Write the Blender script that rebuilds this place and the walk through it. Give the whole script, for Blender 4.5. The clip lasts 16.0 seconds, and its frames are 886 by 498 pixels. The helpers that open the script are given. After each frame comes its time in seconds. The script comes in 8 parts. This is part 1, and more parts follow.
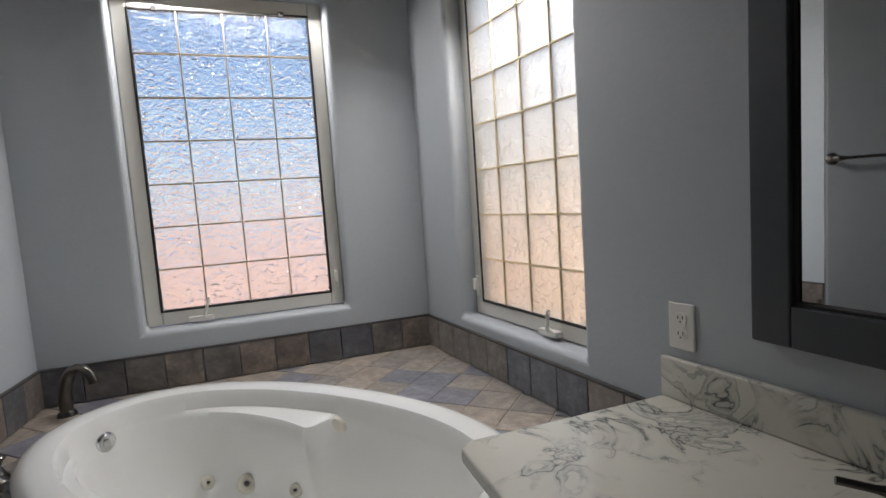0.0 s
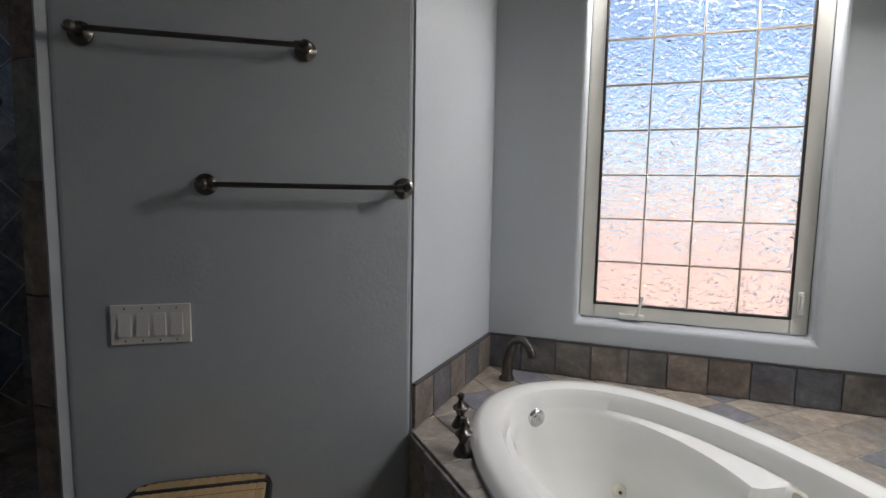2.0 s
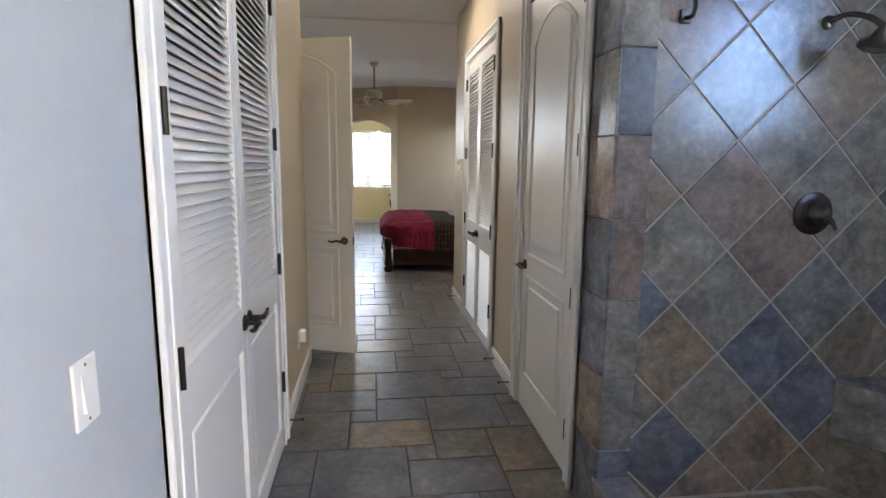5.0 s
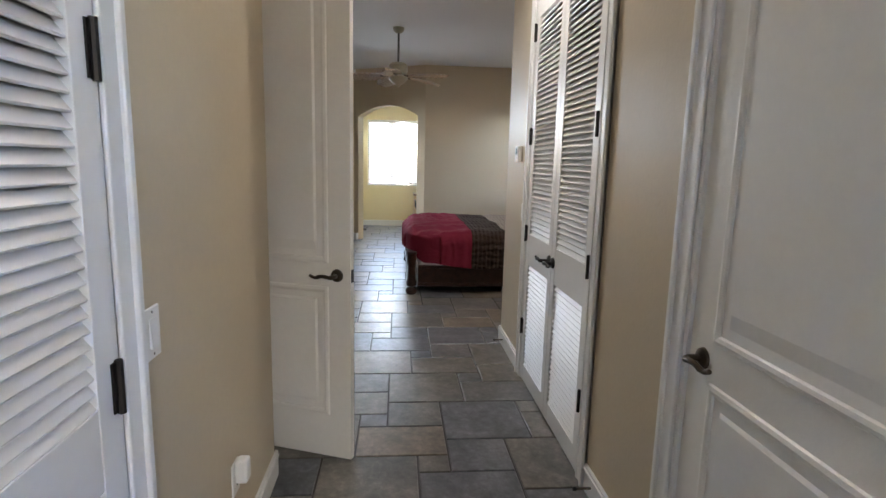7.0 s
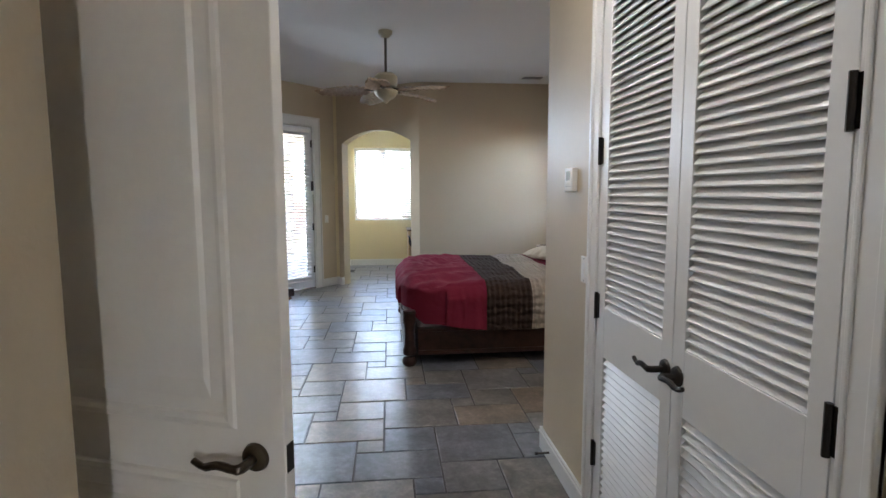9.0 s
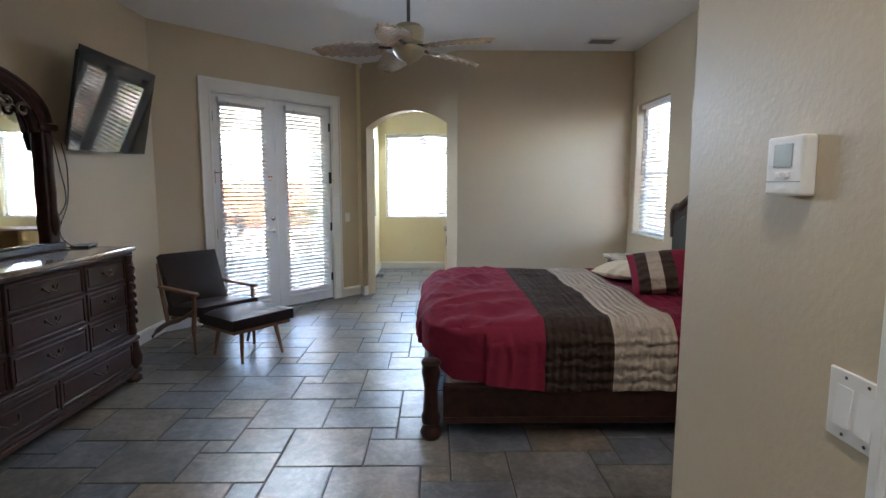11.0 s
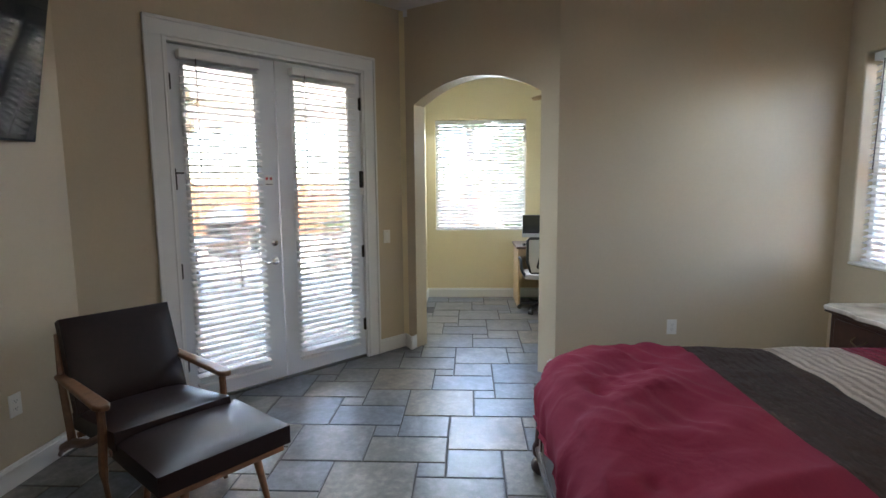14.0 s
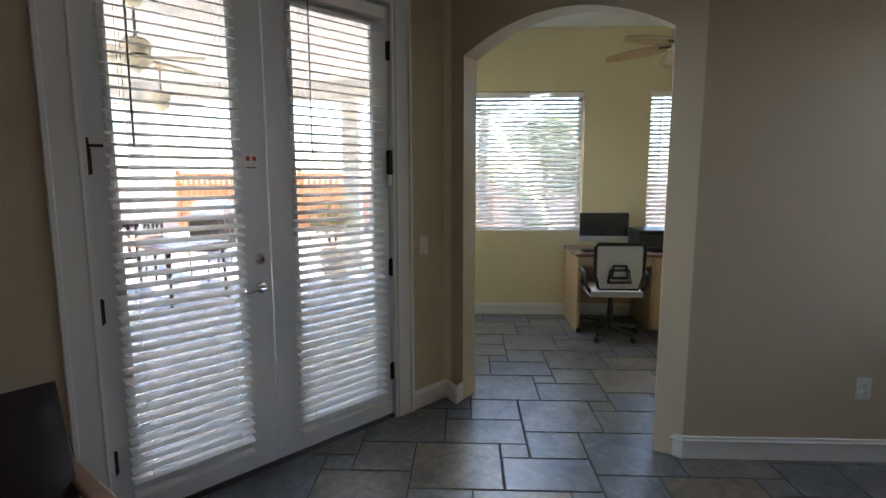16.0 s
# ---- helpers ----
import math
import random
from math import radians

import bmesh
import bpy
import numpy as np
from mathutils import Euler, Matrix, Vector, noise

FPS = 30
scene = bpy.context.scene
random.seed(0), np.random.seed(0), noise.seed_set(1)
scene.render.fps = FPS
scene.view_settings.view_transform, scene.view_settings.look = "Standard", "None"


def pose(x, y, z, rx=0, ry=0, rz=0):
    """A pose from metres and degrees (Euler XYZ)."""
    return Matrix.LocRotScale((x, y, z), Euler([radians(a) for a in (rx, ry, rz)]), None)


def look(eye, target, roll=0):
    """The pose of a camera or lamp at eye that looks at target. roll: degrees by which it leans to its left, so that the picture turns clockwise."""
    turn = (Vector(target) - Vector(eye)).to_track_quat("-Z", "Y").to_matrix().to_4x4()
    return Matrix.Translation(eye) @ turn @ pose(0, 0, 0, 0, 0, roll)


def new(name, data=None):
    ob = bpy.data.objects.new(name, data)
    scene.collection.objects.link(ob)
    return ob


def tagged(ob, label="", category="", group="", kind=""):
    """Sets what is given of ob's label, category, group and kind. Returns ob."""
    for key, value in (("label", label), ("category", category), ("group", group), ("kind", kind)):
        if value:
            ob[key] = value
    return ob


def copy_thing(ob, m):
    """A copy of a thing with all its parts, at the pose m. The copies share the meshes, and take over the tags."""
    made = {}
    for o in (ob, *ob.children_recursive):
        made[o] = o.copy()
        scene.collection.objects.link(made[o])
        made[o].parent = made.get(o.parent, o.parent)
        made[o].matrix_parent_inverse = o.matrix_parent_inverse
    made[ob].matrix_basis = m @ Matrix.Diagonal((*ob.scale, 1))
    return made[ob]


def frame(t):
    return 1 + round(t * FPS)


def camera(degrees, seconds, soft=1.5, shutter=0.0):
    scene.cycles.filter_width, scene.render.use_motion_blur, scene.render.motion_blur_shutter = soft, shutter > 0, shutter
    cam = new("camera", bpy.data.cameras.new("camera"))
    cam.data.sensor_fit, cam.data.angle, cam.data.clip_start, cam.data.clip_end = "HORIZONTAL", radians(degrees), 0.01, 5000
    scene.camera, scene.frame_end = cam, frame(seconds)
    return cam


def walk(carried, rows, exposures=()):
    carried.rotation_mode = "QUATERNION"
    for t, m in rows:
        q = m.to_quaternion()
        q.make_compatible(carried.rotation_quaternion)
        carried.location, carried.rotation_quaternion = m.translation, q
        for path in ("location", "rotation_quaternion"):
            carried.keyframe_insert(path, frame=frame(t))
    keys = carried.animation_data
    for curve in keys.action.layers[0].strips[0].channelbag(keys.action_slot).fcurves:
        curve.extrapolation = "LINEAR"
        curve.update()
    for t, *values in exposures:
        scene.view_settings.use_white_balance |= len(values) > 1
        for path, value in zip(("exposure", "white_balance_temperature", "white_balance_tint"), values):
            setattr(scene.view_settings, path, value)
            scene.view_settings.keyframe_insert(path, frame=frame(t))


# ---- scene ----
cam = camera(79.5, 16.0)
PATH = [
    (0, (0.547, 0.099, 1.445), (1.235, 1.968, 1.259), -3.9),
    (0.5, (0.458, 0.163, 1.465), (1.043, 2.067, 1.281), -2.5),
    (1, (0.346, 0.236, 1.492), (0.765, 2.182, 1.3), -1.4),
    (1.5, (0.282, 0.294, 1.503), (0.232, 2.284, 1.311), -0.9),
    (2, (0.328, 0.315, 1.502), (-0.352, 2.184, 1.293), 1.0),
    (2.5, (0.285, 0.305, 1.511), (-0.936, 1.87, 1.261), 0.9),
    (3, (0.101, 0.277, 1.502), (-1.435, 1.529, 1.233), 0.7),
    (3.5, (-0.205, 0.248, 1.517), (-1.915, 1.247, 1.234), 0.3),
    (4, (-0.46, 0.253, 1.487), (-2.331, 0.901, 1.208), -0.0),
    (4.5, (-0.784, 0.336, 1.511), (-2.732, 0.677, 1.215), -0.1),
    (7, (-2.893, 0.447, 1.439), (-4.86, 0.619, 1.121), 1.4),
    (7.5, (-3.305, 0.454, 1.45), (-5.28, 0.619, 1.176), 1.6),
    (8, (-3.621, 0.431, 1.447), (-5.598, 0.604, 1.206), 1.7),
    (8.5, (-3.927, 0.432, 1.451), (-5.905, 0.641, 1.235), -0.0),
    (11, (-5.667, 0.633, 1.478), (-7.653, 0.663, 1.241), 0.1),
    (11.5, (-6.072, 0.53, 1.467), (-8.055, 0.449, 1.222), -0.1),
    (12, (-6.461, 0.437, 1.484), (-8.438, 0.318, 1.202), -0.1),
    (12.5, (-6.862, 0.371, 1.527), (-8.838, 0.221, 1.256), -0.5),
    (13, (-7.222, 0.275, 1.508), (-9.199, 0.135, 1.246), -0.9),
    (13.5, (-7.592, 0.234, 1.526), (-9.572, 0.118, 1.267), -1.5),
    (14, (-7.97, 0.226, 1.517), (-9.953, 0.125, 1.278), -0.5),
    (14.5, (-8.308, 0.107, 1.498), (-10.289, -0.019, 1.248), 0.4),
    (15, (-8.67, -0.036, 1.496), (-10.649, -0.101, 1.213), 0.2),
    (15.5, (-9.073, -0.136, 1.5), (-11.05, -0.207, 1.204), -0.1),
    (16, (-9.399, -0.257, 1.488), (-11.379, -0.341, 1.219), -0.1),
]
EXPOSURE = [(0, 1.65, 6450, 13), (1.5, 1.55, 6450, 13), (2, 1.95, 6450, 12), (2.5, 2.65, 6600, 13), (3, 3.8, 6750, 14), (3.5, 4.75, 6900, 15), (4, 5.15, 6950, 15), (4.5, 5.25, 6950, 15), (7, 5.4, 6600, 14), (8.5, 5.35, 6250, 14), (11, 5.4, 6150, 12), (12.5, 5.55, 6200, 12), (14, 5.15, 6300, 12), (15, 4.65, 6350, 12), (16, 4.15, 6400, 12)]
walk(cam, [(t, look(eye, target, roll)) for t, eye, target, roll in PATH], EXPOSURE)

# ---- light: sky, sun and the lamp in the hall ceiling ----
world = bpy.data.worlds.new("sky_world")
scene.world = world
world.use_nodes = True
wn = world.node_tree
sky = wn.nodes.new("ShaderNodeTexSky")
sky.sky_type = 'NISHITA'
sky.sun_disc = False
SUN_EL, SUN_AZ = radians(56), radians(212)
sky.sun_elevation, sky.sun_rotation = SUN_EL, SUN_AZ
wn.nodes["Background"].inputs[1].default_value = 0.15
wn.links.new(sky.outputs[0], wn.nodes["Background"].inputs[0])
sun = new("sun", bpy.data.lights.new("sun", 'SUN'))
sun.data.energy, sun.data.angle, sun.data.color = 4.5, radians(0.5), (1.0, 0.94, 0.85)
sun_dir = Vector((math.sin(SUN_AZ) * math.cos(SUN_EL), math.cos(SUN_AZ) * math.cos(SUN_EL), math.sin(SUN_EL)))
sun.matrix_world = look(sun_dir * 30, (0, 0, 0))


def window_lamp(name, eye, target, w, h, watts, color=(1.0, 0.98, 0.95), spread=180):
    """An area lamp at the head of a window's opening, standing in for the sky's light."""
    o = new(name, bpy.data.lights.new(name, 'AREA'))
    o.data.shape, o.data.size, o.data.size_y, o.data.energy, o.data.color = 'RECTANGLE', w, h, watts, color
    o.data.spread = radians(spread)
    o.matrix_world = look(eye, target)


window_lamp("window_lamp", (0.55, 2.685, 2.365), (0.50, 2.10, 0.9), 0.72, 0.05, 2.7)
window_lamp("window_lamp", (-1.42, 2.985, 2.25), (-2.0, 2.2, 1.1), 0.95, 0.85, 0.25, (0.55, 0.74, 1.0))
DAY = (0.72, 0.86, 1.0)
window_lamp("window_lamp", (-11.80, -1.17, 2.335), (-10.9, -0.17, 1.5), 1.30, 0.035, 0.9, DAY, 120)
window_lamp("window_lamp", (-11.45, 2.99, 2.375), (-11.1, 1.9, 1.5), 0.60, 0.035, 0.3, DAY, 120)
window_lamp("window_lamp", (-15.105, 0.37, 2.335), (-14.0, 0.5, 1.3), 1.10, 0.035, 1.15, DAY, 150)
window_lamp("window_lamp", (-15.105, 2.24, 2.335), (-14.0, 2.0, 1.3), 1.10, 0.035, 1.15, DAY, 150)
window_lamp("window_lamp", (1.495, 1.88, 2.345), (0.90, 1.75, 0.9), 0.05, 0.62, 3.2, spread=145)


# ---- materials ----
def mat(name, color, rough=0.6, metal=0.0, grain=40.0, vary=0.08, blotch=1.2, bump=0.0, bump_scale=120.0, spread=0.0,
        trans=0.0, coat=0.0, hue=None, spec=0.5, sheen=0.0, emit=None):
    """A surface with fine grain, broad blotches, relief, and a tint that differs from object to object (spread)."""
    m = bpy.data.materials.new(name)
    m.use_nodes = True
    nt = m.node_tree
    b = nt.nodes["Principled BSDF"]
    b.inputs["Roughness"].default_value = rough
    b.inputs["Metallic"].default_value = metal
    b.inputs["Transmission Weight"].default_value = trans
    b.inputs["Coat Weight"].default_value = coat
    b.inputs["Specular IOR Level"].default_value = spec
    b.inputs["Sheen Weight"].default_value = sheen
    if emit:
        b.inputs["Emission Color"].default_value = (*emit[0], 1)
        b.inputs["Emission Strength"].default_value = emit[1]
    co = nt.nodes.new("ShaderNodeTexCoord")
    info = nt.nodes.new("ShaderNodeObjectInfo")
    shift = nt.nodes.new("ShaderNodeVectorMath")
    shift.operation = 'MULTIPLY_ADD'
    nt.links.new(info.outputs["Random"], shift.inputs[0])
    shift.inputs[1].default_value = (37, 53, 29)
    nt.links.new(co.outputs["Object"], shift.inputs[2])
    vec = shift.outputs[0]
    n1, n2 = nt.nodes.new("ShaderNodeTexNoise"), nt.nodes.new("ShaderNodeTexNoise")
    for n, sc in ((n1, grain), (n2, blotch)):
        nt.links.new(vec, n.inputs["Vector"])
        n.inputs["Scale"].default_value = sc
        n.inputs["Detail"].default_value = 5
        n.inputs["Roughness"].default_value = 0.6
    add = nt.nodes.new("ShaderNodeMath")
    add.operation = 'ADD'
    nt.links.new(n1.outputs["Fac"], add.inputs[0])
    nt.links.new(n2.outputs["Fac"], add.inputs[1])
    ramp = nt.nodes.new("ShaderNodeMapRange")
    ramp.inputs[1].default_value, ramp.inputs[2].default_value = 0.65, 1.35
    nt.links.new(add.outputs[0], ramp.inputs[0])
    mix = nt.nodes.new("ShaderNodeMix")
    mix.data_type = 'RGBA'
    nt.links.new(ramp.outputs[0], mix.inputs[0])
    other = hue or color
    mix.inputs[6].default_value = (*[max(0, c * (1 - vary)) for c in color], 1)
    mix.inputs[7].default_value = (*[min(1, c * (1 + vary)) for c in other], 1)
    out = mix.outputs[2]
    if spread:
        hs = nt.nodes.new("ShaderNodeHueSaturation")
        mr = nt.nodes.new("ShaderNodeMapRange")
        mr.inputs[3].default_value, mr.inputs[4].default_value = 1 - spread, 1 + spread
        nt.links.new(info.outputs["Random"], mr.inputs[0])
        nt.links.new(mr.outputs[0], hs.inputs["Value"])
        nt.links.new(out, hs.inputs["Color"])
        out = hs.outputs[0]
    nt.links.new(out, b.inputs["Base Color"])
    if bump:
        n3 = nt.nodes.new("ShaderNodeTexNoise")
        n3.inputs["Scale"].default_value = bump_scale
        n3.inputs["Detail"].default_value = 3
        nt.links.new(vec, n3.inputs["Vector"])
        bp = nt.nodes.new("ShaderNodeBump")
        bp.inputs["Strength"].default_value = bump
        bp.inputs["Distance"].default_value = 0.004
        nt.links.new(n3.outputs["Fac"], bp.inputs["Height"])
        nt.links.new(bp.outputs[0], b.inputs["Normal"])
    return m


def slate(name, tones, rough, island=False, bump=0.5, spec=0.5, cloudy=0.24):
    """Glazed stone-look tile: every piece takes one of several tones, clouded with mottling and veins."""
    m = bpy.data.materials.new(name)
    m.use_nodes = True
    nt = m.node_tree
    b = nt.nodes["Principled BSDF"]
    co = nt.nodes.new("ShaderNodeTexCoord")
    if island:
        rnd = nt.nodes.new("ShaderNodeNewGeometry").outputs["Random Per Island"]
    else:
        rnd = nt.nodes.new("ShaderNodeObjectInfo").outputs["Random"]
    shift = nt.nodes.new("ShaderNodeVectorMath")
    shift.operation = 'MULTIPLY_ADD'
    nt.links.new(rnd, shift.inputs[0])
    shift.inputs[1].default_value = (41, 67, 23)
    nt.links.new(co.outputs["Object"], shift.inputs[2])
    tone = nt.nodes.new("ShaderNodeValToRGB")
    b.inputs["Specular IOR Level"].default_value = spec
    cr = tone.color_ramp
    cr.interpolation = 'CONSTANT'
    while len(cr.elements) < len(tones):
        cr.elements.new(0.5)
    for k, c in enumerate(tones):
        cr.elements[k].position, cr.elements[k].color = k / len(tones), (*c, 1)
    nt.links.new(rnd, tone.inputs[0])
    cloud = nt.nodes.new("ShaderNodeTexNoise")
    cloud.inputs["Scale"].default_value, cloud.inputs["Detail"].default_value, cloud.inputs["Roughness"].default_value = 5, 8, 0.65
    cloud.inputs["Distortion"].default_value = 0.6
    nt.links.new(shift.outputs[0], cloud.inputs["Vector"])
    second = nt.nodes.new("ShaderNodeValToRGB")
    second.color_ramp.elements[0].position, second.color_ramp.elements[0].color = 0.3, (1 - cloudy, 1 - cloudy, 1.02 - cloudy, 1)
    second.color_ramp.elements[1].position, second.color_ramp.elements[1].color = 0.72, (1 + cloudy, 0.98 + cloudy, 0.95 + cloudy, 1)
    nt.links.new(cloud.outputs["Fac"], second.inputs[0])
    mul = nt.nodes.new("ShaderNodeMix")
    mul.data_type, mul.blend_type = 'RGBA', 'MULTIPLY'
    mul.inputs[0].default_value = 1.0
    nt.links.new(tone.outputs[0], mul.inputs[6])
    nt.links.new(second.outputs[0], mul.inputs[7])
    speck = nt.nodes.new("ShaderNodeTexNoise")
    speck.inputs["Scale"].default_value, speck.inputs["Detail"].default_value, speck.inputs["Roughness"].default_value = 24, 7, 0.75
    nt.links.new(shift.outputs[0], speck.inputs["Vector"])
    fleck = nt.nodes.new("ShaderNodeValToRGB")
    fleck.color_ramp.elements[0].position, fleck.color_ramp.elements[0].color = 0.34, (0.72, 0.71, 0.70, 1)
    fleck.color_ramp.elements[1].position, fleck.color_ramp.elements[1].color = 0.70, (1.45, 1.42, 1.36, 1)
    mid = fleck.color_ramp.elements.new(0.52)
    mid.color = (1.0, 1.0, 1.0, 1)
    nt.links.new(speck.outputs["Fac"], fleck.inputs[0])
    mul2 = nt.nodes.new("ShaderNodeMix")
    mul2.data_type, mul2.blend_type = 'RGBA', 'MULTIPLY'
    mul2.inputs[0].default_value = 1.0
    nt.links.new(mul.outputs[2], mul2.inputs[6])
    nt.links.new(fleck.outputs[0], mul2.inputs[7])
    rust = nt.nodes.new("ShaderNodeTexNoise")
    rust.inputs["Scale"].default_value, rust.inputs["Detail"].default_value = 2.2, 4
    nt.links.new(shift.outputs[0], rust.inputs["Vector"])
    rr = nt.nodes.new("ShaderNodeMapRange")
    rr.inputs[1].default_value, rr.inputs[2].default_value, rr.inputs[4].default_value = 0.54, 0.8, 0.35
    nt.links.new(rust.outputs["Fac"], rr.inputs[0])
    mx = nt.nodes.new("ShaderNodeMix")
    mx.data_type = 'RGBA'
    nt.links.new(rr.outputs[0], mx.inputs[0])
    nt.links.new(mul2.outputs[2], mx.inputs[6])
    mx.inputs[7].default_value = (0.20, 0.14, 0.10, 1)
    nt.links.new(mx.outputs[2], b.inputs["Base Color"])
    ro = nt.nodes.new("ShaderNodeMapRange")
    ro.inputs[3].default_value, ro.inputs[4].default_value = rough - 0.03, rough + 0.05
    nt.links.new(cloud.outputs["Fac"], ro.inputs[0])
    nt.links.new(ro.outputs[0], b.inputs["Roughness"])
    relief = nt.nodes.new("ShaderNodeTexNoise")
    relief.inputs["Scale"].default_value, relief.inputs["Detail"].default_value = 9, 6
    relief.inputs["Distortion"].default_value = 1.2
    nt.links.new(shift.outputs[0], relief.inputs["Vector"])
    bp = nt.nodes.new("ShaderNodeBump")
    bp.inputs["Strength"].default_value, bp.inputs["Distance"].default_value = bump, 0.006
    nt.links.new(relief.outputs["Fac"], bp.inputs["Height"])
    nt.links.new(bp.outputs[0], b.inputs["Normal"])
    return m


M_GREY = mat("grey_blue_wall_paint", (0.47, 0.50, 0.525), 0.55, bump=0.16, bump_scale=75, vary=0.03)
M_TAN = mat("tan_wall_paint", (0.56, 0.465, 0.325), 0.45, bump=0.22, bump_scale=70, vary=0.03)
M_CREAM = mat("cream_yellow_wall_paint", (0.78, 0.68, 0.44), 0.6, bump=0.3, bump_scale=70, vary=0.03)
M_CEIL = mat("ceiling_paint", (0.82, 0.82, 0.82), 0.6, bump=0.4, bump_scale=60, vary=0.02)
M_WHITE = mat("white_trim_paint", (0.80, 0.79, 0.76), 0.35, vary=0.02, bump=0.05)
M_DOOR = mat("off_white_door_paint", (0.76, 0.73, 0.67), 0.38, vary=0.03, bump=0.06)
M_GROUT = mat("grout", (0.075, 0.07, 0.068), 0.9, bump=0.3, vary=0.15)
M_GROUT_L = mat("light_grout", (0.55, 0.48, 0.40), 0.9, bump=0.3, vary=0.12)
FLOOR_TONES = [(0.14, 0.138, 0.138), (0.17, 0.155, 0.135), (0.115, 0.125, 0.145), (0.185, 0.153, 0.118), (0.15, 0.142, 0.128), (0.13, 0.135, 0.15)]
M_SLATE = slate("slate_floor_tile", FLOOR_TONES, 0.31, spec=0.5, bump=0.2, cloudy=0.5)
M_SLATE_J = slate("slate_floor_tile_joined", FLOOR_TONES, 0.31, island=True, spec=0.5, bump=0.2, cloudy=0.5)
M_SHOWER = slate("slate_shower_tile", [(0.27, 0.245, 0.205), (0.185, 0.198, 0.232), (0.33, 0.26, 0.19), (0.27, 0.265, 0.25), (0.34, 0.31, 0.26), (0.16, 0.172, 0.20), (0.32, 0.245, 0.20), (0.30, 0.28, 0.24)], 0.24, bump=0.14, cloudy=0.5, spec=0.8)
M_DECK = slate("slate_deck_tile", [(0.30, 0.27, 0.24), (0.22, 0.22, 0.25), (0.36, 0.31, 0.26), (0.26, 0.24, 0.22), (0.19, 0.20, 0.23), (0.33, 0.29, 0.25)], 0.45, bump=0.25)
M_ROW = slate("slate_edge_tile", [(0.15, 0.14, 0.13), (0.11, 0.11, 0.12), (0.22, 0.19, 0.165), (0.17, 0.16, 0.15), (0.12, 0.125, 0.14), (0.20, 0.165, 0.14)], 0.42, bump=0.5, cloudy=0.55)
M_DARKWOOD = mat("dark_cherry_wood", (0.017, 0.007, 0.005), 0.34, grain=18, vary=0.5, hue=(0.036, 0.013, 0.008), coat=0.05, spec=0.3, bump=0.08)
M_NICKEL = mat("brushed_nickel", (0.15, 0.138, 0.122), 0.28, metal=1.0, vary=0.1)
M_BRONZE = mat("dark_bronze_hinge", (0.035, 0.030, 0.026), 0.45, metal=0.8, vary=0.15)
M_CHROME = mat("chrome", (0.75, 0.75, 0.75), 0.12, metal=1.0, vary=0.02)
# grey in the pane colour tones down the bright outdoors behind it
M_GLASS = mat("view_dimming_glass", (0.34, 0.35, 0.365), 0.0, trans=1.0, vary=0.0)
M_MIRROR = mat("mirror_silver", (0.88, 0.9, 0.9), 0.02, metal=1.0, vary=0.0)
M_ACRYLIC = mat("tub_acrylic", (0.83, 0.83, 0.80), 0.16, vary=0.01, coat=0.3)
M_PLASTIC = mat("white_plastic", (0.80, 0.78, 0.73), 0.35, vary=0.02)
M_BLACKPL = mat("black_plastic", (0.016, 0.016, 0.017), 0.35, vary=0.2)


# ---- building blocks ----
def part(name, bm, material, parent=None, label="", smooth=False, bevel=0.0, seg=2):
    """Links a bmesh as ONE mesh object, under a thing or a part when one is given."""
    bmesh.ops.recalc_face_normals(bm, faces=bm.faces)
    me = bpy.data.meshes.new(name)
    bm.to_mesh(me)
    bm.free()
    me.materials.append(material)
    if smooth:
        for p in me.polygons:
            p.use_smooth = True
        me.set_sharp_from_angle(angle=radians(40))
    ob = new(name, me)
    if parent is not None:
        ob.parent = parent
    if label:
        ob["label"] = label
    if bevel:
        bv = ob.modifiers.new("bevel", 'BEVEL')
        bv.width, bv.segments, bv.limit_method, bv.angle_limit = bevel, seg, 'ANGLE', radians(40)
        bv.harden_normals = False
    return ob


def thing(name, m, label, category, group="", kind=""):
    e = new(name)
    e.empty_display_size = 0.1
    e.matrix_basis = m
    return tagged(e, label, category, group, kind)


def box(bm, x0, y0, z0, x1, y1, z1, m=None):
    v = [bm.verts.new((x, y, z)) for z in (z0, z1) for y in (y0, y1) for x in (x0, x1)]
    for f in ((0, 1, 3, 2), (4, 6, 7, 5), (0, 4, 5, 1), (2, 3, 7, 6), (0, 2, 6, 4), (1, 5, 7, 3)):
        bm.faces.new([v[i] for i in f])
    if m is not None:
        bmesh.ops.transform(bm, matrix=m, verts=v)
    return v


def boxes(*rows):
    bm = bmesh.new()
    for r in rows:
        box(bm, *r)
    return bm


def prism(bm, pts, a, b, axis='z', m=None):
    """A flat outline pushed along an axis from a to b."""
    def at(p, h):
        return {'z': (p[0], p[1], h), 'y': (p[0], h, p[1]), 'x': (h, p[0], p[1])}[axis]
    lo, hi = [bm.verts.new(at(p, a)) for p in pts], [bm.verts.new(at(p, b)) for p in pts]
    n = len(pts)
    bm.faces.new(lo), bm.faces.new(hi)
    for i in range(n):
        bm.faces.new((lo[i], lo[(i + 1) % n], hi[(i + 1) % n], hi[i]))
    if m is not None:
        bmesh.ops.transform(bm, matrix=m, verts=lo + hi)


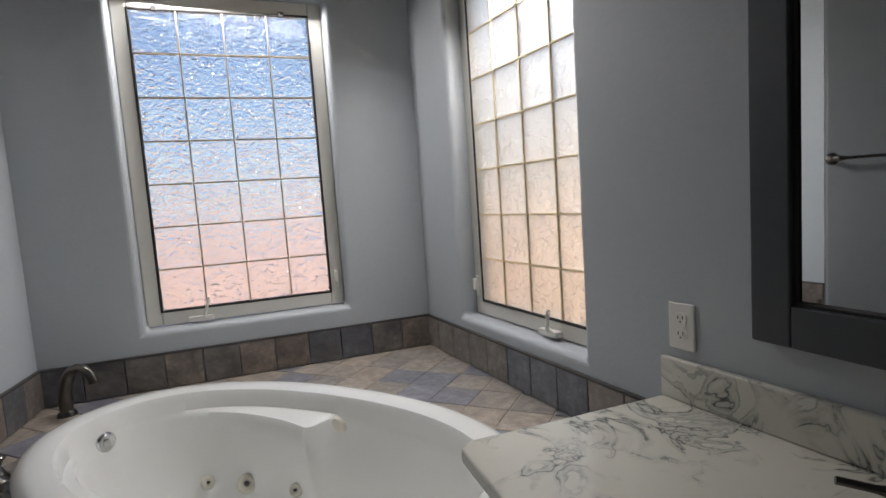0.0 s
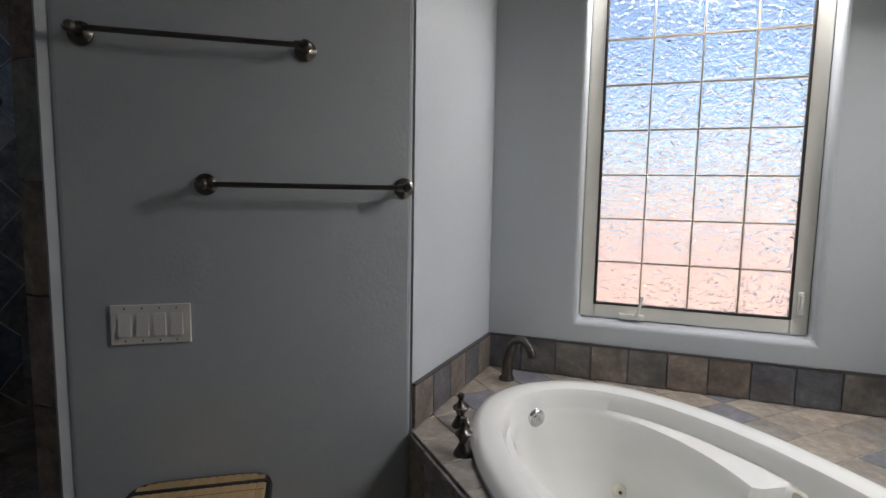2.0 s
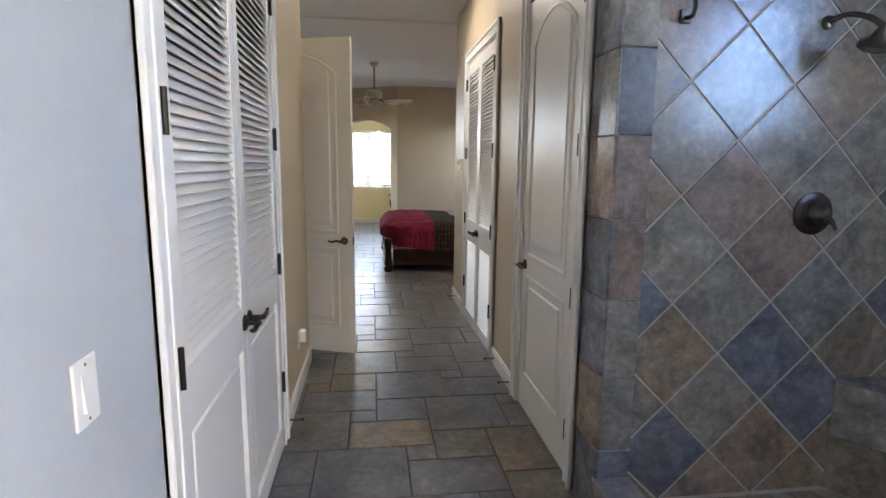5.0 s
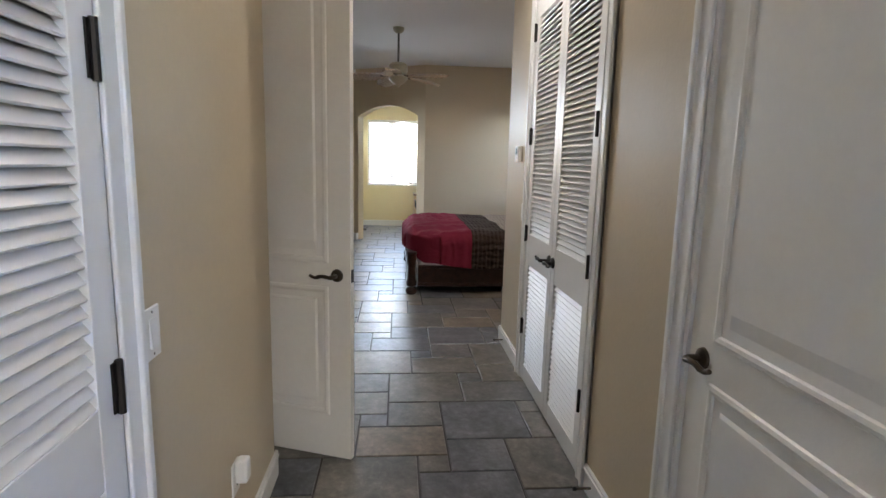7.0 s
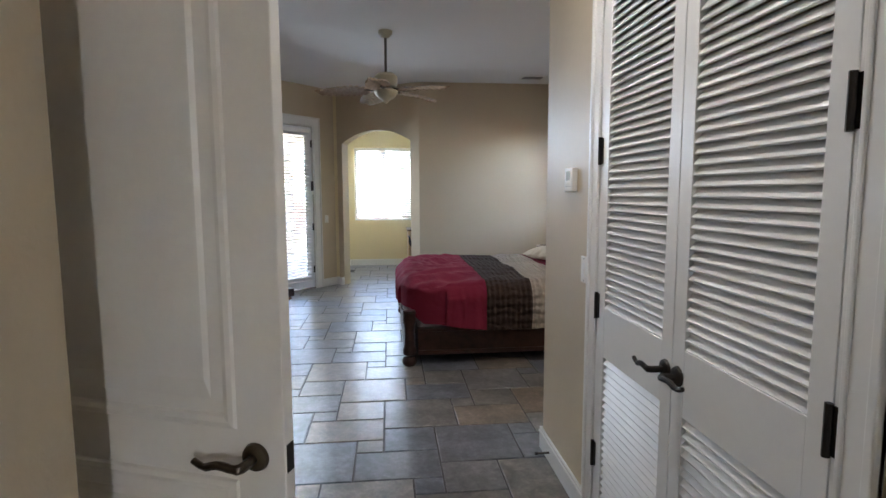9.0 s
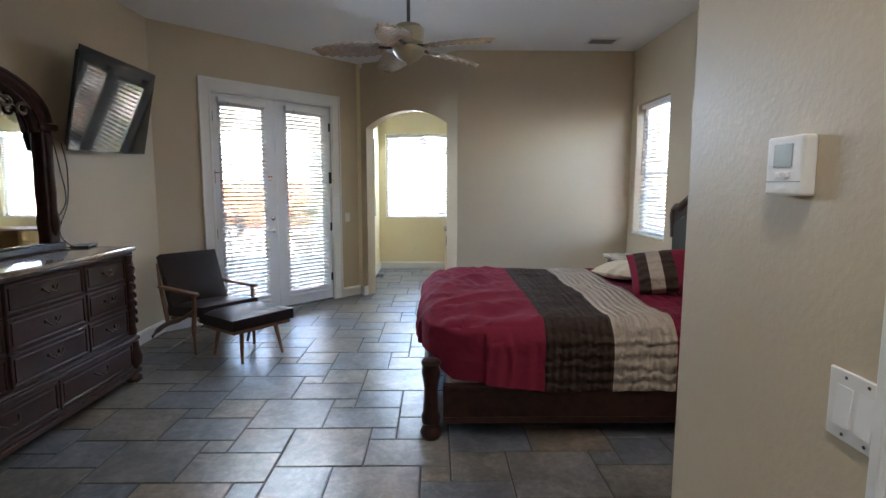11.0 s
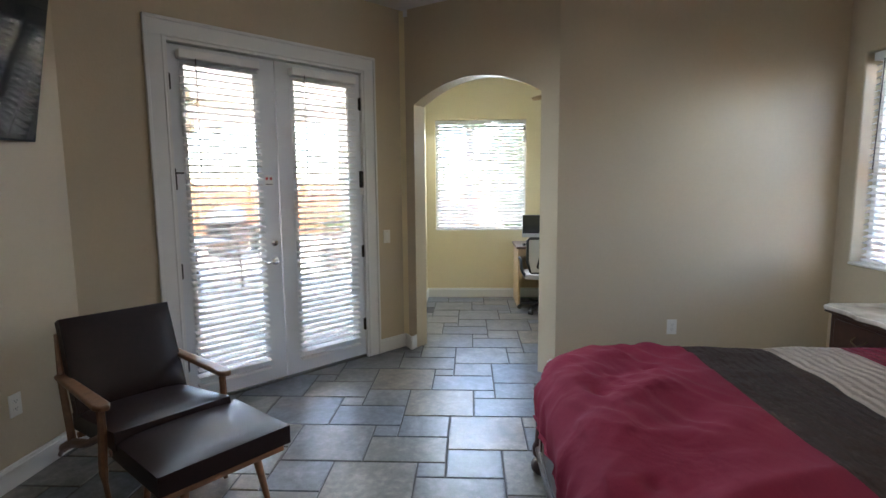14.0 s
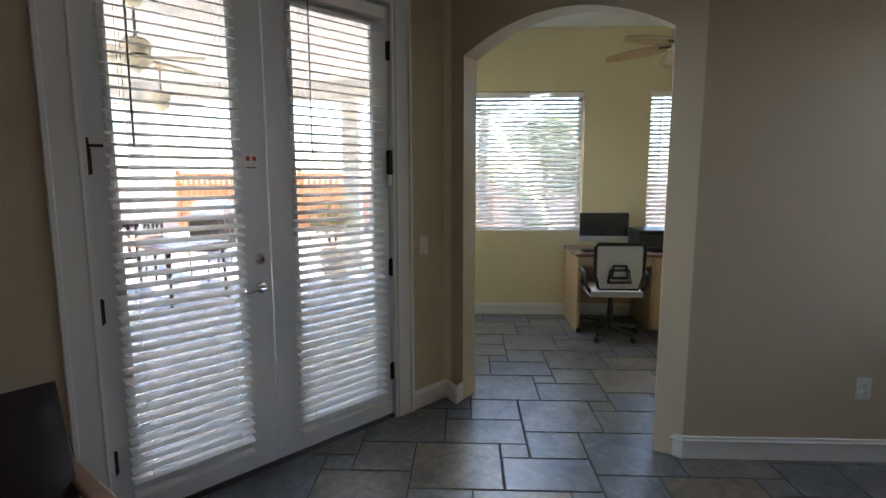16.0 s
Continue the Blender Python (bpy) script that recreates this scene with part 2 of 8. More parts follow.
def lathe(bm, prof, seg=20, m=None, close=True):
    """Turns (radius, height) pairs about z."""
    rings = [[bm.verts.new((r * math.cos(2 * math.pi * i / seg), r * math.sin(2 * math.pi * i / seg), z)) for i in range(seg)] for r, z in prof]
    for a, b in zip(rings, rings[1:]):
        for i in range(seg):
            bm.faces.new((a[i], a[(i + 1) % seg], b[(i + 1) % seg], b[i]))
    if close:
        bm.faces.new(rings[0]), bm.faces.new(rings[-1])
    if m is not None:
        bmesh.ops.transform(bm, matrix=m, verts=[v for r in rings for v in r])


def tube(bm, pts, r, seg=10):
    """A round bar along points; r is one radius or one for each point."""
    pts = [Vector(p) for p in pts]
    rs = r if isinstance(r, (list, tuple)) else [r] * len(pts)
    rings = []
    side = None
    for i, p in enumerate(pts):
        d = (pts[min(i + 1, len(pts) - 1)] - pts[max(i - 1, 0)]).normalized()
        if side is None:
            side = d.orthogonal().normalized()
        side = (side - d * side.dot(d)).normalized()
        up = d.cross(side)
        rings.append([bm.verts.new(p + (side * math.cos(2 * math.pi * k / seg) + up * math.sin(2 * math.pi * k / seg)) * rs[i]) for k in range(seg)])
    for a, b in zip(rings, rings[1:]):
        for k in range(seg):
            bm.faces.new((a[k], a[(k + 1) % seg], b[(k + 1) % seg], b[k]))
    bm.faces.new(rings[0]), bm.faces.new(rings[-1])


def bend(pts, n=6):
    """A smooth line through points."""
    pts = [Vector(p) for p in pts]
    out = []
    for i in range(len(pts) - 1):
        p0, p1, p2, p3 = pts[max(i - 1, 0)], pts[i], pts[i + 1], pts[min(i + 2, len(pts) - 1)]
        for k in range(n):
            t = k / n
            out.append(0.5 * (2 * p1 + (p2 - p0) * t + (2 * p0 - 5 * p1 + 4 * p2 - p3) * t * t + (3 * p1 - p0 - 3 * p2 + p3) * t ** 3))
    return out + [pts[-1]]


def run(p0, p1):
    """The pose whose x runs from p0 to p1 on plan and whose y points to the right-hand side, out of the room."""
    d = Vector((p1[0] - p0[0], p1[1] - p0[1], 0))
    d.normalize()
    m = Matrix(((d.x, -d.y, 0, p0[0]), (d.y, d.x, 0, p0[1]), (0, 0, 1, 0), (0, 0, 0, 1)))
    return m, math.hypot(p1[0] - p0[0], p1[1] - p0[1])


CEIL = 3.06


def wall(name, p0, p1, material, openings=(), th=0.14, z1=CEIL + 0.05, a=0.0, b=0.0, bevel=0.0, label="", z0=-0.06):
    """A wall whose room side runs from p0 to p1 with the room on its left; it is thick to the right. openings: (s0, s1, z0, z1)."""
    m, length = run(p0, p1)
    ss = sorted({-a, length + b, *[o[0] for o in openings], *[o[1] for o in openings]})
    zs = sorted({z0, z1, *[o[2] for o in openings], *[o[3] for o in openings]})
    zs = [z for z in zs if z0 <= z <= z1]
    solid = {}
    for i in range(len(ss) - 1):
        for k in range(len(zs) - 1):
            sc, zc = (ss[i] + ss[i + 1]) / 2, (zs[k] + zs[k + 1]) / 2
            solid[i, k] = not any(o[0] < sc < o[1] and o[2] < zc < o[3] for o in openings)
    bm = bmesh.new()
    made = {}

    def vert(s, y, z):
        key = (round(s, 5), round(y, 5), round(z, 5))
        if key not in made:
            made[key] = bm.verts.new((s, y, z))
        return made[key]
    for (i, k), full in solid.items():
        if not full:
            continue
        sa, sb, za, zb = ss[i], ss[i + 1], zs[k], zs[k + 1]
        bm.faces.new([vert(s, 0, z) for s, z in ((sa, za), (sb, za), (sb, zb), (sa, zb))])
        bm.faces.new([vert(s, -th, z) for s, z in ((sa, za), (sa, zb), (sb, zb), (sb, za))])
        for nb, edge in (((i - 1, k), ((sa, za), (sa, zb))), ((i + 1, k), ((sb, za), (sb, zb))), ((i, k - 1), ((sa, za), (sb, za))), ((i, k + 1), ((sa, zb), (sb, zb)))):
            if not solid.get(nb, False):
                (s1, q1), (s2, q2) = edge
                bm.faces.new((vert(s1, 0, q1), vert(s2, 0, q2), vert(s2, -th, q2), vert(s1, -th, q1)))
    bmesh.ops.dissolve_limit(bm, angle_limit=radians(1), verts=bm.verts, edges=bm.edges)
    ob = part(name, bm, material, bevel=bevel, seg=4)
    ob.matrix_basis = m
    return tagged(ob, label or "painted drywall wall with orange-peel texture", "wall", kind="structure")


# ---- plan of the place ----
V0, V1 = (1.80, -1.5), (1.385, 2.65)          # vanity wall
T0, T1 = (-0.35, 1.90), (-1.187, 1.332)         # wall with the towel bars
HALL_R, HALL_L = 1.31, -0.10
F0, F1 = (-12.88, -0.38), (-10.97, -2.11)     # wall with the garden doors
A0, A1 = (-12.12, 0.90), (-12.88, -0.38)      # wall with the arch

VL = math.hypot(V1[0] - V0[0], V1[1] - V0[1])


def on_v(y):
    return (y - V0[1]) / (V1[1] - V0[1]) * VL


wall("wall_vanity", V0, V1, M_GREY, [(on_v(1.48), on_v(2.287), 0.918, 2.386)], th=0.16, a=0.2, b=0.14, bevel=0.022)
wall("wall_tub", V1, (-0.29, 2.65), M_GREY, [(1.385 - 0.979, 1.385 - 0.103, 0.962, 2.403)], th=0.16, a=0.14, b=0.14, bevel=0.022)
wall("wall_nook", (-0.29, 2.65), T0, M_GREY, th=0.10, a=0.1)
wall("wall_towel", T0, T1, M_GREY, th=0.12, a=0.0, b=0.0, bevel=0.02)
wall("wall_bath_west", (-1.65, HALL_L - 0.12), (-1.65, -1.5), M_GREY, th=0.12, b=0.1)
wall("wall_bath_south", (-1.65, -1.5), V0, M_GREY, a=0.1, b=0.2)
wall("wall_bath_corner", (-2.40, HALL_L), (-1.65, HALL_L), M_GREY, th=0.12, a=0.05, bevel=0.02)
wall("wall_hall_left", (-5.20, HALL_L), (-2.40, HALL_L), M_TAN, [(5.20 - 3.93, 2.79, -0.06, 2.46)], th=0.12, bevel=0.02)
wall("wall_closet_side", (-4.2, HALL_L - 0.75), (-4.2, HALL_L - 0.12), M_TAN, th=0.1)
wall("wall_outer_north", (-3.1, 3.05), (-7.2, 3.05), M_TAN, th=0.1)
wall("wall_closet_back", (-4.2, HALL_L - 0.75), (-1.78, HALL_L - 0.75), M_TAN, th=0.1)
wall("wall_hall_right", (-3.42, HALL_R), (-7.10, HALL_R), M_TAN, [(0.03, 0.93, -0.06, 2.46), (5.13 - 3.42, 6.33 - 3.42, -0.06, 2.46)], th=0.12, bevel=0.02)
wall("wall_bed_east", (-7.10, HALL_R + 0.12), (-7.10, 2.98), M_TAN, b=0.1, th=0.12)
wall("wall_bed_head", (-7.25, 2.98), (-12.12, 2.98), M_TAN, [(11.09 - 7.25, 11.95 - 7.25, 0.92, 2.40)], th=0.18, a=0.1, b=0.14, bevel=0.015)
wall("wall_bed_side", (-12.12, 2.98), A0, M_TAN, th=0.14, a=0.1)
wall("wall_garden", F0, F1, M_TAN, [(2.575 - 2.135, 2.575 - 0.575, -0.06, 2.47)], th=0.16, a=0.0, b=0.12)
wall("wall_tv", F1, (-5.75, -2.11), M_TAN, a=0.1, b=0.1)
wall("wall_bed_return", (-5.75, -2.11), (-5.75, -1.05), M_TAN, th=0.12)
wall("wall_door_side", (-5.75, -1.05), (-5.20, -0.22), M_TAN, th=0.12, a=0.04)

# the wall with the arch: front outline with a round-headed hole, pushed through its thickness
m_arch, L_arch = run(A0, A1)
s_r = (Vector((-12.231, 0.797)) - Vector(A0)).dot((Vector(A1) - Vector(A0)).normalized())
s_l = s_r + 1.217
bm = bmesh.new()
grid = [(0.0, -0.06), (s_r, -0.06)]
for k in range(25):
    u = k / 24
    grid.append((s_r + (s_l - s_r) * u, 2.225 + 0.185 * (1 - (2 * u - 1) ** 2) if 0 < k < 24 else 2.225))
grid += [(s_l, -0.06), (L_arch, -0.06)]
low = {y: [bm.verts.new((s, y, z)) for s, z in grid] for y in (0.0, -0.16)}
top = {y: [bm.verts.new((s, y, CEIL + 0.05)) for s, z in grid] for y in (0.0, -0.16)}
for i in range(len(grid) - 1):
    if abs(grid[i][0] - grid[i + 1][0]) > 1e-6:
        for y in (0.0, -0.16):
            bm.faces.new((low[y][i], low[y][i + 1], top[y][i + 1], top[y][i]))
    bm.faces.new((low[0.0][i], low[0.0][i + 1], low[-0.16][i + 1], low[-0.16][i]))
bmesh.ops.remove_doubles(bm, verts=bm.verts, dist=1e-5)
arch = part("wall_arch", bm, M_TAN)
arch.matrix_basis = m_arch
tagged(arch, "tan painted wall with a round-headed arched opening", "wall", kind="structure")

# study beyond the arch
wall("wall_study_left", (-15.1, -0.35), (-12.86, -0.35), M_CREAM, [(15.1 - 14.55, 15.1 - 13.4, 0.95, 2.28)], th=0.14, z1=3.04)
wall("wall_study_back", (-15.1, 3.3), (-15.1, -0.35), M_CREAM, [(3.3 - 0.97, 3.3 + 0.23, 0.91, 2.36), (3.3 - 2.85, 3.3 - 1.64, 0.91, 2.36)], th=0.16, a=0.1, b=0.14, z1=3.04)
wall("wall_study_right", (-12.26, 3.3), (-15.1, 3.3), M_CREAM, z1=3.04)
wall("wall_study_front", (-12.27, 0.8), (-12.27, 3.3), M_CREAM, th=0.01, z1=3.04)


def slab(name, pts, z0, z1, material, label, cat):
    bm = bmesh.new()
    prism(bm, pts, z0, z1)
    return tagged(part(name, bm, material), label, cat, kind="structure")


slab("ceiling", [(2.0, -1.7), (2.0, 3.2), (-7.3, 3.2), (-7.3, -1.7)], CEIL, CEIL + 0.12, M_CEIL, "white textured plaster ceiling over the bathroom and hall", "ceiling")
slab("ceiling_bedroom", [(-7.3, -2.4), (-7.3, 3.3), (-12.3, 3.3), (-13.1, -0.4), (-10.9, -2.4)], CEIL - 0.012, CEIL + 0.12, M_CEIL, "white textured plaster ceiling over the bedroom", "ceiling")
slab("ceiling_entry", [(-5.0, -2.4), (-5.0, -0.1), (-7.3, -0.1), (-7.3, -2.4)], CEIL + 0.005, CEIL + 0.12, M_CEIL, "white plaster ceiling", "ceiling")
slab("ceiling_study", [(-12.2, 3.5), (-15.3, 3.5), (-15.3, -0.5), (-13.0, -0.5), (-12.85, -0.35)], 2.99, 3.05, M_CEIL, "white plaster ceiling over the study", "ceiling")
# unseen slabs, added so that their eaves keep the sun off the windows
slab("roof_east", [(2.35, -2.0), (2.0, 3.3), (-3.4, 3.3), (-3.4, -2.0)], 3.19, 3.28, M_CEIL, "unseen flat roof slab added over the bathroom, eaves shade its windows", "roof")
slab("roof_study", [(-11.9, 3.6), (-16.2, 3.6), (-16.2, -0.55), (-12.85, -0.55)], 3.13, 3.22, M_CEIL, "unseen flat roof slab added over the study, eaves shade its windows", "roof")
floor = slab("floor", [(2.0, -1.7), (2.0, 3.4), (-15.2, 3.4), (-15.2, -0.5), (-13.0, -0.5), (-10.9, -2.3), (-5.0, -2.3), (-5.0, -1.7)], -0.12, -0.006, M_GROUT, "slate-look floor tiles of several sizes with dark grout", "floor")
# ---- trim, doors and windows ----
def casing(name, m, s0, s1, z1, w=0.085, material=None, right=True):
    """A stepped door casing round an opening on a wall's room side (local y points into the room)."""
    bm = bmesh.new()
    e = 0.012
    for a, b, d in ((0.0, w, 0.016), (w - 0.022, w, 0.027), (0.0, 0.014, 0.021)):
        box(bm, s0 - b, 0, 0, s0 - a, d, z1 + b)
        if right:
            box(bm, s1 + a, 0, 0, s1 + b, d, z1 + b)
        box(bm, s0 - b + e, 0, z1 + a, s1 + (b if right else a), d + 0.001, z1 + b + 0.001)
    ob = part(name, bm, material or M_WHITE, bevel=0.004)
    ob.matrix_basis = m
    return tagged(ob, "white painted moulded door casing", "trim", kind="structure")


def jamb(name, m, s0, s1, z1, depth):
    bm = boxes((s0, -depth, 0, s0 + 0.018, 0.010, z1), (s1 - 0.018, -depth, 0, s1, 0.010, z1), (s0 + 0.018, -depth, z1 - 0.018, s1 - 0.018, 0.010, z1))
    ob = part(name, bm, M_WHITE)
    ob.matrix_basis = m
    return tagged(ob, "white painted door frame lining", "trim", kind="structure")


def baseboard(name, p0, p1, a=0.0, b=0.0):
    m, length = run(p0, p1)
    bm = boxes((-a, 0, 0, length + b, 0.014, 0.125), (-a, 0, 0.095, length + b, 0.019, 0.108))
    ob = part(name, bm, M_WHITE, bevel=0.004)
    ob.matrix_basis = m
    return tagged(ob, "white painted moulded baseboard along the wall", "baseboard", kind="structure")


def ring(bm, pts, r=0.011, seg=6, flat=0.7):
    """A closed moulding along an outline in the xz plane."""
    n = len(pts)
    rings = []
    for i in range(n):
        p, q, o = Vector(pts[i]), Vector(pts[(i + 1) % n]), Vector(pts[i - 1])
        d1, d2 = (p - o).normalized(), (q - p).normalized()
        d = (d1 + d2).normalized()
        side = Vector((-d.y, d.x))
        k = 1 / max(0.5, side.dot(Vector((-d1.y, d1.x))))
        rings.append([bm.verts.new((p.x + side.x * r * k * math.cos(2 * math.pi * j / seg), r * flat * math.sin(2 * math.pi * j / seg), p.y + side.y * r * k * math.cos(2 * math.pi * j / seg))) for j in range(seg)])
    for i in range(n):
        a, b = rings[i], rings[(i + 1) % n]
        for j in range(seg):
            bm.faces.new((a[j], a[(j + 1) % seg], b[(j + 1) % seg], b[j]))


def arched(x0, x1, z0, z1, rise):
    pts = [(x0, z0), (x1, z0)]
    for k in range(13):
        u = k / 12
        pts.append((x1 + (x0 - x1) * u, z1 + rise * (1 - (2 * u - 1) ** 2)))
    return pts


M_LEVER = mat("dark_bronze_lever", (0.10, 0.082, 0.062), 0.3, metal=1.0, vary=0.2)


def lever(parent, x, z, y=0.0, way=-1, material=None):
    """A lever handle on a round rose; the lever droops to one side."""
    material = material or M_LEVER
    bm = bmesh.new()
    lathe(bm, [(0.0, 0.014), (0.018, 0.013), (0.028, 0.008), (0.031, 0.0)], 20, Matrix.Translation((x, y, z)) @ Matrix.Rotation(radians(-90), 4, 'X'))
    hd = part("handle", bm, material, parent, "dark bronze lever handle", smooth=True)
    bm = bmesh.new()
    tube(bm, bend([(x, y, z), (x, y + 0.045, z), (x + way * 0.012, y + 0.056, z), (x + way * 0.05, y + 0.056, z + 0.004), (x + way * 0.085, y + 0.052, z - 0.006), (x + way * 0.112, y + 0.05, z + 0.004)], 4),
         [0.011] * 8 + [0.009] * 8 + [0.007] * 5, 8)
    part("lever", bm, material, hd, smooth=True)
    return hd


def hinge(parent, x, y, z, h=0.09):
    bm = boxes((x - 0.016, y, z - h / 2, x + 0.016, y + 0.004, z + h / 2))
    tube(bm, [(x, y + 0.008, z - h / 2 - 0.004), (x, y + 0.008, z + h / 2 + 0.004)], 0.008, 8)
    part("hinge", bm, M_BRONZE, parent, "dark bronze butt hinge")


def panel_door(m, w, h, label, lever_x, way, hinge_x, hinges=(0.25, 0.9, 1.6, 2.25), lever_y=0.0, back=False, thick=0.036):
    """A moulded two-panel door with an arched upper panel. Local x runs across the leaf, y faces the room."""
    d = thing("panel_door", m, label, "door")
    part("leaf", boxes((0, -thick, 0.008, w, 0, h)), M_DOOR, d, bevel=0.003)
    s = 0.125
    for nm, outl in (("upper_panel", arched(s, w - s, 0.985, h - 0.26, 0.13)), ("lower_panel", [(s, 0.24), (w - s, 0.24), (w - s, 0.845), (s, 0.845)])):
        bm = bmesh.new()
        ring(bm, outl, 0.015, 8, 0.6)
        mid = Vector((sum(p[0] for p in outl) / len(outl), sum(p[1] for p in outl) / len(outl)))
        inner = [mid + (Vector(p) - mid) * Vector((1 - 0.09 / (w - 2 * s), 1))[0] * 1.0 for p in outl]
        inner = [(min(max(p[0], s + 0.045), w - s - 0.045), min(max(mid.y + (p[1] - mid.y) * (1 - 0.045 / max(0.3, abs(outl[0][1] - mid.y))), outl[0][1] + 0.04), 9)) for p in outl]
        lo, hi = [bm.verts.new((p[0], 0.0, p[1])) for p in inner], []
        for p in inner:
            q = mid + (Vector(p) - mid) * 0.96
            hi.append(bm.verts.new((q.x, 0.007, q.y)))
        n = len(lo)
        for i in range(n):
            bm.faces.new((lo[i], lo[(i + 1) % n], hi[(i + 1) % n], hi[i]))
        bm.faces.new(hi)
        part(nm, bm, M_DOOR, d)
    if lever_x is not None:
        lever(d, lever_x, 0.915, lever_y, way)
    for z in hinges:
        hinge(d, hinge_x, 0.0, z)
    return d


HR = Matrix(((-1, 0, 0, 0), (0, -1, 0, HALL_R), (0, 0, 1, 0), (0, 0, 0, 1)))    # on the hall's right wall: x = -X, y out of the wall
HLm = Matrix(((1, 0, 0, 0), (0, 1, 0, HALL_L), (0, 0, 1, 0), (0, 0, 0, 1)))    # on the hall's left wall

# toilet room door beside the shower
casing("casing_toilet_door", HR, 3.45, 4.35, 2.46, right=True)
jamb("door_frame_toilet", HR, 3.45, 4.35, 2.46, 0.12)
panel_door(HR @ Matrix.Translation((3.47, -0.001, 0)), 0.86, 2.43, "off-white two-panel door, shut, with bronze hinges", 0.79, -1, 0.006)


def louvre_leaf(parent, x0, x1, h, y, louvres, panels, pitch=0.029):
    """One leaf of a closet door: stiles, rails, slats or raised panels."""
    st = 0.062
    rows = [(x0, y - 0.034, 0.012, x0 + st, y, h), (x1 - st, y - 0.034, 0.012, x1, y, h)]
    zs = sorted([v for a in (*louvres, *panels) for v in a])
    edges = [0.012, *zs, h]
    for a, b in zip(edges[::2], edges[1::2]):
        rows.append((x0 + st, y - 0.034, a, x1 - st, y - 0.001, b))
    leaf = part("leaf", boxes(*rows), M_WHITE, parent, bevel=0.002)
    w = x1 - x0 - 2 * st
    key = "slat_%.3f" % w
    if key not in bpy.data.meshes:
        bm = bmesh.new()
        prism(bm, [(-0.018, -0.0035), (0.018, -0.0035), (0.020, 0.0), (0.018, 0.0035), (-0.018, 0.0035), (-0.020, 0.0)], 0, w, 'x', Matrix.Rotation(radians(-52), 4, 'X'))
        me = bpy.data.meshes.new(key)
        bmesh.ops.recalc_face_normals(bm, faces=bm.faces)
        bm.to_mesh(me), bm.free()
        me.materials.append(M_WHITE)
    for a, b in louvres:
        n = int((b - a) / pitch)
        for k in range(n):
            sl = new("slat", bpy.data.meshes[key])
            sl.parent = leaf
            sl.location = (x0 + st, y - 0.017, a + (k + 0.5) * (b - a) / n)
    for a, b in panels:
        bm = boxes((x0 + st, y - 0.026, a, x1 - st, y - 0.016, b), (x0 + st + 0.035, y - 0.018, a + 0.04, x1 - st - 0.035, y - 0.007, b - 0.04))
        part("raised_panel", bm, M_WHITE, leaf, bevel=0.006)
    return leaf


def closet(m, s0, s1, label, louvres, panels, knob_z=0.915):
    c = thing("louvered_closet_door", m, label, "closet door")
    mid = (s0 + s1) / 2
    for a, b, hx in ((s0 + 0.02, mid - 0.002, s0 + 0.02), (mid + 0.002, s1 - 0.02, s1 - 0.02)):
        leaf = louvre_leaf(c, a, b, 2.43, 0.012, louvres, panels)
        for z in (0.37, 1.0, 1.62, 2.25):
            hinge(leaf, hx, 0.012, z, 0.1)
    for x, way in ((mid - 0.035, -1), (mid + 0.035, 1)):
        lever(c, x, knob_z, 0.012, way, M_BRONZE)
    return c


casing("casing_closet_right", HR, 5.13, 6.33, 2.46)
jamb("closet_frame_right", HR, 5.13, 6.33, 2.46, 0.12)
closet(HR, 5.13, 6.33, "white double closet doors with louvered slats above and below", [(0.12, 0.80), (1.0, 2.33)], [])
casing("casing_closet_left", HLm, -3.93, -2.47, 2.46)
jamb("closet_frame_left", HLm, -3.93, -2.47, 2.46, 0.12)
closet(HLm, -3.93, -2.47, "white double closet doors, louvered above raised lower panels", [(0.98, 2.33)], [(0.13, 0.82)])

# the open bedroom door
free, hing = Vector((-5.307, 0.236)), Vector((-5.307, 0.236)) - Vector((0.345, 0.938)) * 0.84
md, _ = run(hing, free)
md = Matrix.Translation((hing.x, hing.y, 0)) @ Matrix.Rotation(math.atan2(free.y - hing.y, free.x - hing.x), 4, 'Z') @ Matrix.Rotation(math.pi, 4, 'Z') @ Matrix.Translation((-0.84, 0, 0))
od = panel_door(md, 0.84, 2.43, "off-white two-panel bedroom door standing open", 0.068, 1, 0.836)
bm = boxes((-0.002, -0.030, 0.885, 0.002, -0.006, 0.945))
part("latch_plate", bm, M_BRONZE, od)

baseboard("baseboard_1", (-5.2, HALL_L), (-4.02, HALL_L), a=0.012)
baseboard("baseboard_2", (-4.44, HALL_R), (-5.04, HALL_R))
baseboard("baseboard_3", (-6.42, HALL_R), (-7.10, HALL_R), b=0.012)
baseboard("baseboard_4", (-7.10, HALL_R), (-7.10, 2.98))
baseboard("baseboard_5", (-7.25, 2.98), (-12.12, 2.98))
baseboard("baseboard_6", (-12.12, 2.98), A0)
baseboard("baseboard_7", A0, (-12.231, 0.797), a=0.01)
baseboard("baseboard_8", (-12.748, -0.305), A1)
fl = math.hypot(F1[0] - F0[0], F1[1] - F0[1])
fd = (Vector(F1) - Vector(F0)).normalized()
at_f = lambda s: tuple(Vector(F0) + fd * s)
baseboard("baseboard_9", F0, at_f(2.575 - 2.26))
baseboard("baseboard_10", at_f(2.575 - 0.454), F1)
baseboard("baseboard_11", F1, (-5.75, -2.11))
baseboard("baseboard_12", (-15.1, 3.3), (-15.1, -0.35))
baseboard("baseboard_13", (-15.1, -0.35), (-12.86, -0.35))
baseboard("baseboard_14", (-2.38, HALL_L), (-1.65, HALL_L))
baseboard("baseboard_15", (-12.748, -0.305), (-12.88, -0.24))
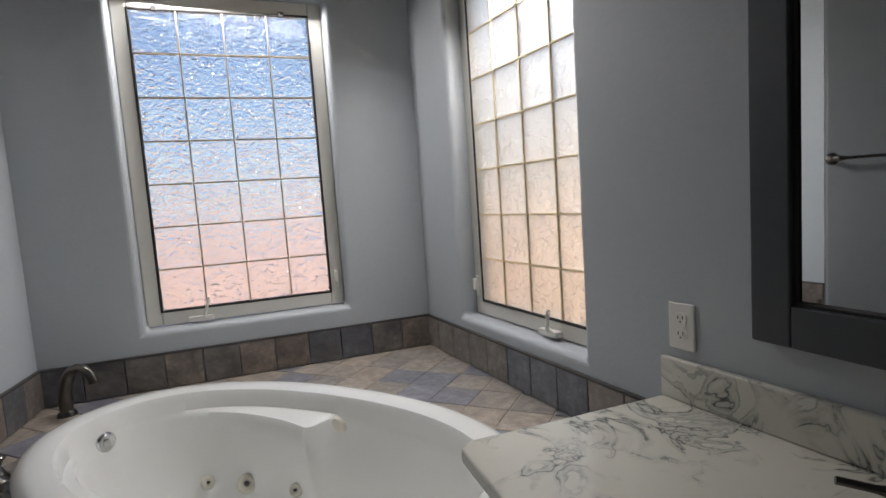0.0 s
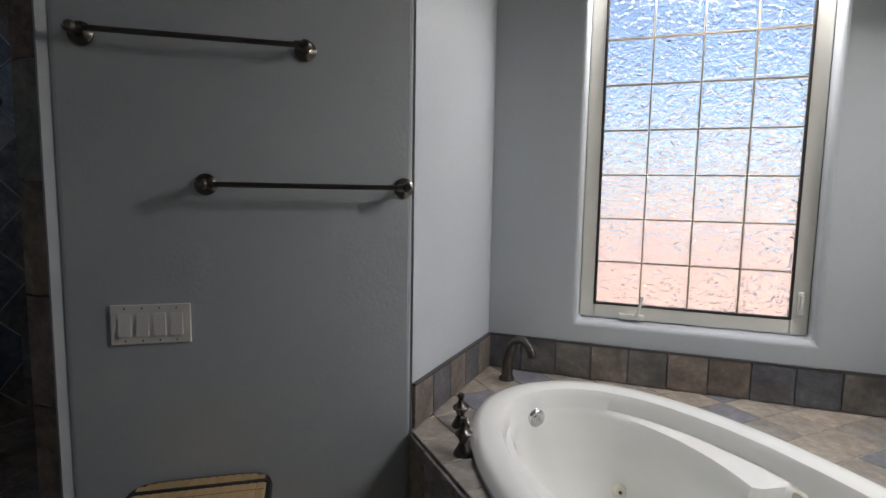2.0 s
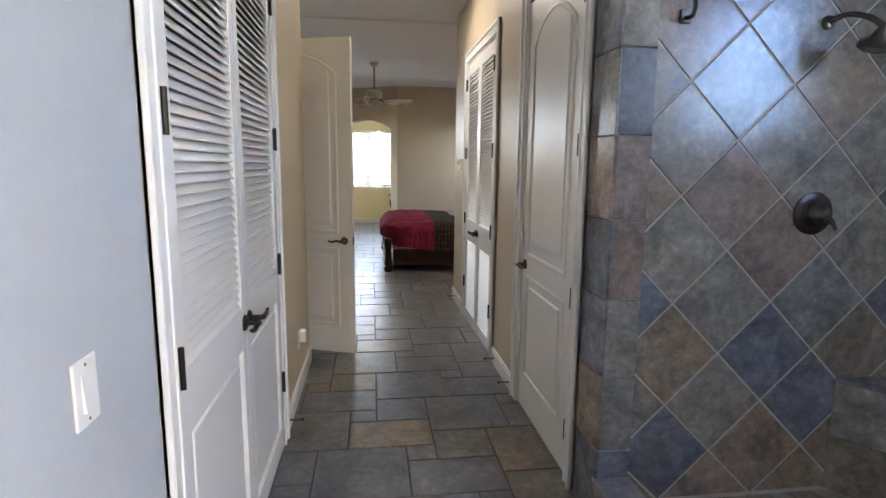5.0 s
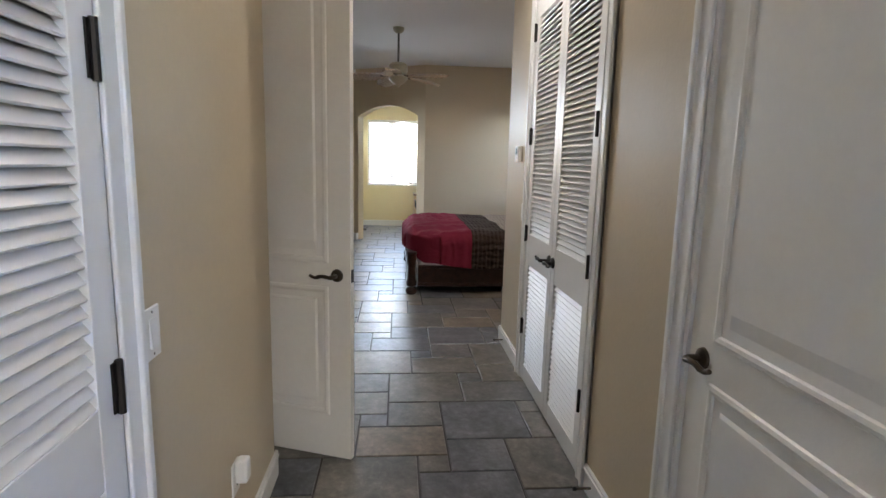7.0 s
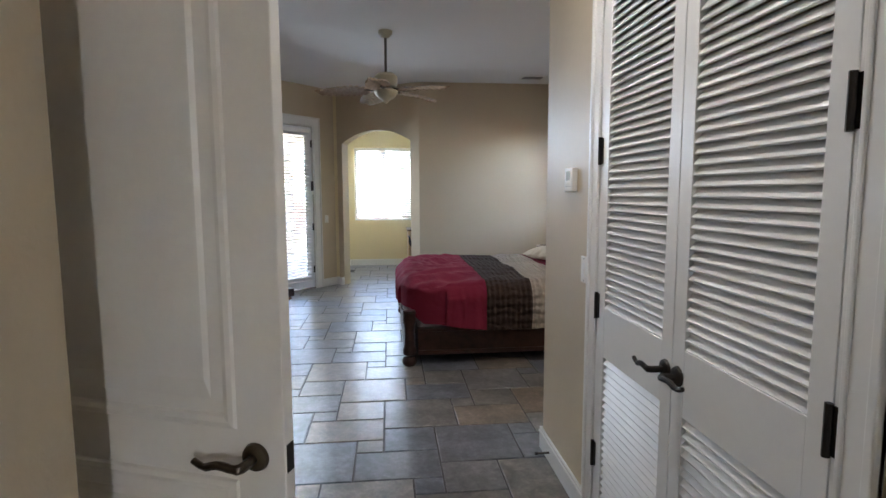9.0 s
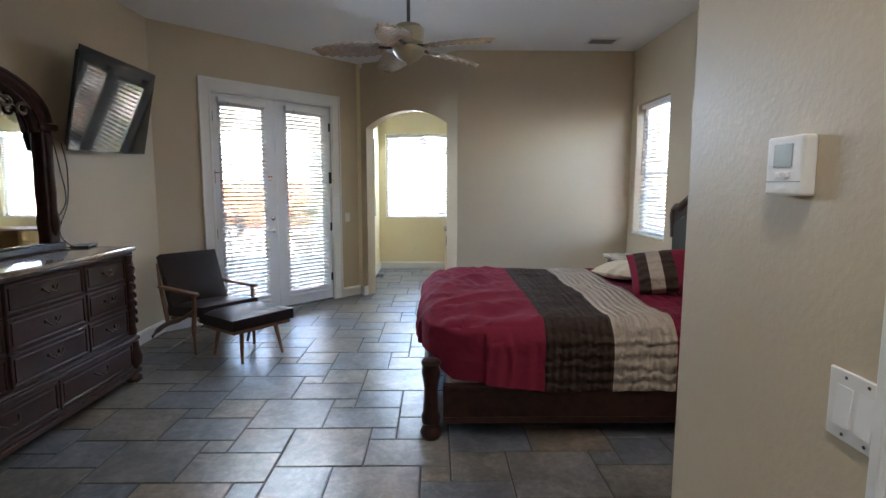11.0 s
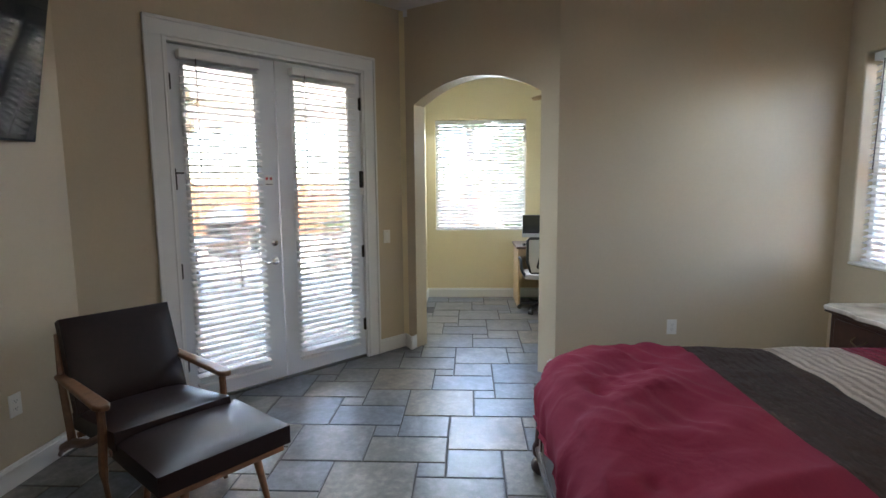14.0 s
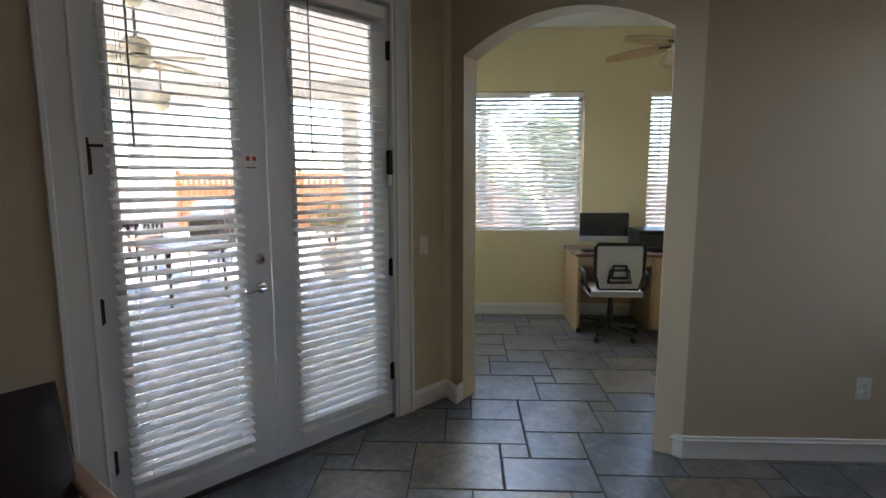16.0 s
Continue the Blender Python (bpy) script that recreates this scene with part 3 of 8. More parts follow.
baseboard("baseboard_16", (-12.37, 0.86), (-12.231, 0.797))


# ---- blinds, windows and the garden doors ----
M_BLIND = mat("white_blind_slat", (0.82, 0.81, 0.79), 0.4, vary=0.02)


def blinds(parent, x0, x1, z0, z1, y, tilt, pitch=0.044, drop=0.0, wand=None, depth=0.05):
    """A slatted blind: head rail, slats, bottom rail, ladder cords and wand. Local y faces the room."""
    b = part("blind_headrail", boxes((x0 - 0.005, y - 0.022, z1 - 0.055, x1 + 0.005, y + 0.04, z1)), M_BLIND, parent, bevel=0.004)
    key = "blind_slat_%.3f" % (x1 - x0)
    if key not in bpy.data.meshes:
        bm = bmesh.new()
        pr = [(-depth / 2, -0.001), (0, 0.003), (depth / 2, -0.001), (depth / 2, 0.001), (0, 0.005), (-depth / 2, 0.001)]
        prism(bm, pr, 0, x1 - x0, 'x')
        bmesh.ops.recalc_face_normals(bm, faces=bm.faces)
        me = bpy.data.meshes.new(key)
        bm.to_mesh(me), bm.free()
        me.materials.append(M_BLIND)
    n = int((z1 - 0.07 - z0) / pitch)
    for k in range(n):
        sl = new("blind_slat", bpy.data.meshes[key])
        sl.parent = b
        sl.location = (x0, y, z1 - 0.08 - k * pitch)
        sl.rotation_euler = (radians(tilt), 0, 0)
    bm = boxes((x0, y - 0.024, z0 - 0.012, x1, y + 0.024, z0 + 0.006))
    part("bottom_rail", bm, M_BLIND, b, bevel=0.003)
    for x in (x0 + 0.1 * (x1 - x0) + 0.02, x1 - 0.1 * (x1 - x0) - 0.02):
        bm = bmesh.new()
        for dy in (-0.026, 0.026):
            tube(bm, [(x, y + dy, z0), (x, y + dy, z1 - 0.05)], 0.0012, 5)
        part("ladder_cord", bm, M_BLIND, b)
    if wand is not None:
        bm = bmesh.new()
        tube(bm, [(wand, y + 0.036, z1 - 0.03), (wand + 0.01, y + 0.05, z1 - 0.8)], 0.004, 6)
        part("wand", bm, mat_wand, b)
    return b


mat_wand = mat("dark_wand", (0.10, 0.09, 0.08), 0.4)
MF = run(F0, F1)[0]
O0, O1 = 2.575 - 2.135, 2.575 - 0.575
casing("casing_garden_doors", MF, O0, O1, 2.47, w=0.12)
jamb("garden_door_frame", MF, O0, O1, 2.47, 0.16)
tagged(part("door_stop_strip", boxes((O0 + 0.018, -0.10, 2.38, O1 - 0.018, -0.07, 2.452)), M_WHITE), "white door stop strip", "trim", kind="structure").matrix_basis = MF
tagged(part("threshold", boxes((O0, -0.16, 0, O1, -0.01, 0.02)), M_NICKEL), "metal door threshold", "trim", kind="structure").matrix_basis = MF
midd = 2.575 - 1.345
M_FD = mat("white_garden_door_paint", (0.74, 0.75, 0.76), 0.35, vary=0.02)
for a, b, g0, g1, hx, label in ((O0 + 0.02, midd - 0.003, 2.575 - 1.995, 2.575 - 1.485, O0 + 0.022, "white glazed garden door, shut, with slatted blind"),
                                (midd + 0.003, O1 - 0.02, 2.575 - 1.187, 2.575 - 0.683, O1 - 0.022, "white glazed garden door with lever, deadbolt and slatted blind")):
    d = thing("garden_door", MF @ Matrix.Translation((0, -0.022, 0)), label, "door", "pair of garden doors")
    part("leaf", boxes((a, -0.044, 0.024, g0, 0, 2.44), (g1, -0.044, 0.024, b, 0, 2.44), (g0, -0.044, 0.024, g1, 0, 0.20), (g0, -0.044, 2.33, g1, 0, 2.44)), M_FD, d, bevel=0.003)
    bm = bmesh.new()
    ring(bm, [(g0, 0.20), (g1, 0.20), (g1, 2.33), (g0, 2.33)], 0.016, 8)
    part("glazing_bead", bm, M_FD, d)
    gl = part("glass", boxes((g0, -0.026, 0.20, g1, -0.020, 2.33)), M_GLASS, d)
    gl.visible_shadow = False
    blinds(d, g0 - 0.03 if g0 < midd - 0.3 else g0 - 0.005, g1 + 0.03, 0.145, 2.40, 0.036, -17, wand=g1 - 0.07)
    for z in (0.30, 0.95, 1.55, 2.2):
        hinge(d, hx, 0.0, z, 0.1)
    if g0 > midd:
        lever(d, midd + 0.06, 0.95, 0.0, 1, M_CHROME)
        bm = bmesh.new()
        lathe(bm, [(0.0, 0.02), (0.02, 0.018), (0.03, 0.008), (0.031, 0)], 18, Matrix.Translation((midd + 0.06, 0, 1.09)) @ Matrix.Rotation(radians(-90), 4, 'X'))
        box(bm, midd + 0.054, 0.018, 1.075, midd + 0.066, 0.034, 1.105)
        part("deadbolt", bm, M_CHROME, d, smooth=True)
        lab = part("label_sticker", boxes((midd + 0.05, 0.0005, 1.52, midd + 0.115, 0.0015, 1.60)), M_PLASTIC, d, "white sticker with small red marks")
        for kx in (0.056, 0.088):
            part("red_mark", boxes((midd + kx, 0.0015, 1.565, midd + kx + 0.02, 0.0022, 1.585)), mat("red_print", (0.45, 0.02, 0.02), 0.5), lab)
        part("text_bar", boxes((midd + 0.055, 0.0015, 1.53, midd + 0.11, 0.0022, 1.535)), M_BRONZE, lab)
    for s, sg in ((O0 + 0.03, 1),):
        if g0 < midd - 0.3:
            bm = boxes((s - 0.01, 0.0, 1.50, s + 0.012, 0.03, 1.64))
            part("security_latch", bm, M_BRONZE, d)
            part("hanging_tag", boxes((s - 0.002, 0.031, 1.44, s + 0.03, 0.034, 1.50)), M_PLASTIC, d)
        else:
            bm = boxes((O1 - 0.03, 0.0, 1.56, O1 - 0.012, 0.02, 1.64))
            tube(bm, [(O1 - 0.02, 0.02, 1.61), (O1 - 0.075, 0.03, 1.61)], 0.006, 6)
            part("security_latch", bm, M_BRONZE, d)


def sash_window(name, m, x0, x1, z0, z1, depth, label, rail=None, tilt=10, sill=True, inset=0.03):
    """A white window set in an opening: frame, optional meeting rail, glass and a blind hanging inside the opening."""
    w = tagged(thing(name, m, label, "window"), kind="structure")
    f = 0.045
    fr = boxes((x0, -depth, z0, x0 + f, -depth + 0.05, z1), (x1 - f, -depth, z0, x1, -depth + 0.05, z1), (x0 + f, -depth, z0, x1 - f, -depth + 0.05, z0 + f), (x0 + f, -depth, z1 - f, x1 - f, -depth + 0.05, z1))
    part("window_frame", fr, M_WHITE, w, bevel=0.004)
    if rail:
        part("meeting_rail", boxes((x0 + f, -depth + 0.004, rail - 0.02, x1 - f, -depth + 0.045, rail + 0.02)), M_WHITE, w, bevel=0.003)
    gl = part("glass", boxes((x0 + f, -depth + 0.02, z0 + f, x1 - f, -depth + 0.025, z1 - f)), M_GLASS, w)
    gl.visible_shadow = False
    if sill:
        part("window_sill", boxes((x0, -depth + 0.05, z0 + 0.001, x1, 0.012, z0 + 0.02)), M_WHITE, w, bevel=0.005)
    blinds(w, x0 + inset, x1 - inset, z0 + 0.04, z1 - 0.004, -depth + 0.085, -tilt, wand=x1 - 0.12)
    return w


sash_window("window_1", run((-7.25, 2.98), (-12.12, 2.98))[0], 11.09 - 7.25, 11.95 - 7.25, 0.92, 2.40, 0.165, "white sash window with a slatted blind", rail=1.62, tilt=22)
MS = run((-15.1, 3.3), (-15.1, -0.35))[0]
sash_window("window_2", MS, 3.3 - 0.97, 3.3 + 0.23, 0.91, 2.36, 0.15, "white study window with an open slatted blind", tilt=38, inset=0.012)
sash_window("window_3", MS, 3.3 - 2.85, 3.3 - 1.64, 0.91, 2.36, 0.15, "white study window with a slatted blind over the desk", tilt=38, inset=0.012)
sash_window("window_6", run((-15.1, -0.35), (-12.86, -0.35))[0], 15.1 - 14.55, 15.1 - 13.4, 0.95, 2.28, 0.13, "white side window of the study with a slatted blind", tilt=20, inset=0.012)
# ---- bathroom ----
def block_glass(name, color, rough, scale, strength):
    m = bpy.data.materials.new(name)
    m.use_nodes = True
    nt = m.node_tree
    b = nt.nodes["Principled BSDF"]
    b.inputs["Base Color"].default_value = (*color, 1)
    b.inputs["Roughness"].default_value = rough
    b.inputs["Transmission Weight"].default_value = 1.0
    b.inputs["IOR"].default_value = 1.45
    co, info = nt.nodes.new("ShaderNodeTexCoord"), nt.nodes.new("ShaderNodeObjectInfo")
    sh = nt.nodes.new("ShaderNodeVectorMath")
    sh.operation = 'MULTIPLY_ADD'
    nt.links.new(info.outputs["Random"], sh.inputs[0])
    sh.inputs[1].default_value = (17, 5, 31)
    nt.links.new(co.outputs["Object"], sh.inputs[2])
    n = nt.nodes.new("ShaderNodeTexNoise")
    n.inputs["Scale"].default_value, n.inputs["Detail"].default_value, n.inputs["Distortion"].default_value = scale, 1.5, 0.9
    nt.links.new(sh.outputs[0], n.inputs["Vector"])
    bp = nt.nodes.new("ShaderNodeBump")
    bp.inputs["Strength"].default_value, bp.inputs["Distance"].default_value = strength, 0.02
    nt.links.new(n.outputs["Fac"], bp.inputs["Height"])
    nt.links.new(bp.outputs[0], b.inputs["Normal"])
    return m


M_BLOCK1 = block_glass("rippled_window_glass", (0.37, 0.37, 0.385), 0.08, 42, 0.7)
# the warmth of sunlight is put into this glass's colour
M_BLOCK2 = block_glass("rippled_window_glass_sun_tint", (0.47, 0.445, 0.40), 0.5, 30, 0.5)
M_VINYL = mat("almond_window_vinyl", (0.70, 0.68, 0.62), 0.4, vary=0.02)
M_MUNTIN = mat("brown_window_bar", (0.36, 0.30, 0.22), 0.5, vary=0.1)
M_GASKET = mat("black_gasket", (0.02, 0.018, 0.016), 0.6)


def block_window(name, m, x0, x1, z0, cell, glass, label, handle_x, bar):
    """A casement window glazed with 4 x 7 rippled panes between thin bars. Local x along the wall, y into the room."""
    w = tagged(thing(name, m, label, "window"), kind="structure")
    cw = (x1 - x0) / 4
    z1 = z0 + 7 * cell
    f = 0.062
    part("window_frame", boxes((x0 - f, -0.05, z0 - f, x0, 0.0, z1 + f), (x1, -0.05, z0 - f, x1 + f, 0.0, z1 + f), (x0, -0.05, z0 - f, x1, 0.0, z0), (x0, -0.05, z1, x1, 0.0, z1 + f)), M_VINYL, w, bevel=0.006)
    bm = bmesh.new()
    ring(bm, [(x0 + 0.002, z0 + 0.002), (x1 - 0.002, z0 + 0.002), (x1 - 0.002, z1 - 0.002), (x0 + 0.002, z1 - 0.002)], 0.006, 6)
    part("gasket", bm, M_GASKET, w)
    bm = bmesh.new()
    box(bm, -cw / 2 + 0.003, -0.012, -cell / 2 + 0.003, cw / 2 - 0.003, -0.002, cell / 2 - 0.003)
    bmesh.ops.bevel(bm, geom=[e for e in bm.edges], offset=0.003, segments=2, affect='EDGES')
    me = bpy.data.meshes.new(name + "_pane")
    bmesh.ops.recalc_face_normals(bm, faces=bm.faces)
    bm.to_mesh(me), bm.free()
    me.materials.append(glass)
    for i in range(4):
        for k in range(7):
            p = new("pane", me)
            p.parent = w
            p.location = (x0 + (i + 0.5) * cw, 0, z0 + (k + 0.5) * cell)
            p.visible_shadow = False
    for i in range(1, 4):
        part("window_bar", boxes((x0 + i * cw - 0.003, -0.014, z0, x0 + i * cw + 0.003, 0.0015, z1)), bar, w)
    for k in range(1, 7):
        part("window_bar", boxes((x0, -0.014, z0 + k * cell - 0.003, x1, 0.001, z0 + k * cell + 0.003)), bar, w)
    bm = bmesh.new()
    box(bm, handle_x - 0.015, 0.0, z0 - 0.055, handle_x + 0.085, 0.03, z0 - 0.035)
    tube(bm, bend([(handle_x + 0.02, 0.02, z0 - 0.04), (handle_x + 0.012, 0.045, z0 - 0.02), (handle_x - 0.005, 0.05, z0 + 0.05)], 4), 0.007, 8)
    part("crank_handle", bm, M_PLASTIC, w, smooth=True)
    for x in (x0 - 0.03, ) if handle_x > (x0 + x1) / 2 else (x1 + 0.03,):
        bm = boxes((x - 0.01, 0, z0 + 0.02, x + 0.01, 0.012, z0 + 0.11), (x - 0.006, 0.01, z0 + 0.05, x + 0.006, 0.03, z0 + 0.10))
        part("latch", bm, M_PLASTIC, w, bevel=0.003)
    for u in (0.16, 0.86):
        part("screen_clip", boxes((x0 + u * (x1 - x0) - 0.012, -0.002, z1 - 0.012, x0 + u * (x1 - x0) + 0.012, 0.012, z1 + 0.012)), M_GASKET, w, bevel=0.003)
    return w


MT = run(V1, (-0.29, 2.65))[0]
flip = Matrix.Translation((0, -0.08, 0))
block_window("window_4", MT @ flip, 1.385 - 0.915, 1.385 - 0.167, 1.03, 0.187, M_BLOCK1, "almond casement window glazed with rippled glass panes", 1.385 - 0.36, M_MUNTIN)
MV = run(V0, V1)[0]
# bars like M_MUNTIN, with sunlight put into their paler gold
block_window("window_5", MV @ flip, on_v(1.50), on_v(2.225), 0.985, 0.191, M_BLOCK2, "almond casement window, sunlight put into the colour of its rippled panes", on_v(1.70), mat("window_bar_sun_tint", (0.66, 0.56, 0.36), 0.4, vary=0.08))

# tub deck: body with an oval hole, tiled
DECK = 0.71
TUB_C, TUB_A, TUB_B, TUB_T = Vector((0.515, 1.775)), 0.85, 0.505, math.atan2(-0.756, 0.655)


def oval(a, b, n=64):
    ct, st = math.cos(TUB_T), math.sin(TUB_T)
    out = []
    for k in range(n):
        t = 2 * math.pi * k / n
        x, y = a * math.copysign(abs(math.cos(t)) ** 0.92, math.cos(t)), b * math.copysign(abs(math.sin(t)) ** 0.92, math.sin(t))
        out.append((TUB_C.x + ct * x - st * y, TUB_C.y + st * x + ct * y))
    return out


deck_outline = [(-0.34, 1.885), (-0.02, 1.56), (0.42, 1.12), (1.0, 1.12), (1.53, 1.12), (1.381, 2.645), (-0.286, 2.645)]
bm = bmesh.new()
prism(bm, deck_outline[:], 0.0, 0.24)
for p, q in zip(deck_outline, deck_outline[1:] + deck_outline[:1]):
    n = Vector((p[1] - q[1], q[0] - p[0])).normalized() * 0.02
    prism(bm, [p, q, (q[0] + n.x, q[1] + n.y), (p[0] + n.x, p[1] + n.y)], 0.24, 0.70)
tagged(part("tub_surround", bm, M_GROUT_L), "tiled platform surround built round the bathtub", "tub surround", kind="structure")


def inside(p, poly):
    c = False
    for i in range(len(poly)):
        (x1, y1), (x2, y2) = poly[i], poly[i - 1]
        if (y1 > p[1]) != (y2 > p[1]) and p[0] < (x2 - x1) * (p[1] - y1) / (y2 - y1) + x1:
            c = not c
    return c


def clip(poly, area):
    """Sutherland-Hodgman: a convex piece cut to a convex area (counter-clockwise)."""
    out = poly
    for i in range(len(area)):
        a, b = area[i - 1], area[i]
        src, out = out, []
        for k in range(len(src)):
            p, q = src[k - 1], src[k]
            sp = (b[0] - a[0]) * (p[1] - a[1]) - (b[1] - a[1]) * (p[0] - a[0])
            sq = (b[0] - a[0]) * (q[1] - a[1]) - (b[1] - a[1]) * (q[0] - a[0])
            if (sp < 0) != (sq < 0):
                t = sp / (sp - sq)
                out.append((p[0] + t * (q[0] - p[0]), p[1] + t * (q[1] - p[1])))
            if sq >= 0:
                out.append(q)
        if len(out) < 3:
            return []
    return out


def tile_piece(bm, poly, base, top, e=0.003):
    """A thin tile with eased edges from a flat outline."""
    mid = Vector((sum(p[0] for p in poly) / len(poly), sum(p[1] for p in poly) / len(poly)))
    sh = []
    for p in poly:
        d = Vector(p) - mid
        sh.append(mid + d * max(0.5, 1 - e / max(d.length, 1e-4)))
    r0 = [bm.verts.new((p[0], p[1], base)) for p in poly]
    r1 = [bm.verts.new((p[0], p[1], top - e * 0.7)) for p in poly]
    r2 = [bm.verts.new((p.x, p.y, top)) for p in sh]
    n = len(poly)
    for a, b in ((r0, r1), (r1, r2)):
        for i in range(n):
            bm.faces.new((a[i], a[(i + 1) % n], b[(i + 1) % n], b[i]))
    bm.faces.new(r2)


def pieces(name, parent, polys, base, top, material, m=Matrix()):
    for poly in polys:
        if len(poly) < 3:
            continue
        area = abs(sum(poly[i - 1][0] * poly[i][1] - poly[i][0] * poly[i - 1][1] for i in range(len(poly)))) / 2
        if area < 0.0006:
            continue
        bm = bmesh.new()
        tile_piece(bm, poly, base, top)
        o = part(name, bm, material, parent)
        o.matrix_basis = m


def shrink(poly, g):
    mid = Vector((sum(p[0] for p in poly) / len(poly), sum(p[1] for p in poly) / len(poly)))
    return [tuple(mid + (Vector(p) - mid) * max(0.3, 1 - g / max(0.02, (Vector(p) - mid).length))) for p in poly]


def diamonds(area, side, origin=(0, 0), gap=0.004):
    """Tiles laid at 45 degrees, cut to a convex area."""
    h = side / math.sqrt(2)
    xs, ys = [p[0] for p in area], [p[1] for p in area]
    out = []
    for i in range(int((min(xs) - origin[0]) / h) - 2, int((max(xs) - origin[0]) / h) + 3):
        for k in range(int((min(ys) - origin[1]) / h) - 2, int((max(ys) - origin[1]) / h) + 3):
            if (i + k) % 2:
                continue
            x, y = origin[0] + i * h, origin[1] + k * h
            g = gap * 0.7
            out.append(clip([(x + h - g, y), (x, y + h - g), (x - h + g, y), (x, y - h + g)], area))
    return [p for p in out if len(p) > 2]


deck_parent = tagged(thing("deck_tiling", Matrix(), "stone-look tiles laid diagonally on the tub deck", "tiling"), kind="structure")
rim_hole = oval(TUB_A - 0.05, TUB_B - 0.05)
ccw = lambda poly: poly if sum(poly[i - 1][0] * poly[i][1] - poly[i][0] * poly[i - 1][1] for i in range(len(poly))) > 0 else poly[::-1]
polys = [p for p in diamonds(ccw(deck_outline), 0.155, (0.02, 0.05)) if not all(inside(q, rim_hole) for q in p)]
hole = oval(TUB_A - 0.07, TUB_B - 0.07, 96)


def push_out(p):
    """Moves a corner that lies under the tub out to the edge of the hole."""
    if not inside(p, hole):
        return p
    d = (Vector(p) - TUB_C).normalized()
    t = 0.1
    while inside(TUB_C + d * t, hole):
        t += 0.01
    return tuple(TUB_C + d * t)


polys = [[push_out(q) for q in p] for p in polys]
pieces("deck_tile", deck_parent, polys, DECK - 0.012, DECK, M_DECK)
gb = bmesh.new()
ring_o = oval(TUB_A - 0.06, TUB_B - 0.06, 96)
far = []
for p in ring_o:
    d = (Vector(p) - TUB_C).normalized()
    t = 0.2
    while inside(TUB_C + d * (t + 0.01), deck_outline) and t < 3:
        t += 0.01
    far.append(TUB_C + d * max(t, (Vector(p) - TUB_C).length))
for i in range(len(ring_o)):
    j = (i + 1) % len(ring_o)
    gb.faces.new([gb.verts.new((q[0], q[1], DECK - 0.004)) for q in (ring_o[i], ring_o[j], far[j], far[i])])
tagged(part("deck_grout", gb, M_GROUT_L), "light grout bed between the deck tiles", "grout", kind="structure")

# skirting row of upright tiles round the deck, and the apron below its front edge
row = tagged(thing("deck_backsplash", Matrix(), "row of upright stone-look tiles above the tub deck", "tiling"), kind="structure")


def tile_row(parent, p0, p1, z0, z1, w, depth=0.012, material=None, name="wall_tile", start=0.0):
    m, length = run(p0, p1)
    s = -start
    while s < length - 0.01:
        a, b = max(s, 0) + 0.002, min(s + w, length) - 0.002
        if b - a > 0.015:
            bm = bmesh.new()
            tile_piece(bm, [(a, z0 + 0.002), (b, z0 + 0.002), (b, z1), (a, z1)], 0.0, depth)
            o = part(name, bm, material or M_DECK, parent)
            o.matrix_basis = m @ Matrix(((1, 0, 0, 0), (0, 0, 1, 0), (0, 1, 0, 0), (0, 0, 0, 1)))
        s += w


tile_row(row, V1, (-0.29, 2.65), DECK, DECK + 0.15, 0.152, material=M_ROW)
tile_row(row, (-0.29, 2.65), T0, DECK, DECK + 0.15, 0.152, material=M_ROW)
vb = Vector(V1) + (Vector(V0) - Vector(V1)).normalized() * 1.5
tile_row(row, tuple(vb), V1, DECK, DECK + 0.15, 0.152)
for a, b in ((V1, (-0.29, 2.65)), ((-0.29, 2.65), T0), (tuple(vb), V1)):
    m, length = run(a, b)
    o = part("tile_edge_trim", boxes((0, 0.0, DECK + 0.15, length, 0.014, DECK + 0.158)), M_GROUT, row)
    o.matrix_basis = m
for i in range(3):
    tile_row(row, deck_outline[i + 1], deck_outline[i], 0.36, DECK - 0.01, 0.33, material=M_SHOWER, name="apron_tile")
    tile_row(row, deck_outline[i + 1], deck_outline[i], 0.02, 0.355, 0.33, material=M_SHOWER, name="apron_tile")


# the whirlpool tub: rolled rim, sloped sides, seat ledge
tub = thing("bathtub", Matrix(), "white oval whirlpool bathtub set into the tiled deck", "bathtub")
bm = bmesh.new()
prof = [(0.0, 0.0, -0.05), (0.004, 0.004, 0.016), (-0.012, -0.012, 0.036), (-0.035, -0.035, 0.044), (-0.075, -0.075, 0.043), (-0.098, -0.098, 0.034), (-0.110, -0.110, 0.012), (-0.116, -0.116, -0.030), (-0.120, -0.120, -0.040), (-0.128, -0.128, -0.060), (-0.145, -0.145, -0.16), (-0.165, -0.165, -0.26), (-0.22, -0.21, -0.38), (-0.30, -0.27, -0.43), (-0.6, -0.42, -0.44)]
N = 192
rings = []
for da, db, dz in prof:
    o = oval(TUB_A + da, TUB_B + db, N)
    rings.append([bm.verts.new((p[0], p[1], DECK + dz)) for p in o])
for a, b in zip(rings, rings[1:]):
    for i in range(N):
        bm.faces.new((a[i], a[(i + 1) % N], b[(i + 1) % N], b[i]))
bm.faces.new(rings[-1])
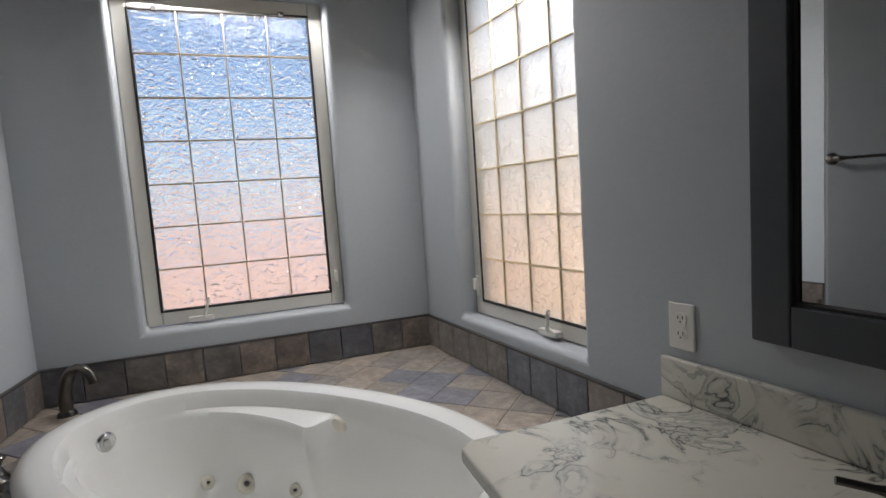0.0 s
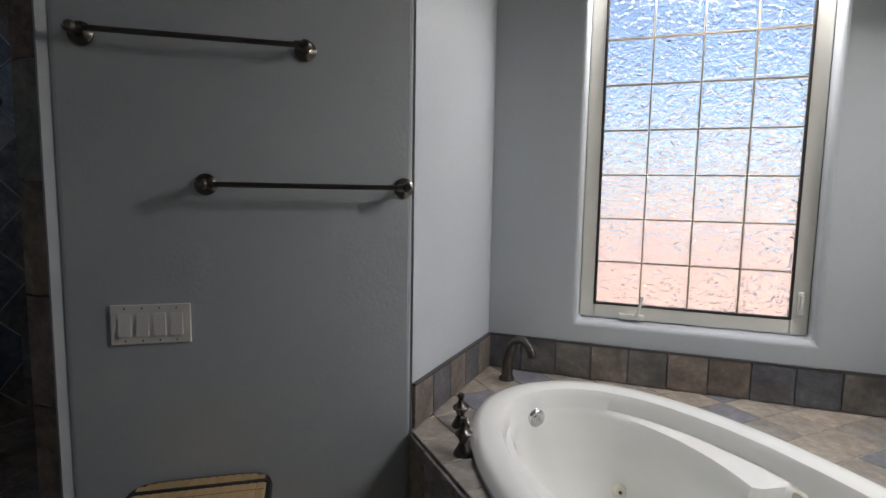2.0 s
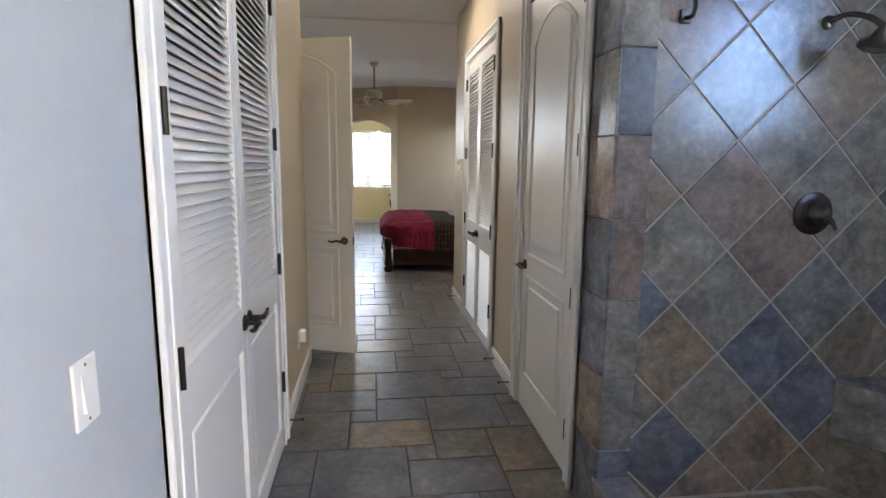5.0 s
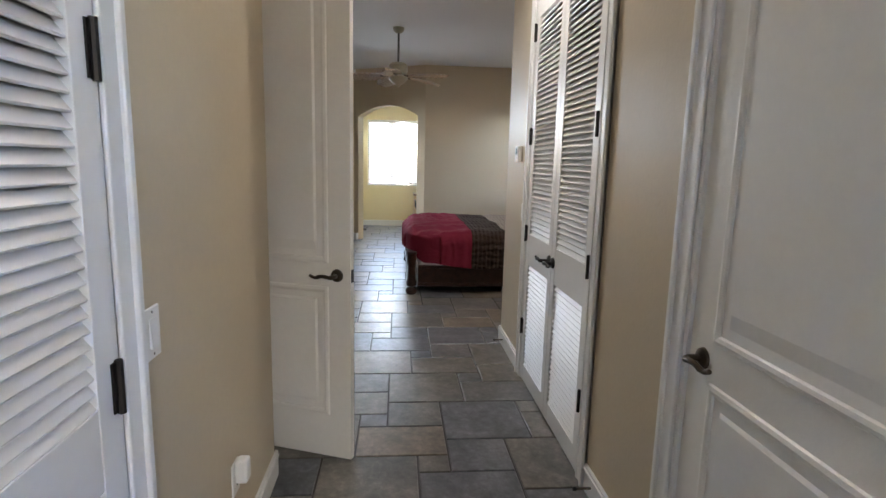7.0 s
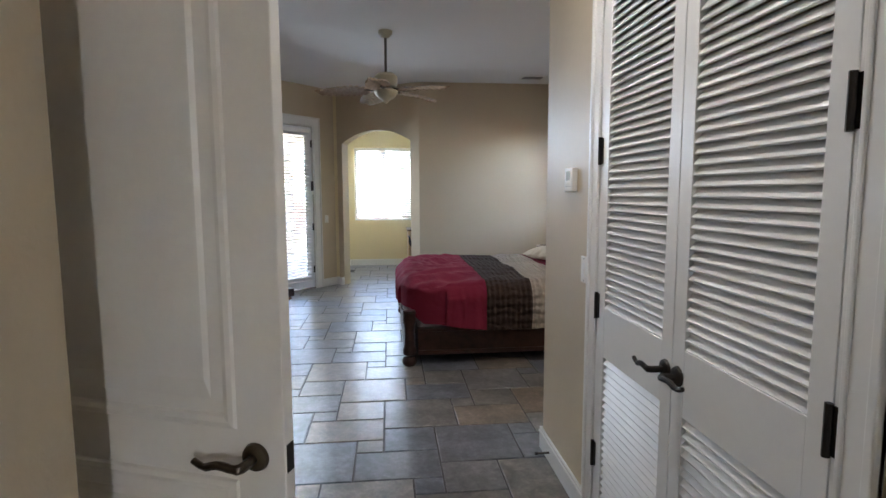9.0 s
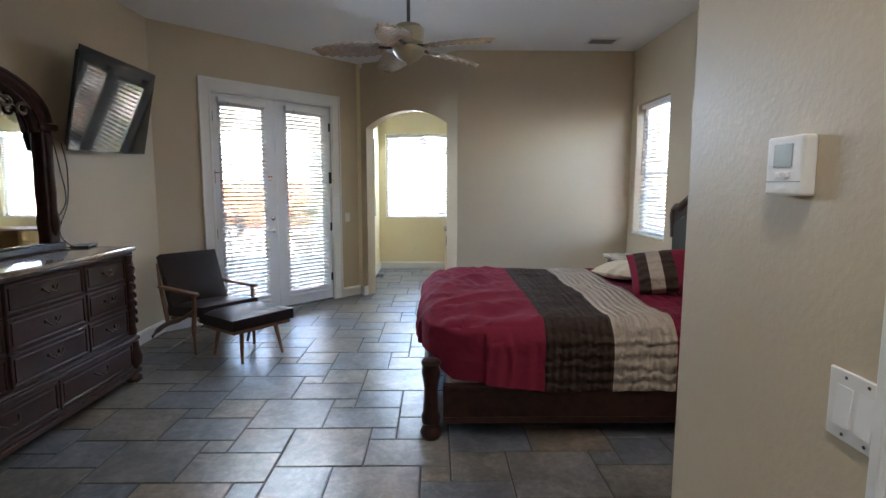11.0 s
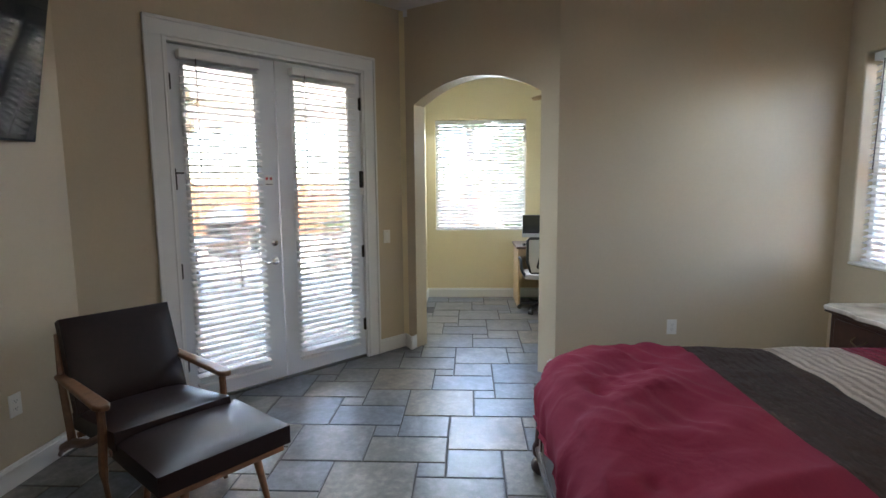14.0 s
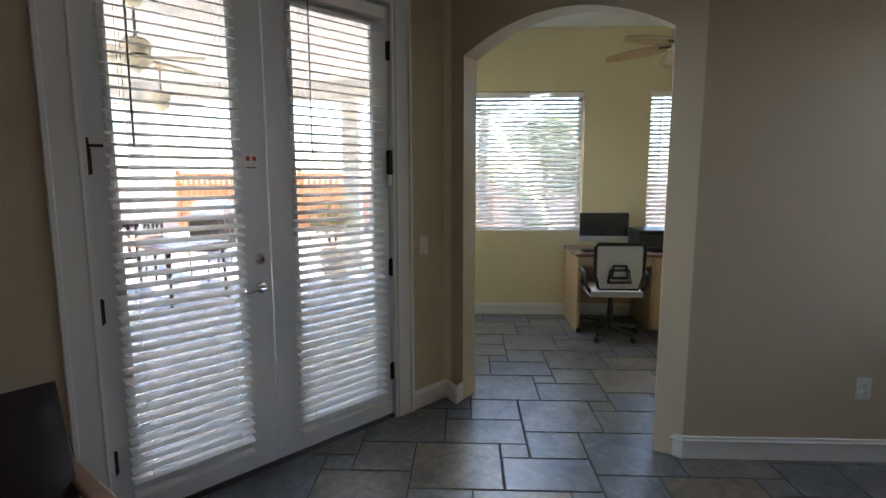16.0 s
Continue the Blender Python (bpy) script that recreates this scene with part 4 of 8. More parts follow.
# two armrest ledges below the rim widen towards the middle of the long sides and end in a step that softens downwards
LEDGE = {8: (0.30, 24), 9: (0.33, 24), 10: (0.27, 9), 11: (0.20, 5), 12: (0.08, 3)}
for ri, (k, fall) in LEDGE.items():
    for i, v in enumerate(rings[ri]):
        t = i / N
        w = 0.0
        for t0, t1 in ((0.262, 0.45), (0.738, 0.55)):
            f = (t1 - t) / (t1 - t0)
            w = max(w, min(1, f) ** 1.9 if 0 < f <= 1 else max(0, 1 - (f - 1) * fall) if f > 1 else 0)
        v.co += Vector((TUB_C.x - v.co.x, TUB_C.y - v.co.y, 0)) * (k * w)
part("shell", bm, M_ACRYLIC, tub, smooth=True)
tub_in = lambda ang, z, out=0.0: Vector((*oval(TUB_A - 0.15 - out, TUB_B - 0.15 - out, 96)[int(ang * 96) % 96], DECK + z))


def facing(p, target):
    q = (Vector(target) - Vector(p)).to_track_quat('Z', 'Y').to_matrix().to_4x4()
    return Matrix.Translation(p) @ q


mid3 = (TUB_C.x, TUB_C.y, DECK - 0.12)
ov_p = tub_in(0.53, -0.055, -0.02)
bm = bmesh.new()
lathe(bm, [(0.0, 0.012), (0.012, 0.012), (0.014, 0.007), (0.03, 0.010), (0.036, 0.006), (0.038, 0.0)], 24, facing(ov_p, mid3))
part("overflow_plate", bm, M_CHROME, tub, "round chrome overflow plate", smooth=True)
M_JET = mat("almond_jet", (0.72, 0.68, 0.58), 0.3)
for ang, z, r, out in ((0.40, -0.30, 0.026, 0.045), (0.345, -0.30, 0.038, 0.06), (0.285, -0.29, 0.026, 0.075), (0.70, -0.31, 0.038, 0.055), (0.62, -0.30, 0.026, 0.045)):
    p = tub_in(ang, z, out)
    bm = bmesh.new()
    lathe(bm, [(0.0, 0.006), (r * 0.25, 0.006), (r * 0.3, 0.014), (r * 0.75, 0.016), (r, 0.008), (r * 1.02, 0.0)], 20, facing(p, mid3))
    j = part("jet", bm, M_JET, tub, "almond whirlpool jet", smooth=True)
    bm = bmesh.new()
    lathe(bm, [(0.0, 0.018), (r * 0.2, 0.017), (r * 0.22, 0.004)], 12, facing(p, mid3))
    part("nozzle", bm, M_NICKEL, j, smooth=True)
bm = bmesh.new()
p = tub_in(0.245, -0.03, 0.03)
lathe(bm, [(0.0, 0.018), (0.016, 0.018), (0.03, 0.012), (0.033, 0.0)], 12, facing(p, mid3))
part("air_control", bm, M_JET, tub, "ribbed almond control knob", smooth=True)

# tub filler and its two taps
fil = thing("tub_spout", Matrix.Translation((-0.165, 2.50, DECK)) @ Matrix.Rotation(radians(-25), 4, 'Z'), "brushed nickel arched tub spout on the tiled deck", "faucet")
bm = bmesh.new()
lathe(bm, [(0.034, 0.0), (0.034, 0.008), (0.026, 0.02)], 20)
part("base", bm, M_NICKEL, fil, smooth=True)
bm = bmesh.new()
tube(bm, bend([(0, 0, 0.01), (0.004, 0, 0.09), (0.03, 0, 0.165), (0.075, 0, 0.185), (0.115, 0, 0.16), (0.128, 0, 0.125)], 5), [0.024] * 5 + [0.021] * 5 + [0.018] * 5 + [0.016] * 6 + [0.018] * 5, 14)
part("spout", bm, M_NICKEL, fil, smooth=True)
tap0 = thing("tub_tap", Matrix.Translation((-0.205, 1.985, DECK)), "brushed nickel turned tub tap with finial", "tap", "pair of tub taps")
bm = bmesh.new()
lathe(bm, [(0.03, 0.0), (0.03, 0.008), (0.022, 0.02), (0.013, 0.04), (0.018, 0.052), (0.016, 0.06)], 18)
part("base", bm, M_NICKEL, tap0, smooth=True)
bm = bmesh.new()
lathe(bm, [(0.0, 0.058), (0.026, 0.06), (0.028, 0.068), (0.012, 0.08), (0.008, 0.095), (0.013, 0.105), (0.010, 0.116), (0.0, 0.12)], 18)
part("handle", bm, M_NICKEL, tap0, smooth=True)
copy_thing(tap0, Matrix.Translation((-0.135, 1.80, DECK)))

# vanity: cabinet, marbled counter and splash, sink edge and tap
CT = 0.905
M_MARBLE = bpy.data.materials.new("swirled_cultured_marble")
M_MARBLE.use_nodes = True
nt = M_MARBLE.node_tree
b = nt.nodes["Principled BSDF"]
b.inputs["Roughness"].default_value, b.inputs["Coat Weight"].default_value = 0.14, 0.3
co = nt.nodes.new("ShaderNodeTexCoord")
n1 = nt.nodes.new("ShaderNodeTexNoise")
n1.inputs["Scale"].default_value, n1.inputs["Detail"].default_value, n1.inputs["Distortion"].default_value = 4.2, 7, 2.2
nt.links.new(co.outputs["Object"], n1.inputs["Vector"])
r1 = nt.nodes.new("ShaderNodeValToRGB")
for k, (pos, c) in enumerate(((0.44, (0, 0, 0)), (0.485, (0.25, 0.25, 0.25)), (0.50, (1, 1, 1)), (0.507, (0.45, 0.45, 0.45)), (0.545, (0.1, 0.1, 0.1)), (0.585, (0.5, 0.5, 0.5)), (0.60, (0, 0, 0)))):
    el = r1.color_ramp.elements[k] if k < 2 else r1.color_ramp.elements.new(pos)
    el.position, el.color = pos, (*c, 1)
nt.links.new(n1.outputs["Fac"], r1.inputs[0])
n2 = nt.nodes.new("ShaderNodeTexNoise")
n2.inputs["Scale"].default_value, n2.inputs["Detail"].default_value, n2.inputs["Distortion"].default_value = 4.5, 4, 1.2
nt.links.new(co.outputs["Object"], n2.inputs["Vector"])
where = nt.nodes.new("ShaderNodeMapRange")
where.inputs[1].default_value, where.inputs[2].default_value = 0.40, 0.55
nt.links.new(n2.outputs["Fac"], where.inputs[0])
both = nt.nodes.new("ShaderNodeMath")
both.operation = 'MULTIPLY'
nt.links.new(r1.outputs[0], both.inputs[0]), nt.links.new(where.outputs[0], both.inputs[1])
vein = nt.nodes.new("ShaderNodeMix")
vein.data_type = 'RGBA'
vein.inputs[6].default_value, vein.inputs[7].default_value = (0.66, 0.64, 0.56, 1), (0.07, 0.075, 0.075, 1)
nt.links.new(both.outputs[0], vein.inputs[0])
nt.links.new(vein.outputs[2], b.inputs["Base Color"])


def to_v(y, off):
    """A point off metres into the room from the vanity wall at y."""
    d = (Vector(V1) - Vector(V0)).normalized()
    p = Vector(V0) + d * on_v(y)
    return p + Vector((-d.y, d.x)) * off


van = thing("vanity_cabinet", Matrix(), "white painted vanity cabinet below the marbled counter", "cabinet")
bm = bmesh.new()
prism(bm, [(0.99, 1.12), (0.99, -1.2), tuple(to_v(-1.2, 0.004)), tuple(to_v(1.12, 0.004))], 0.09, CT - 0.035)
part("body", bm, M_WHITE, van, bevel=0.003)
bm = bmesh.new()
prism(bm, [(1.04, 1.12), (1.04, -1.2), tuple(to_v(-1.2, 0.004)), tuple(to_v(1.12, 0.004))], 0.0, 0.09)
part("plinth", bm, M_WHITE, van)
for k in range(4):
    y0 = 1.08 - k * 0.56
    dr = part("cabinet_door", boxes((0.970, y0 - 0.50, 0.14, 0.988, y0, 0.82)), M_WHITE, van, bevel=0.004)
    bm = bmesh.new()
    tube(bm, bend([(0.97, y0 - 0.06, 0.70), (0.945, y0 - 0.06, 0.69), (0.945, y0 - 0.06, 0.61), (0.97, y0 - 0.06, 0.60)], 3), 0.005, 6)
    part("handle", bm, M_NICKEL, dr, smooth=True)
ctop = thing("vanity_counter", Matrix(), "glossy cream counter with grey marbled swirls", "countertop")
bm = bmesh.new()
prism(bm, [(0.965, 1.165), (0.94, 1.14), (0.93, 0.9), (0.93, -1.25), tuple(to_v(-1.25, 0.004)), tuple(to_v(1.165, 0.004))], CT - 0.034, CT)
part("slab", bm, M_MARBLE, ctop, bevel=0.006, seg=3)
bm = bmesh.new()
prism(bm, [tuple(to_v(1.165, 0.004)), tuple(to_v(1.165, 0.024)), tuple(to_v(-1.25, 0.024)), tuple(to_v(-1.25, 0.004))], CT + 0.0005, CT + 0.105)
part("splash", bm, M_MARBLE, ctop, bevel=0.004)
bm = bmesh.new()
bowl = [(0.21, 0.003), (0.205, 0.006), (0.19, 0.004), (0.17, -0.003), (0.0, -0.012)]
lathe(bm, bowl, 32, Matrix.Translation((1.22, 0.42, CT)) @ Matrix.Diagonal((1, 1.25, 1, 1)), close=False)
part("basin", bm, M_PLASTIC, ctop, "white oval sink basin", smooth=True)
sk = thing("sink_tap", Matrix.Translation((1.44, 0.56, CT)), "brushed nickel sink tap lever", "tap")
bm = bmesh.new()
lathe(bm, [(0.028, 0.0), (0.028, 0.008), (0.018, 0.03), (0.016, 0.05), (0.0, 0.056)], 18)
part("base", bm, M_NICKEL, sk, smooth=True)
bm = bmesh.new()
tube(bm, bend([(0, 0, 0.05), (-0.03, 0.03, 0.058), (-0.075, 0.075, 0.066)], 4), [0.009] * 5 + [0.007] * 4, 8)
part("lever", bm, M_NICKEL, sk, smooth=True)

# framed mirror over the vanity
M_MFRAME = mat("dark_grey_frame_paint", (0.045, 0.05, 0.055), 0.4, vary=0.1)
s1, LM = on_v(0.915), 1.15
mir = thing("vanity_mirror", MV @ Matrix.Translation((s1, 0.004, 0)) @ Matrix.Rotation(radians(-4), 4, 'Z'), "large mirror in a dark grey painted frame", "mirror")
part("frame", boxes((-0.085, 0, 1.105, 0, 0.026, 2.35), (-LM + 0.085, 0, 1.105, -0.085, 0.026, 1.19), (-LM + 0.085, 0, 2.265, -0.085, 0.026, 2.35), (-LM, 0, 1.105, -LM + 0.085, 0.026, 2.35)), M_MFRAME, mir, bevel=0.004)
part("glass", boxes((-LM + 0.085, 0, 1.19, -0.085, 0.008, 2.265)), M_MIRROR, mir, "silvered mirror glass")
bm = bmesh.new()
ring(bm, [(-LM + 0.088, 1.193), (-0.088, 1.193), (-0.088, 2.262), (-LM + 0.088, 2.262)], 0.006, 6)
bmesh.ops.transform(bm, matrix=Matrix.Translation((0, 0.012, 0)), verts=bm.verts)
part("inner_bead", bm, M_GASKET, mir)
bm = bmesh.new()
prism(bm, [(-LM + 0.01, -0.002), (-0.01, -0.002), (-0.01, -0.003), (-LM + 0.01, -0.079)], 1.12, 2.33)
part("backing", bm, M_MFRAME, mir)


def plate(name, m, x, z, w, h, label, cat, rockers=0, outlet=False, screws=True, group=""):
    """A wall plate with rocker switches or an outlet. Local y out of the wall."""
    t = thing(name, m @ Matrix.Translation((x, 0.001, z)), label, cat, group)
    part("plate", boxes((-w / 2, 0, -h / 2, w / 2, 0.006, h / 2)), M_PLASTIC, t, bevel=0.003)
    for k in range(rockers):
        cx = (k - (rockers - 1) / 2) * 0.046
        bm = bmesh.new()
        prism(bm, [(0.006, -0.033), (0.012, -0.033), (0.007, 0.033), (0.006, 0.033)], cx - 0.0165, cx + 0.0165, 'x')
        part("rocker", bm, M_WHITE, t)
        if screws:
            for dz in (-0.048, 0.048):
                bm = bmesh.new()
                lathe(bm, [(0.003, 0.0), (0.003, 0.001), (0.0, 0.0015)], 8, Matrix.Translation((cx, 0.006, dz)) @ Matrix.Rotation(radians(-90), 4, 'X'))
                part("screw", bm, M_NICKEL, t)
    if outlet:
        for dz in (-0.02, 0.02):
            bm = bmesh.new()
            prism(bm, [(0.017 * math.cos(a), dz + 0.0145 * math.copysign(abs(math.sin(a)) ** 0.6, math.sin(a))) for a in [2 * math.pi * i / 20 for i in range(20)]], 0.006, 0.0085, 'y')
            sc = part("socket", bm, M_PLASTIC, t)
            part("slot", boxes((-0.008, 0.0085, dz - 0.001, -0.0055, 0.0092, dz + 0.008), (0.0055, 0.0085, dz - 0.001, 0.008, 0.0092, dz + 0.007), (-0.002, 0.0085, dz - 0.009, 0.002, 0.0092, dz - 0.005)), M_GASKET, sc)
    return t


plate("wall_outlet", MV, on_v(1.112), 1.092, 0.075, 0.118, "ivory duplex outlet above the vanity splash", "outlet", outlet=True)

# towel wall
MW = run(T0, T1)[0]
sT = lambda p: (Vector(p) - Vector(T0)).dot((Vector(T1) - Vector(T0)).normalized())


def towel_bar(s_a, s_b, z):
    t = thing("towel_bar", MW, "brushed nickel towel bar on the grey wall", "towel bar", "towel bars on the wall")
    bm = bmesh.new()
    tube(bm, [(s_a, 0.065, z), (s_b, 0.065, z)], 0.008, 12)
    part("rail", bm, M_NICKEL, t, smooth=True)
    for s, sg in ((s_a, -1), (s_b, 1)):
        bm = bmesh.new()
        lathe(bm, [(0.032, 0.0), (0.032, 0.006), (0.026, 0.012), (0.013, 0.02), (0.011, 0.045), (0.015, 0.052), (0.015, 0.078), (0.009, 0.085), (0.0, 0.086)], 20, Matrix.Translation((s, 0, z)) @ Matrix.Rotation(radians(-90), 4, 'X'))
        tube(bm, [(s - sg * 0.03, 0.065, z), (s + sg * 0.012, 0.065, z), (s + sg * 0.02, 0.065, z)], [0.012, 0.013, 0.006], 12)
        part("post", bm, M_NICKEL, t, smooth=True)
    return t


towel_bar(0.035, 0.62, 1.515)
towel_bar(0.335, 0.925, 1.915)
plate("light_switch", MW, sT((-0.995, 1.463)), 1.106, 0.215, 0.118, "white four-gang rocker switch plate on the grey wall", "light switch", rockers=4)

# bamboo laundry hamper under the switches
hm = thing("laundry_hamper", MW @ Matrix.Translation((0.645, 0.155, 0)), "woven bamboo laundry hamper with black cloth trim", "hamper")
M_BAMBOO = mat("woven_bamboo", (0.52, 0.36, 0.19), 0.6, grain=60, vary=0.2, bump=0.4, bump_scale=90)
out_h = [(0.185 * math.copysign(abs(math.cos(a)) ** 0.35, math.cos(a)), 0.13 * math.copysign(abs(math.sin(a)) ** 0.35, math.sin(a))) for a in [2 * math.pi * i / 40 for i in range(40)]]
bm = bmesh.new()
prism(bm, out_h, 0.0, 0.595)
part("body", bm, M_BAMBOO, hm)
bm = bmesh.new()
prism(bm, [(x * 1.02, y * 1.02) for x, y in out_h], 0.597, 0.625)
lid = part("lid", bm, M_BAMBOO, hm, bevel=0.004)
bm = bmesh.new()
tube(bm, [(x * 1.03, y * 1.03, 0.614) for x, y in out_h] + [(out_h[0][0] * 1.03, out_h[0][1] * 1.03, 0.614)], 0.0125, 6)
part("trim", bm, M_BLACKPL, lid, "black cloth edge trim")
M_STITCH = mat("brown_stitching", (0.24, 0.15, 0.075), 0.8)
for k in range(15):
    x = -0.168 + k * 0.024
    half = 0.13 * max(0.0, 1 - abs(x / 0.187) ** 5.7) ** 0.175
    part("bamboo_strip", boxes((x - 0.0105, -half, 0.625, x + 0.0105, half, 0.6275)), M_BAMBOO, lid, bevel=0.001)
for y in (-0.03, 0.03, 0.09):
    part("stitch_line", boxes((-0.18, y - 0.0015, 0.6275, 0.18, y + 0.0015, 0.6280)), M_STITCH, lid)
part("band", boxes((-0.185, -0.085, 0.6255, 0.185, -0.068, 0.629)), M_BLACKPL, lid)
for s in (-1, 1):
    bm = bmesh.new()
    tube(bm, [(s * 0.186, 0.135, 0.0), (s * 0.186, 0.135, 0.6)], 0.01, 6)
    part("corner_trim", bm, M_BLACKPL, hm)
# ---- shower ----
SX, SY, SF, CURB = -3.14, 2.98, 0.085, 0.20      # back wall, far wall, floor and curb heights
wall("wall_shower_back", (SX - 0.004, 3.1), (SX - 0.004, HALL_R + 0.02), M_GROUT_L, th=0.12)
wall("wall_shower_far", (-0.42, SY + 0.004), (SX - 0.1, SY + 0.004), M_GROUT_L, [(0.45, 1.55, 1.75, 2.75)], th=0.12)
# unseen high window that lights the shower; sky blue is put into its glass
bm = boxes((0.45, -0.08, 1.75, 0.50, -0.03, 2.75), (1.50, -0.08, 1.75, 1.55, -0.03, 2.75), (0.50, -0.08, 1.75, 1.50, -0.03, 1.80), (0.50, -0.08, 2.70, 1.50, -0.03, 2.75))
sw = tagged(thing("window_7", run((-0.42, SY + 0.012), (SX - 0.1, SY + 0.012))[0], "unseen high white window in the shower, sky blue put into its glass", "window"), kind="structure")
part("window_frame", bm, M_VINYL, sw, bevel=0.004)
part("glass", boxes((0.50, -0.06, 1.80, 1.50, -0.055, 2.70)), mat("sky_blue_in_glass", (0.28, 0.39, 0.60), 0.0, trans=1.0, vary=0.0), sw).visible_shadow = False
wall("wall_shower_inner", (-1.40, 1.46), (-0.45, 2.10), M_GROUT_L, th=0.02)
bpy.data.objects["wall_shower_inner"].matrix_basis = run((-0.45, 2.13), (-1.40, 1.47))[0]
wall("wall_shower_east", (-0.40, 2.0), (-0.40, 3.0), M_GROUT_L, th=0.02)

sb = tagged(thing("shower_wall_tiling", Matrix(), "slate-look shower wall tiles laid as diamonds", "tiling"), kind="structure")
m_back = Matrix(((0, 0, 1, SX - 0.012), (1, 0, 0, 0), (0, 1, 0, 0), (0, 0, 0, 1)))
pieces("shower_tile", sb, diamonds([(HALL_R + 0.15, SF), (SY, SF), (SY, CEIL), (HALL_R + 0.15, CEIL)], 0.311, (2.046, 1.614), 0.009), 0.0, 0.012, M_SHOWER, m_back)
m_far = Matrix(((1, 0, 0, 0), (0, 0, -1, SY + 0.012), (0, 1, 0, 0), (0, 0, 0, 1)))
pieces("shower_tile", sb, diamonds([(SX, SF), (-1.98, SF), (-1.98, CEIL), (SX, CEIL)], 0.311, (SX + 0.386, 1.614), 0.009), 0.0, 0.012, M_SHOWER, m_far)

# piers either side of the opening, faced with squared tiles
pr = tagged(thing("shower_pier", Matrix(), "tiled pier between the shower and the toilet door", "pier"), kind="structure")
part("core", boxes((-3.41, HALL_R + 0.012, 0, -3.146, HALL_R + 0.15, CEIL)), M_GROUT_L, pr)
m_front = Matrix(((1, 0, 0, 0), (0, 0, -1, HALL_R + 0.012), (0, 1, 0, 0), (0, 0, 0, 1)))
m_side = Matrix(((0, 0, 1, -3.146), (1, 0, 0, 0), (0, 1, 0, 0), (0, 0, 0, 1)))
z = 0.0
while z < CEIL - 0.05:
    h = min(0.325, CEIL - z)
    pieces("pier_tile", pr, [[(-3.415, z + 0.003), (-3.135, z + 0.003), (-3.135, z + h - 0.002), (-3.415, z + h - 0.002)]], 0.0, 0.012, M_SHOWER, m_front)
    pieces("pier_tile", pr, [[(HALL_R + 0.012, z + 0.003), (HALL_R + 0.15, z + 0.003), (HALL_R + 0.15, z + h - 0.002), (HALL_R + 0.012, z + h - 0.002)]], 0.0, 0.012, M_SHOWER, m_side)
    z += 0.325
pr2 = tagged(thing("shower_pier", Matrix(), "tiled pier between the shower and the towel wall", "pier"), kind="structure")
part("core", boxes((-1.292, HALL_R + 0.016, 0, -1.19, HALL_R + 0.15, CEIL)), M_GROUT_L, pr2)
z = -0.107
m_front2 = Matrix(((1, 0, 0, 0), (0, 0, -1, HALL_R + 0.016), (0, 1, 0, 0), (0, 0, 0, 1)))
while z < CEIL - 0.02:
    h = min(0.325, CEIL - z)
    pieces("pier_tile", pr2, [[(-1.298, max(z, 0) + 0.003), (-1.196, max(z, 0) + 0.003), (-1.196, z + h - 0.002), (-1.298, z + h - 0.002)]], 0.0, 0.012, M_SHOWER, m_front2)
    z += 0.325
part("edge_strip", boxes((-1.194, HALL_R - 0.001, 0, -1.186, HALL_R + 0.06, CEIL)), M_GREY, pr2, "grey painted edge strip")

curb = tagged(thing("shower_curb", Matrix(), "low tiled shower curb with stone cap tiles", "curb"), kind="structure")
part("core", boxes((-3.16, HALL_R + 0.012, 0, -1.24, HALL_R + 0.15, CURB - 0.012)), M_GROUT_L, curb)
x = -3.16
k = 0
while x < -1.3:
    b2 = min(x + 0.325, -1.24)
    pieces("curb_tile", curb, [[(x + 0.002, 0.003), (b2 - 0.002, 0.003), (b2 - 0.002, CURB - 0.012), (x + 0.002, CURB - 0.012)]], 0.0, 0.012, M_SHOWER, m_front)
    pieces("cap_tile", curb, [[(x + 0.002, HALL_R - 0.002), (b2 - 0.002, HALL_R - 0.002), (b2 - 0.002, HALL_R + 0.155), (x + 0.002, HALL_R + 0.155)]], CURB - 0.011, CURB, M_DECK)
    x += 0.325
slab("shower_floor", [(SX, HALL_R + 0.15), (-1.35, HALL_R + 0.15), (-0.42, 2.15), (-0.42, SY), (SX, SY)], 0.0, SF - 0.008, M_GROUT_L, "small slate-look mosaic tiles on the shower floor", "floor")
sfl = bpy.data.objects["shower_floor"]
M_MOSAIC = slate("slate_mosaic_tile", [(0.32, 0.26, 0.20), (0.24, 0.22, 0.20), (0.36, 0.27, 0.18), (0.20, 0.21, 0.23), (0.34, 0.29, 0.23), (0.27, 0.20, 0.145)], 0.4, bump=0.3)
x = SX
bm_s = bmesh.new()
box(bm_s, 0.002, 0.002, 0.0, 0.103, 0.103, 0.008)
bmesh.ops.bevel(bm_s, geom=[e for e in bm_s.edges if all(v.co.z > 0.004 for v in e.verts)], offset=0.003, segments=1, affect='EDGES')
me_s = bpy.data.meshes.new("mosaic_tile")
bmesh.ops.recalc_face_normals(bm_s, faces=bm_s.faces)
bm_s.to_mesh(me_s), bm_s.free()
me_s.materials.append(M_MOSAIC)
for i in range(20):
    for k in range(14):
        cx, cy = SX + 0.02 + i * 0.106, HALL_R + 0.16 + k * 0.106
        if cy + 0.1 > SY or cx > -1.05 or (cx > -1.5 and cy < HALL_R + 0.16 + (cx + 1.5) * 0.7):
            continue
        t = new("mosaic_tile", me_s)
        t.parent = sfl
        t.location = (cx, cy, SF - 0.008)

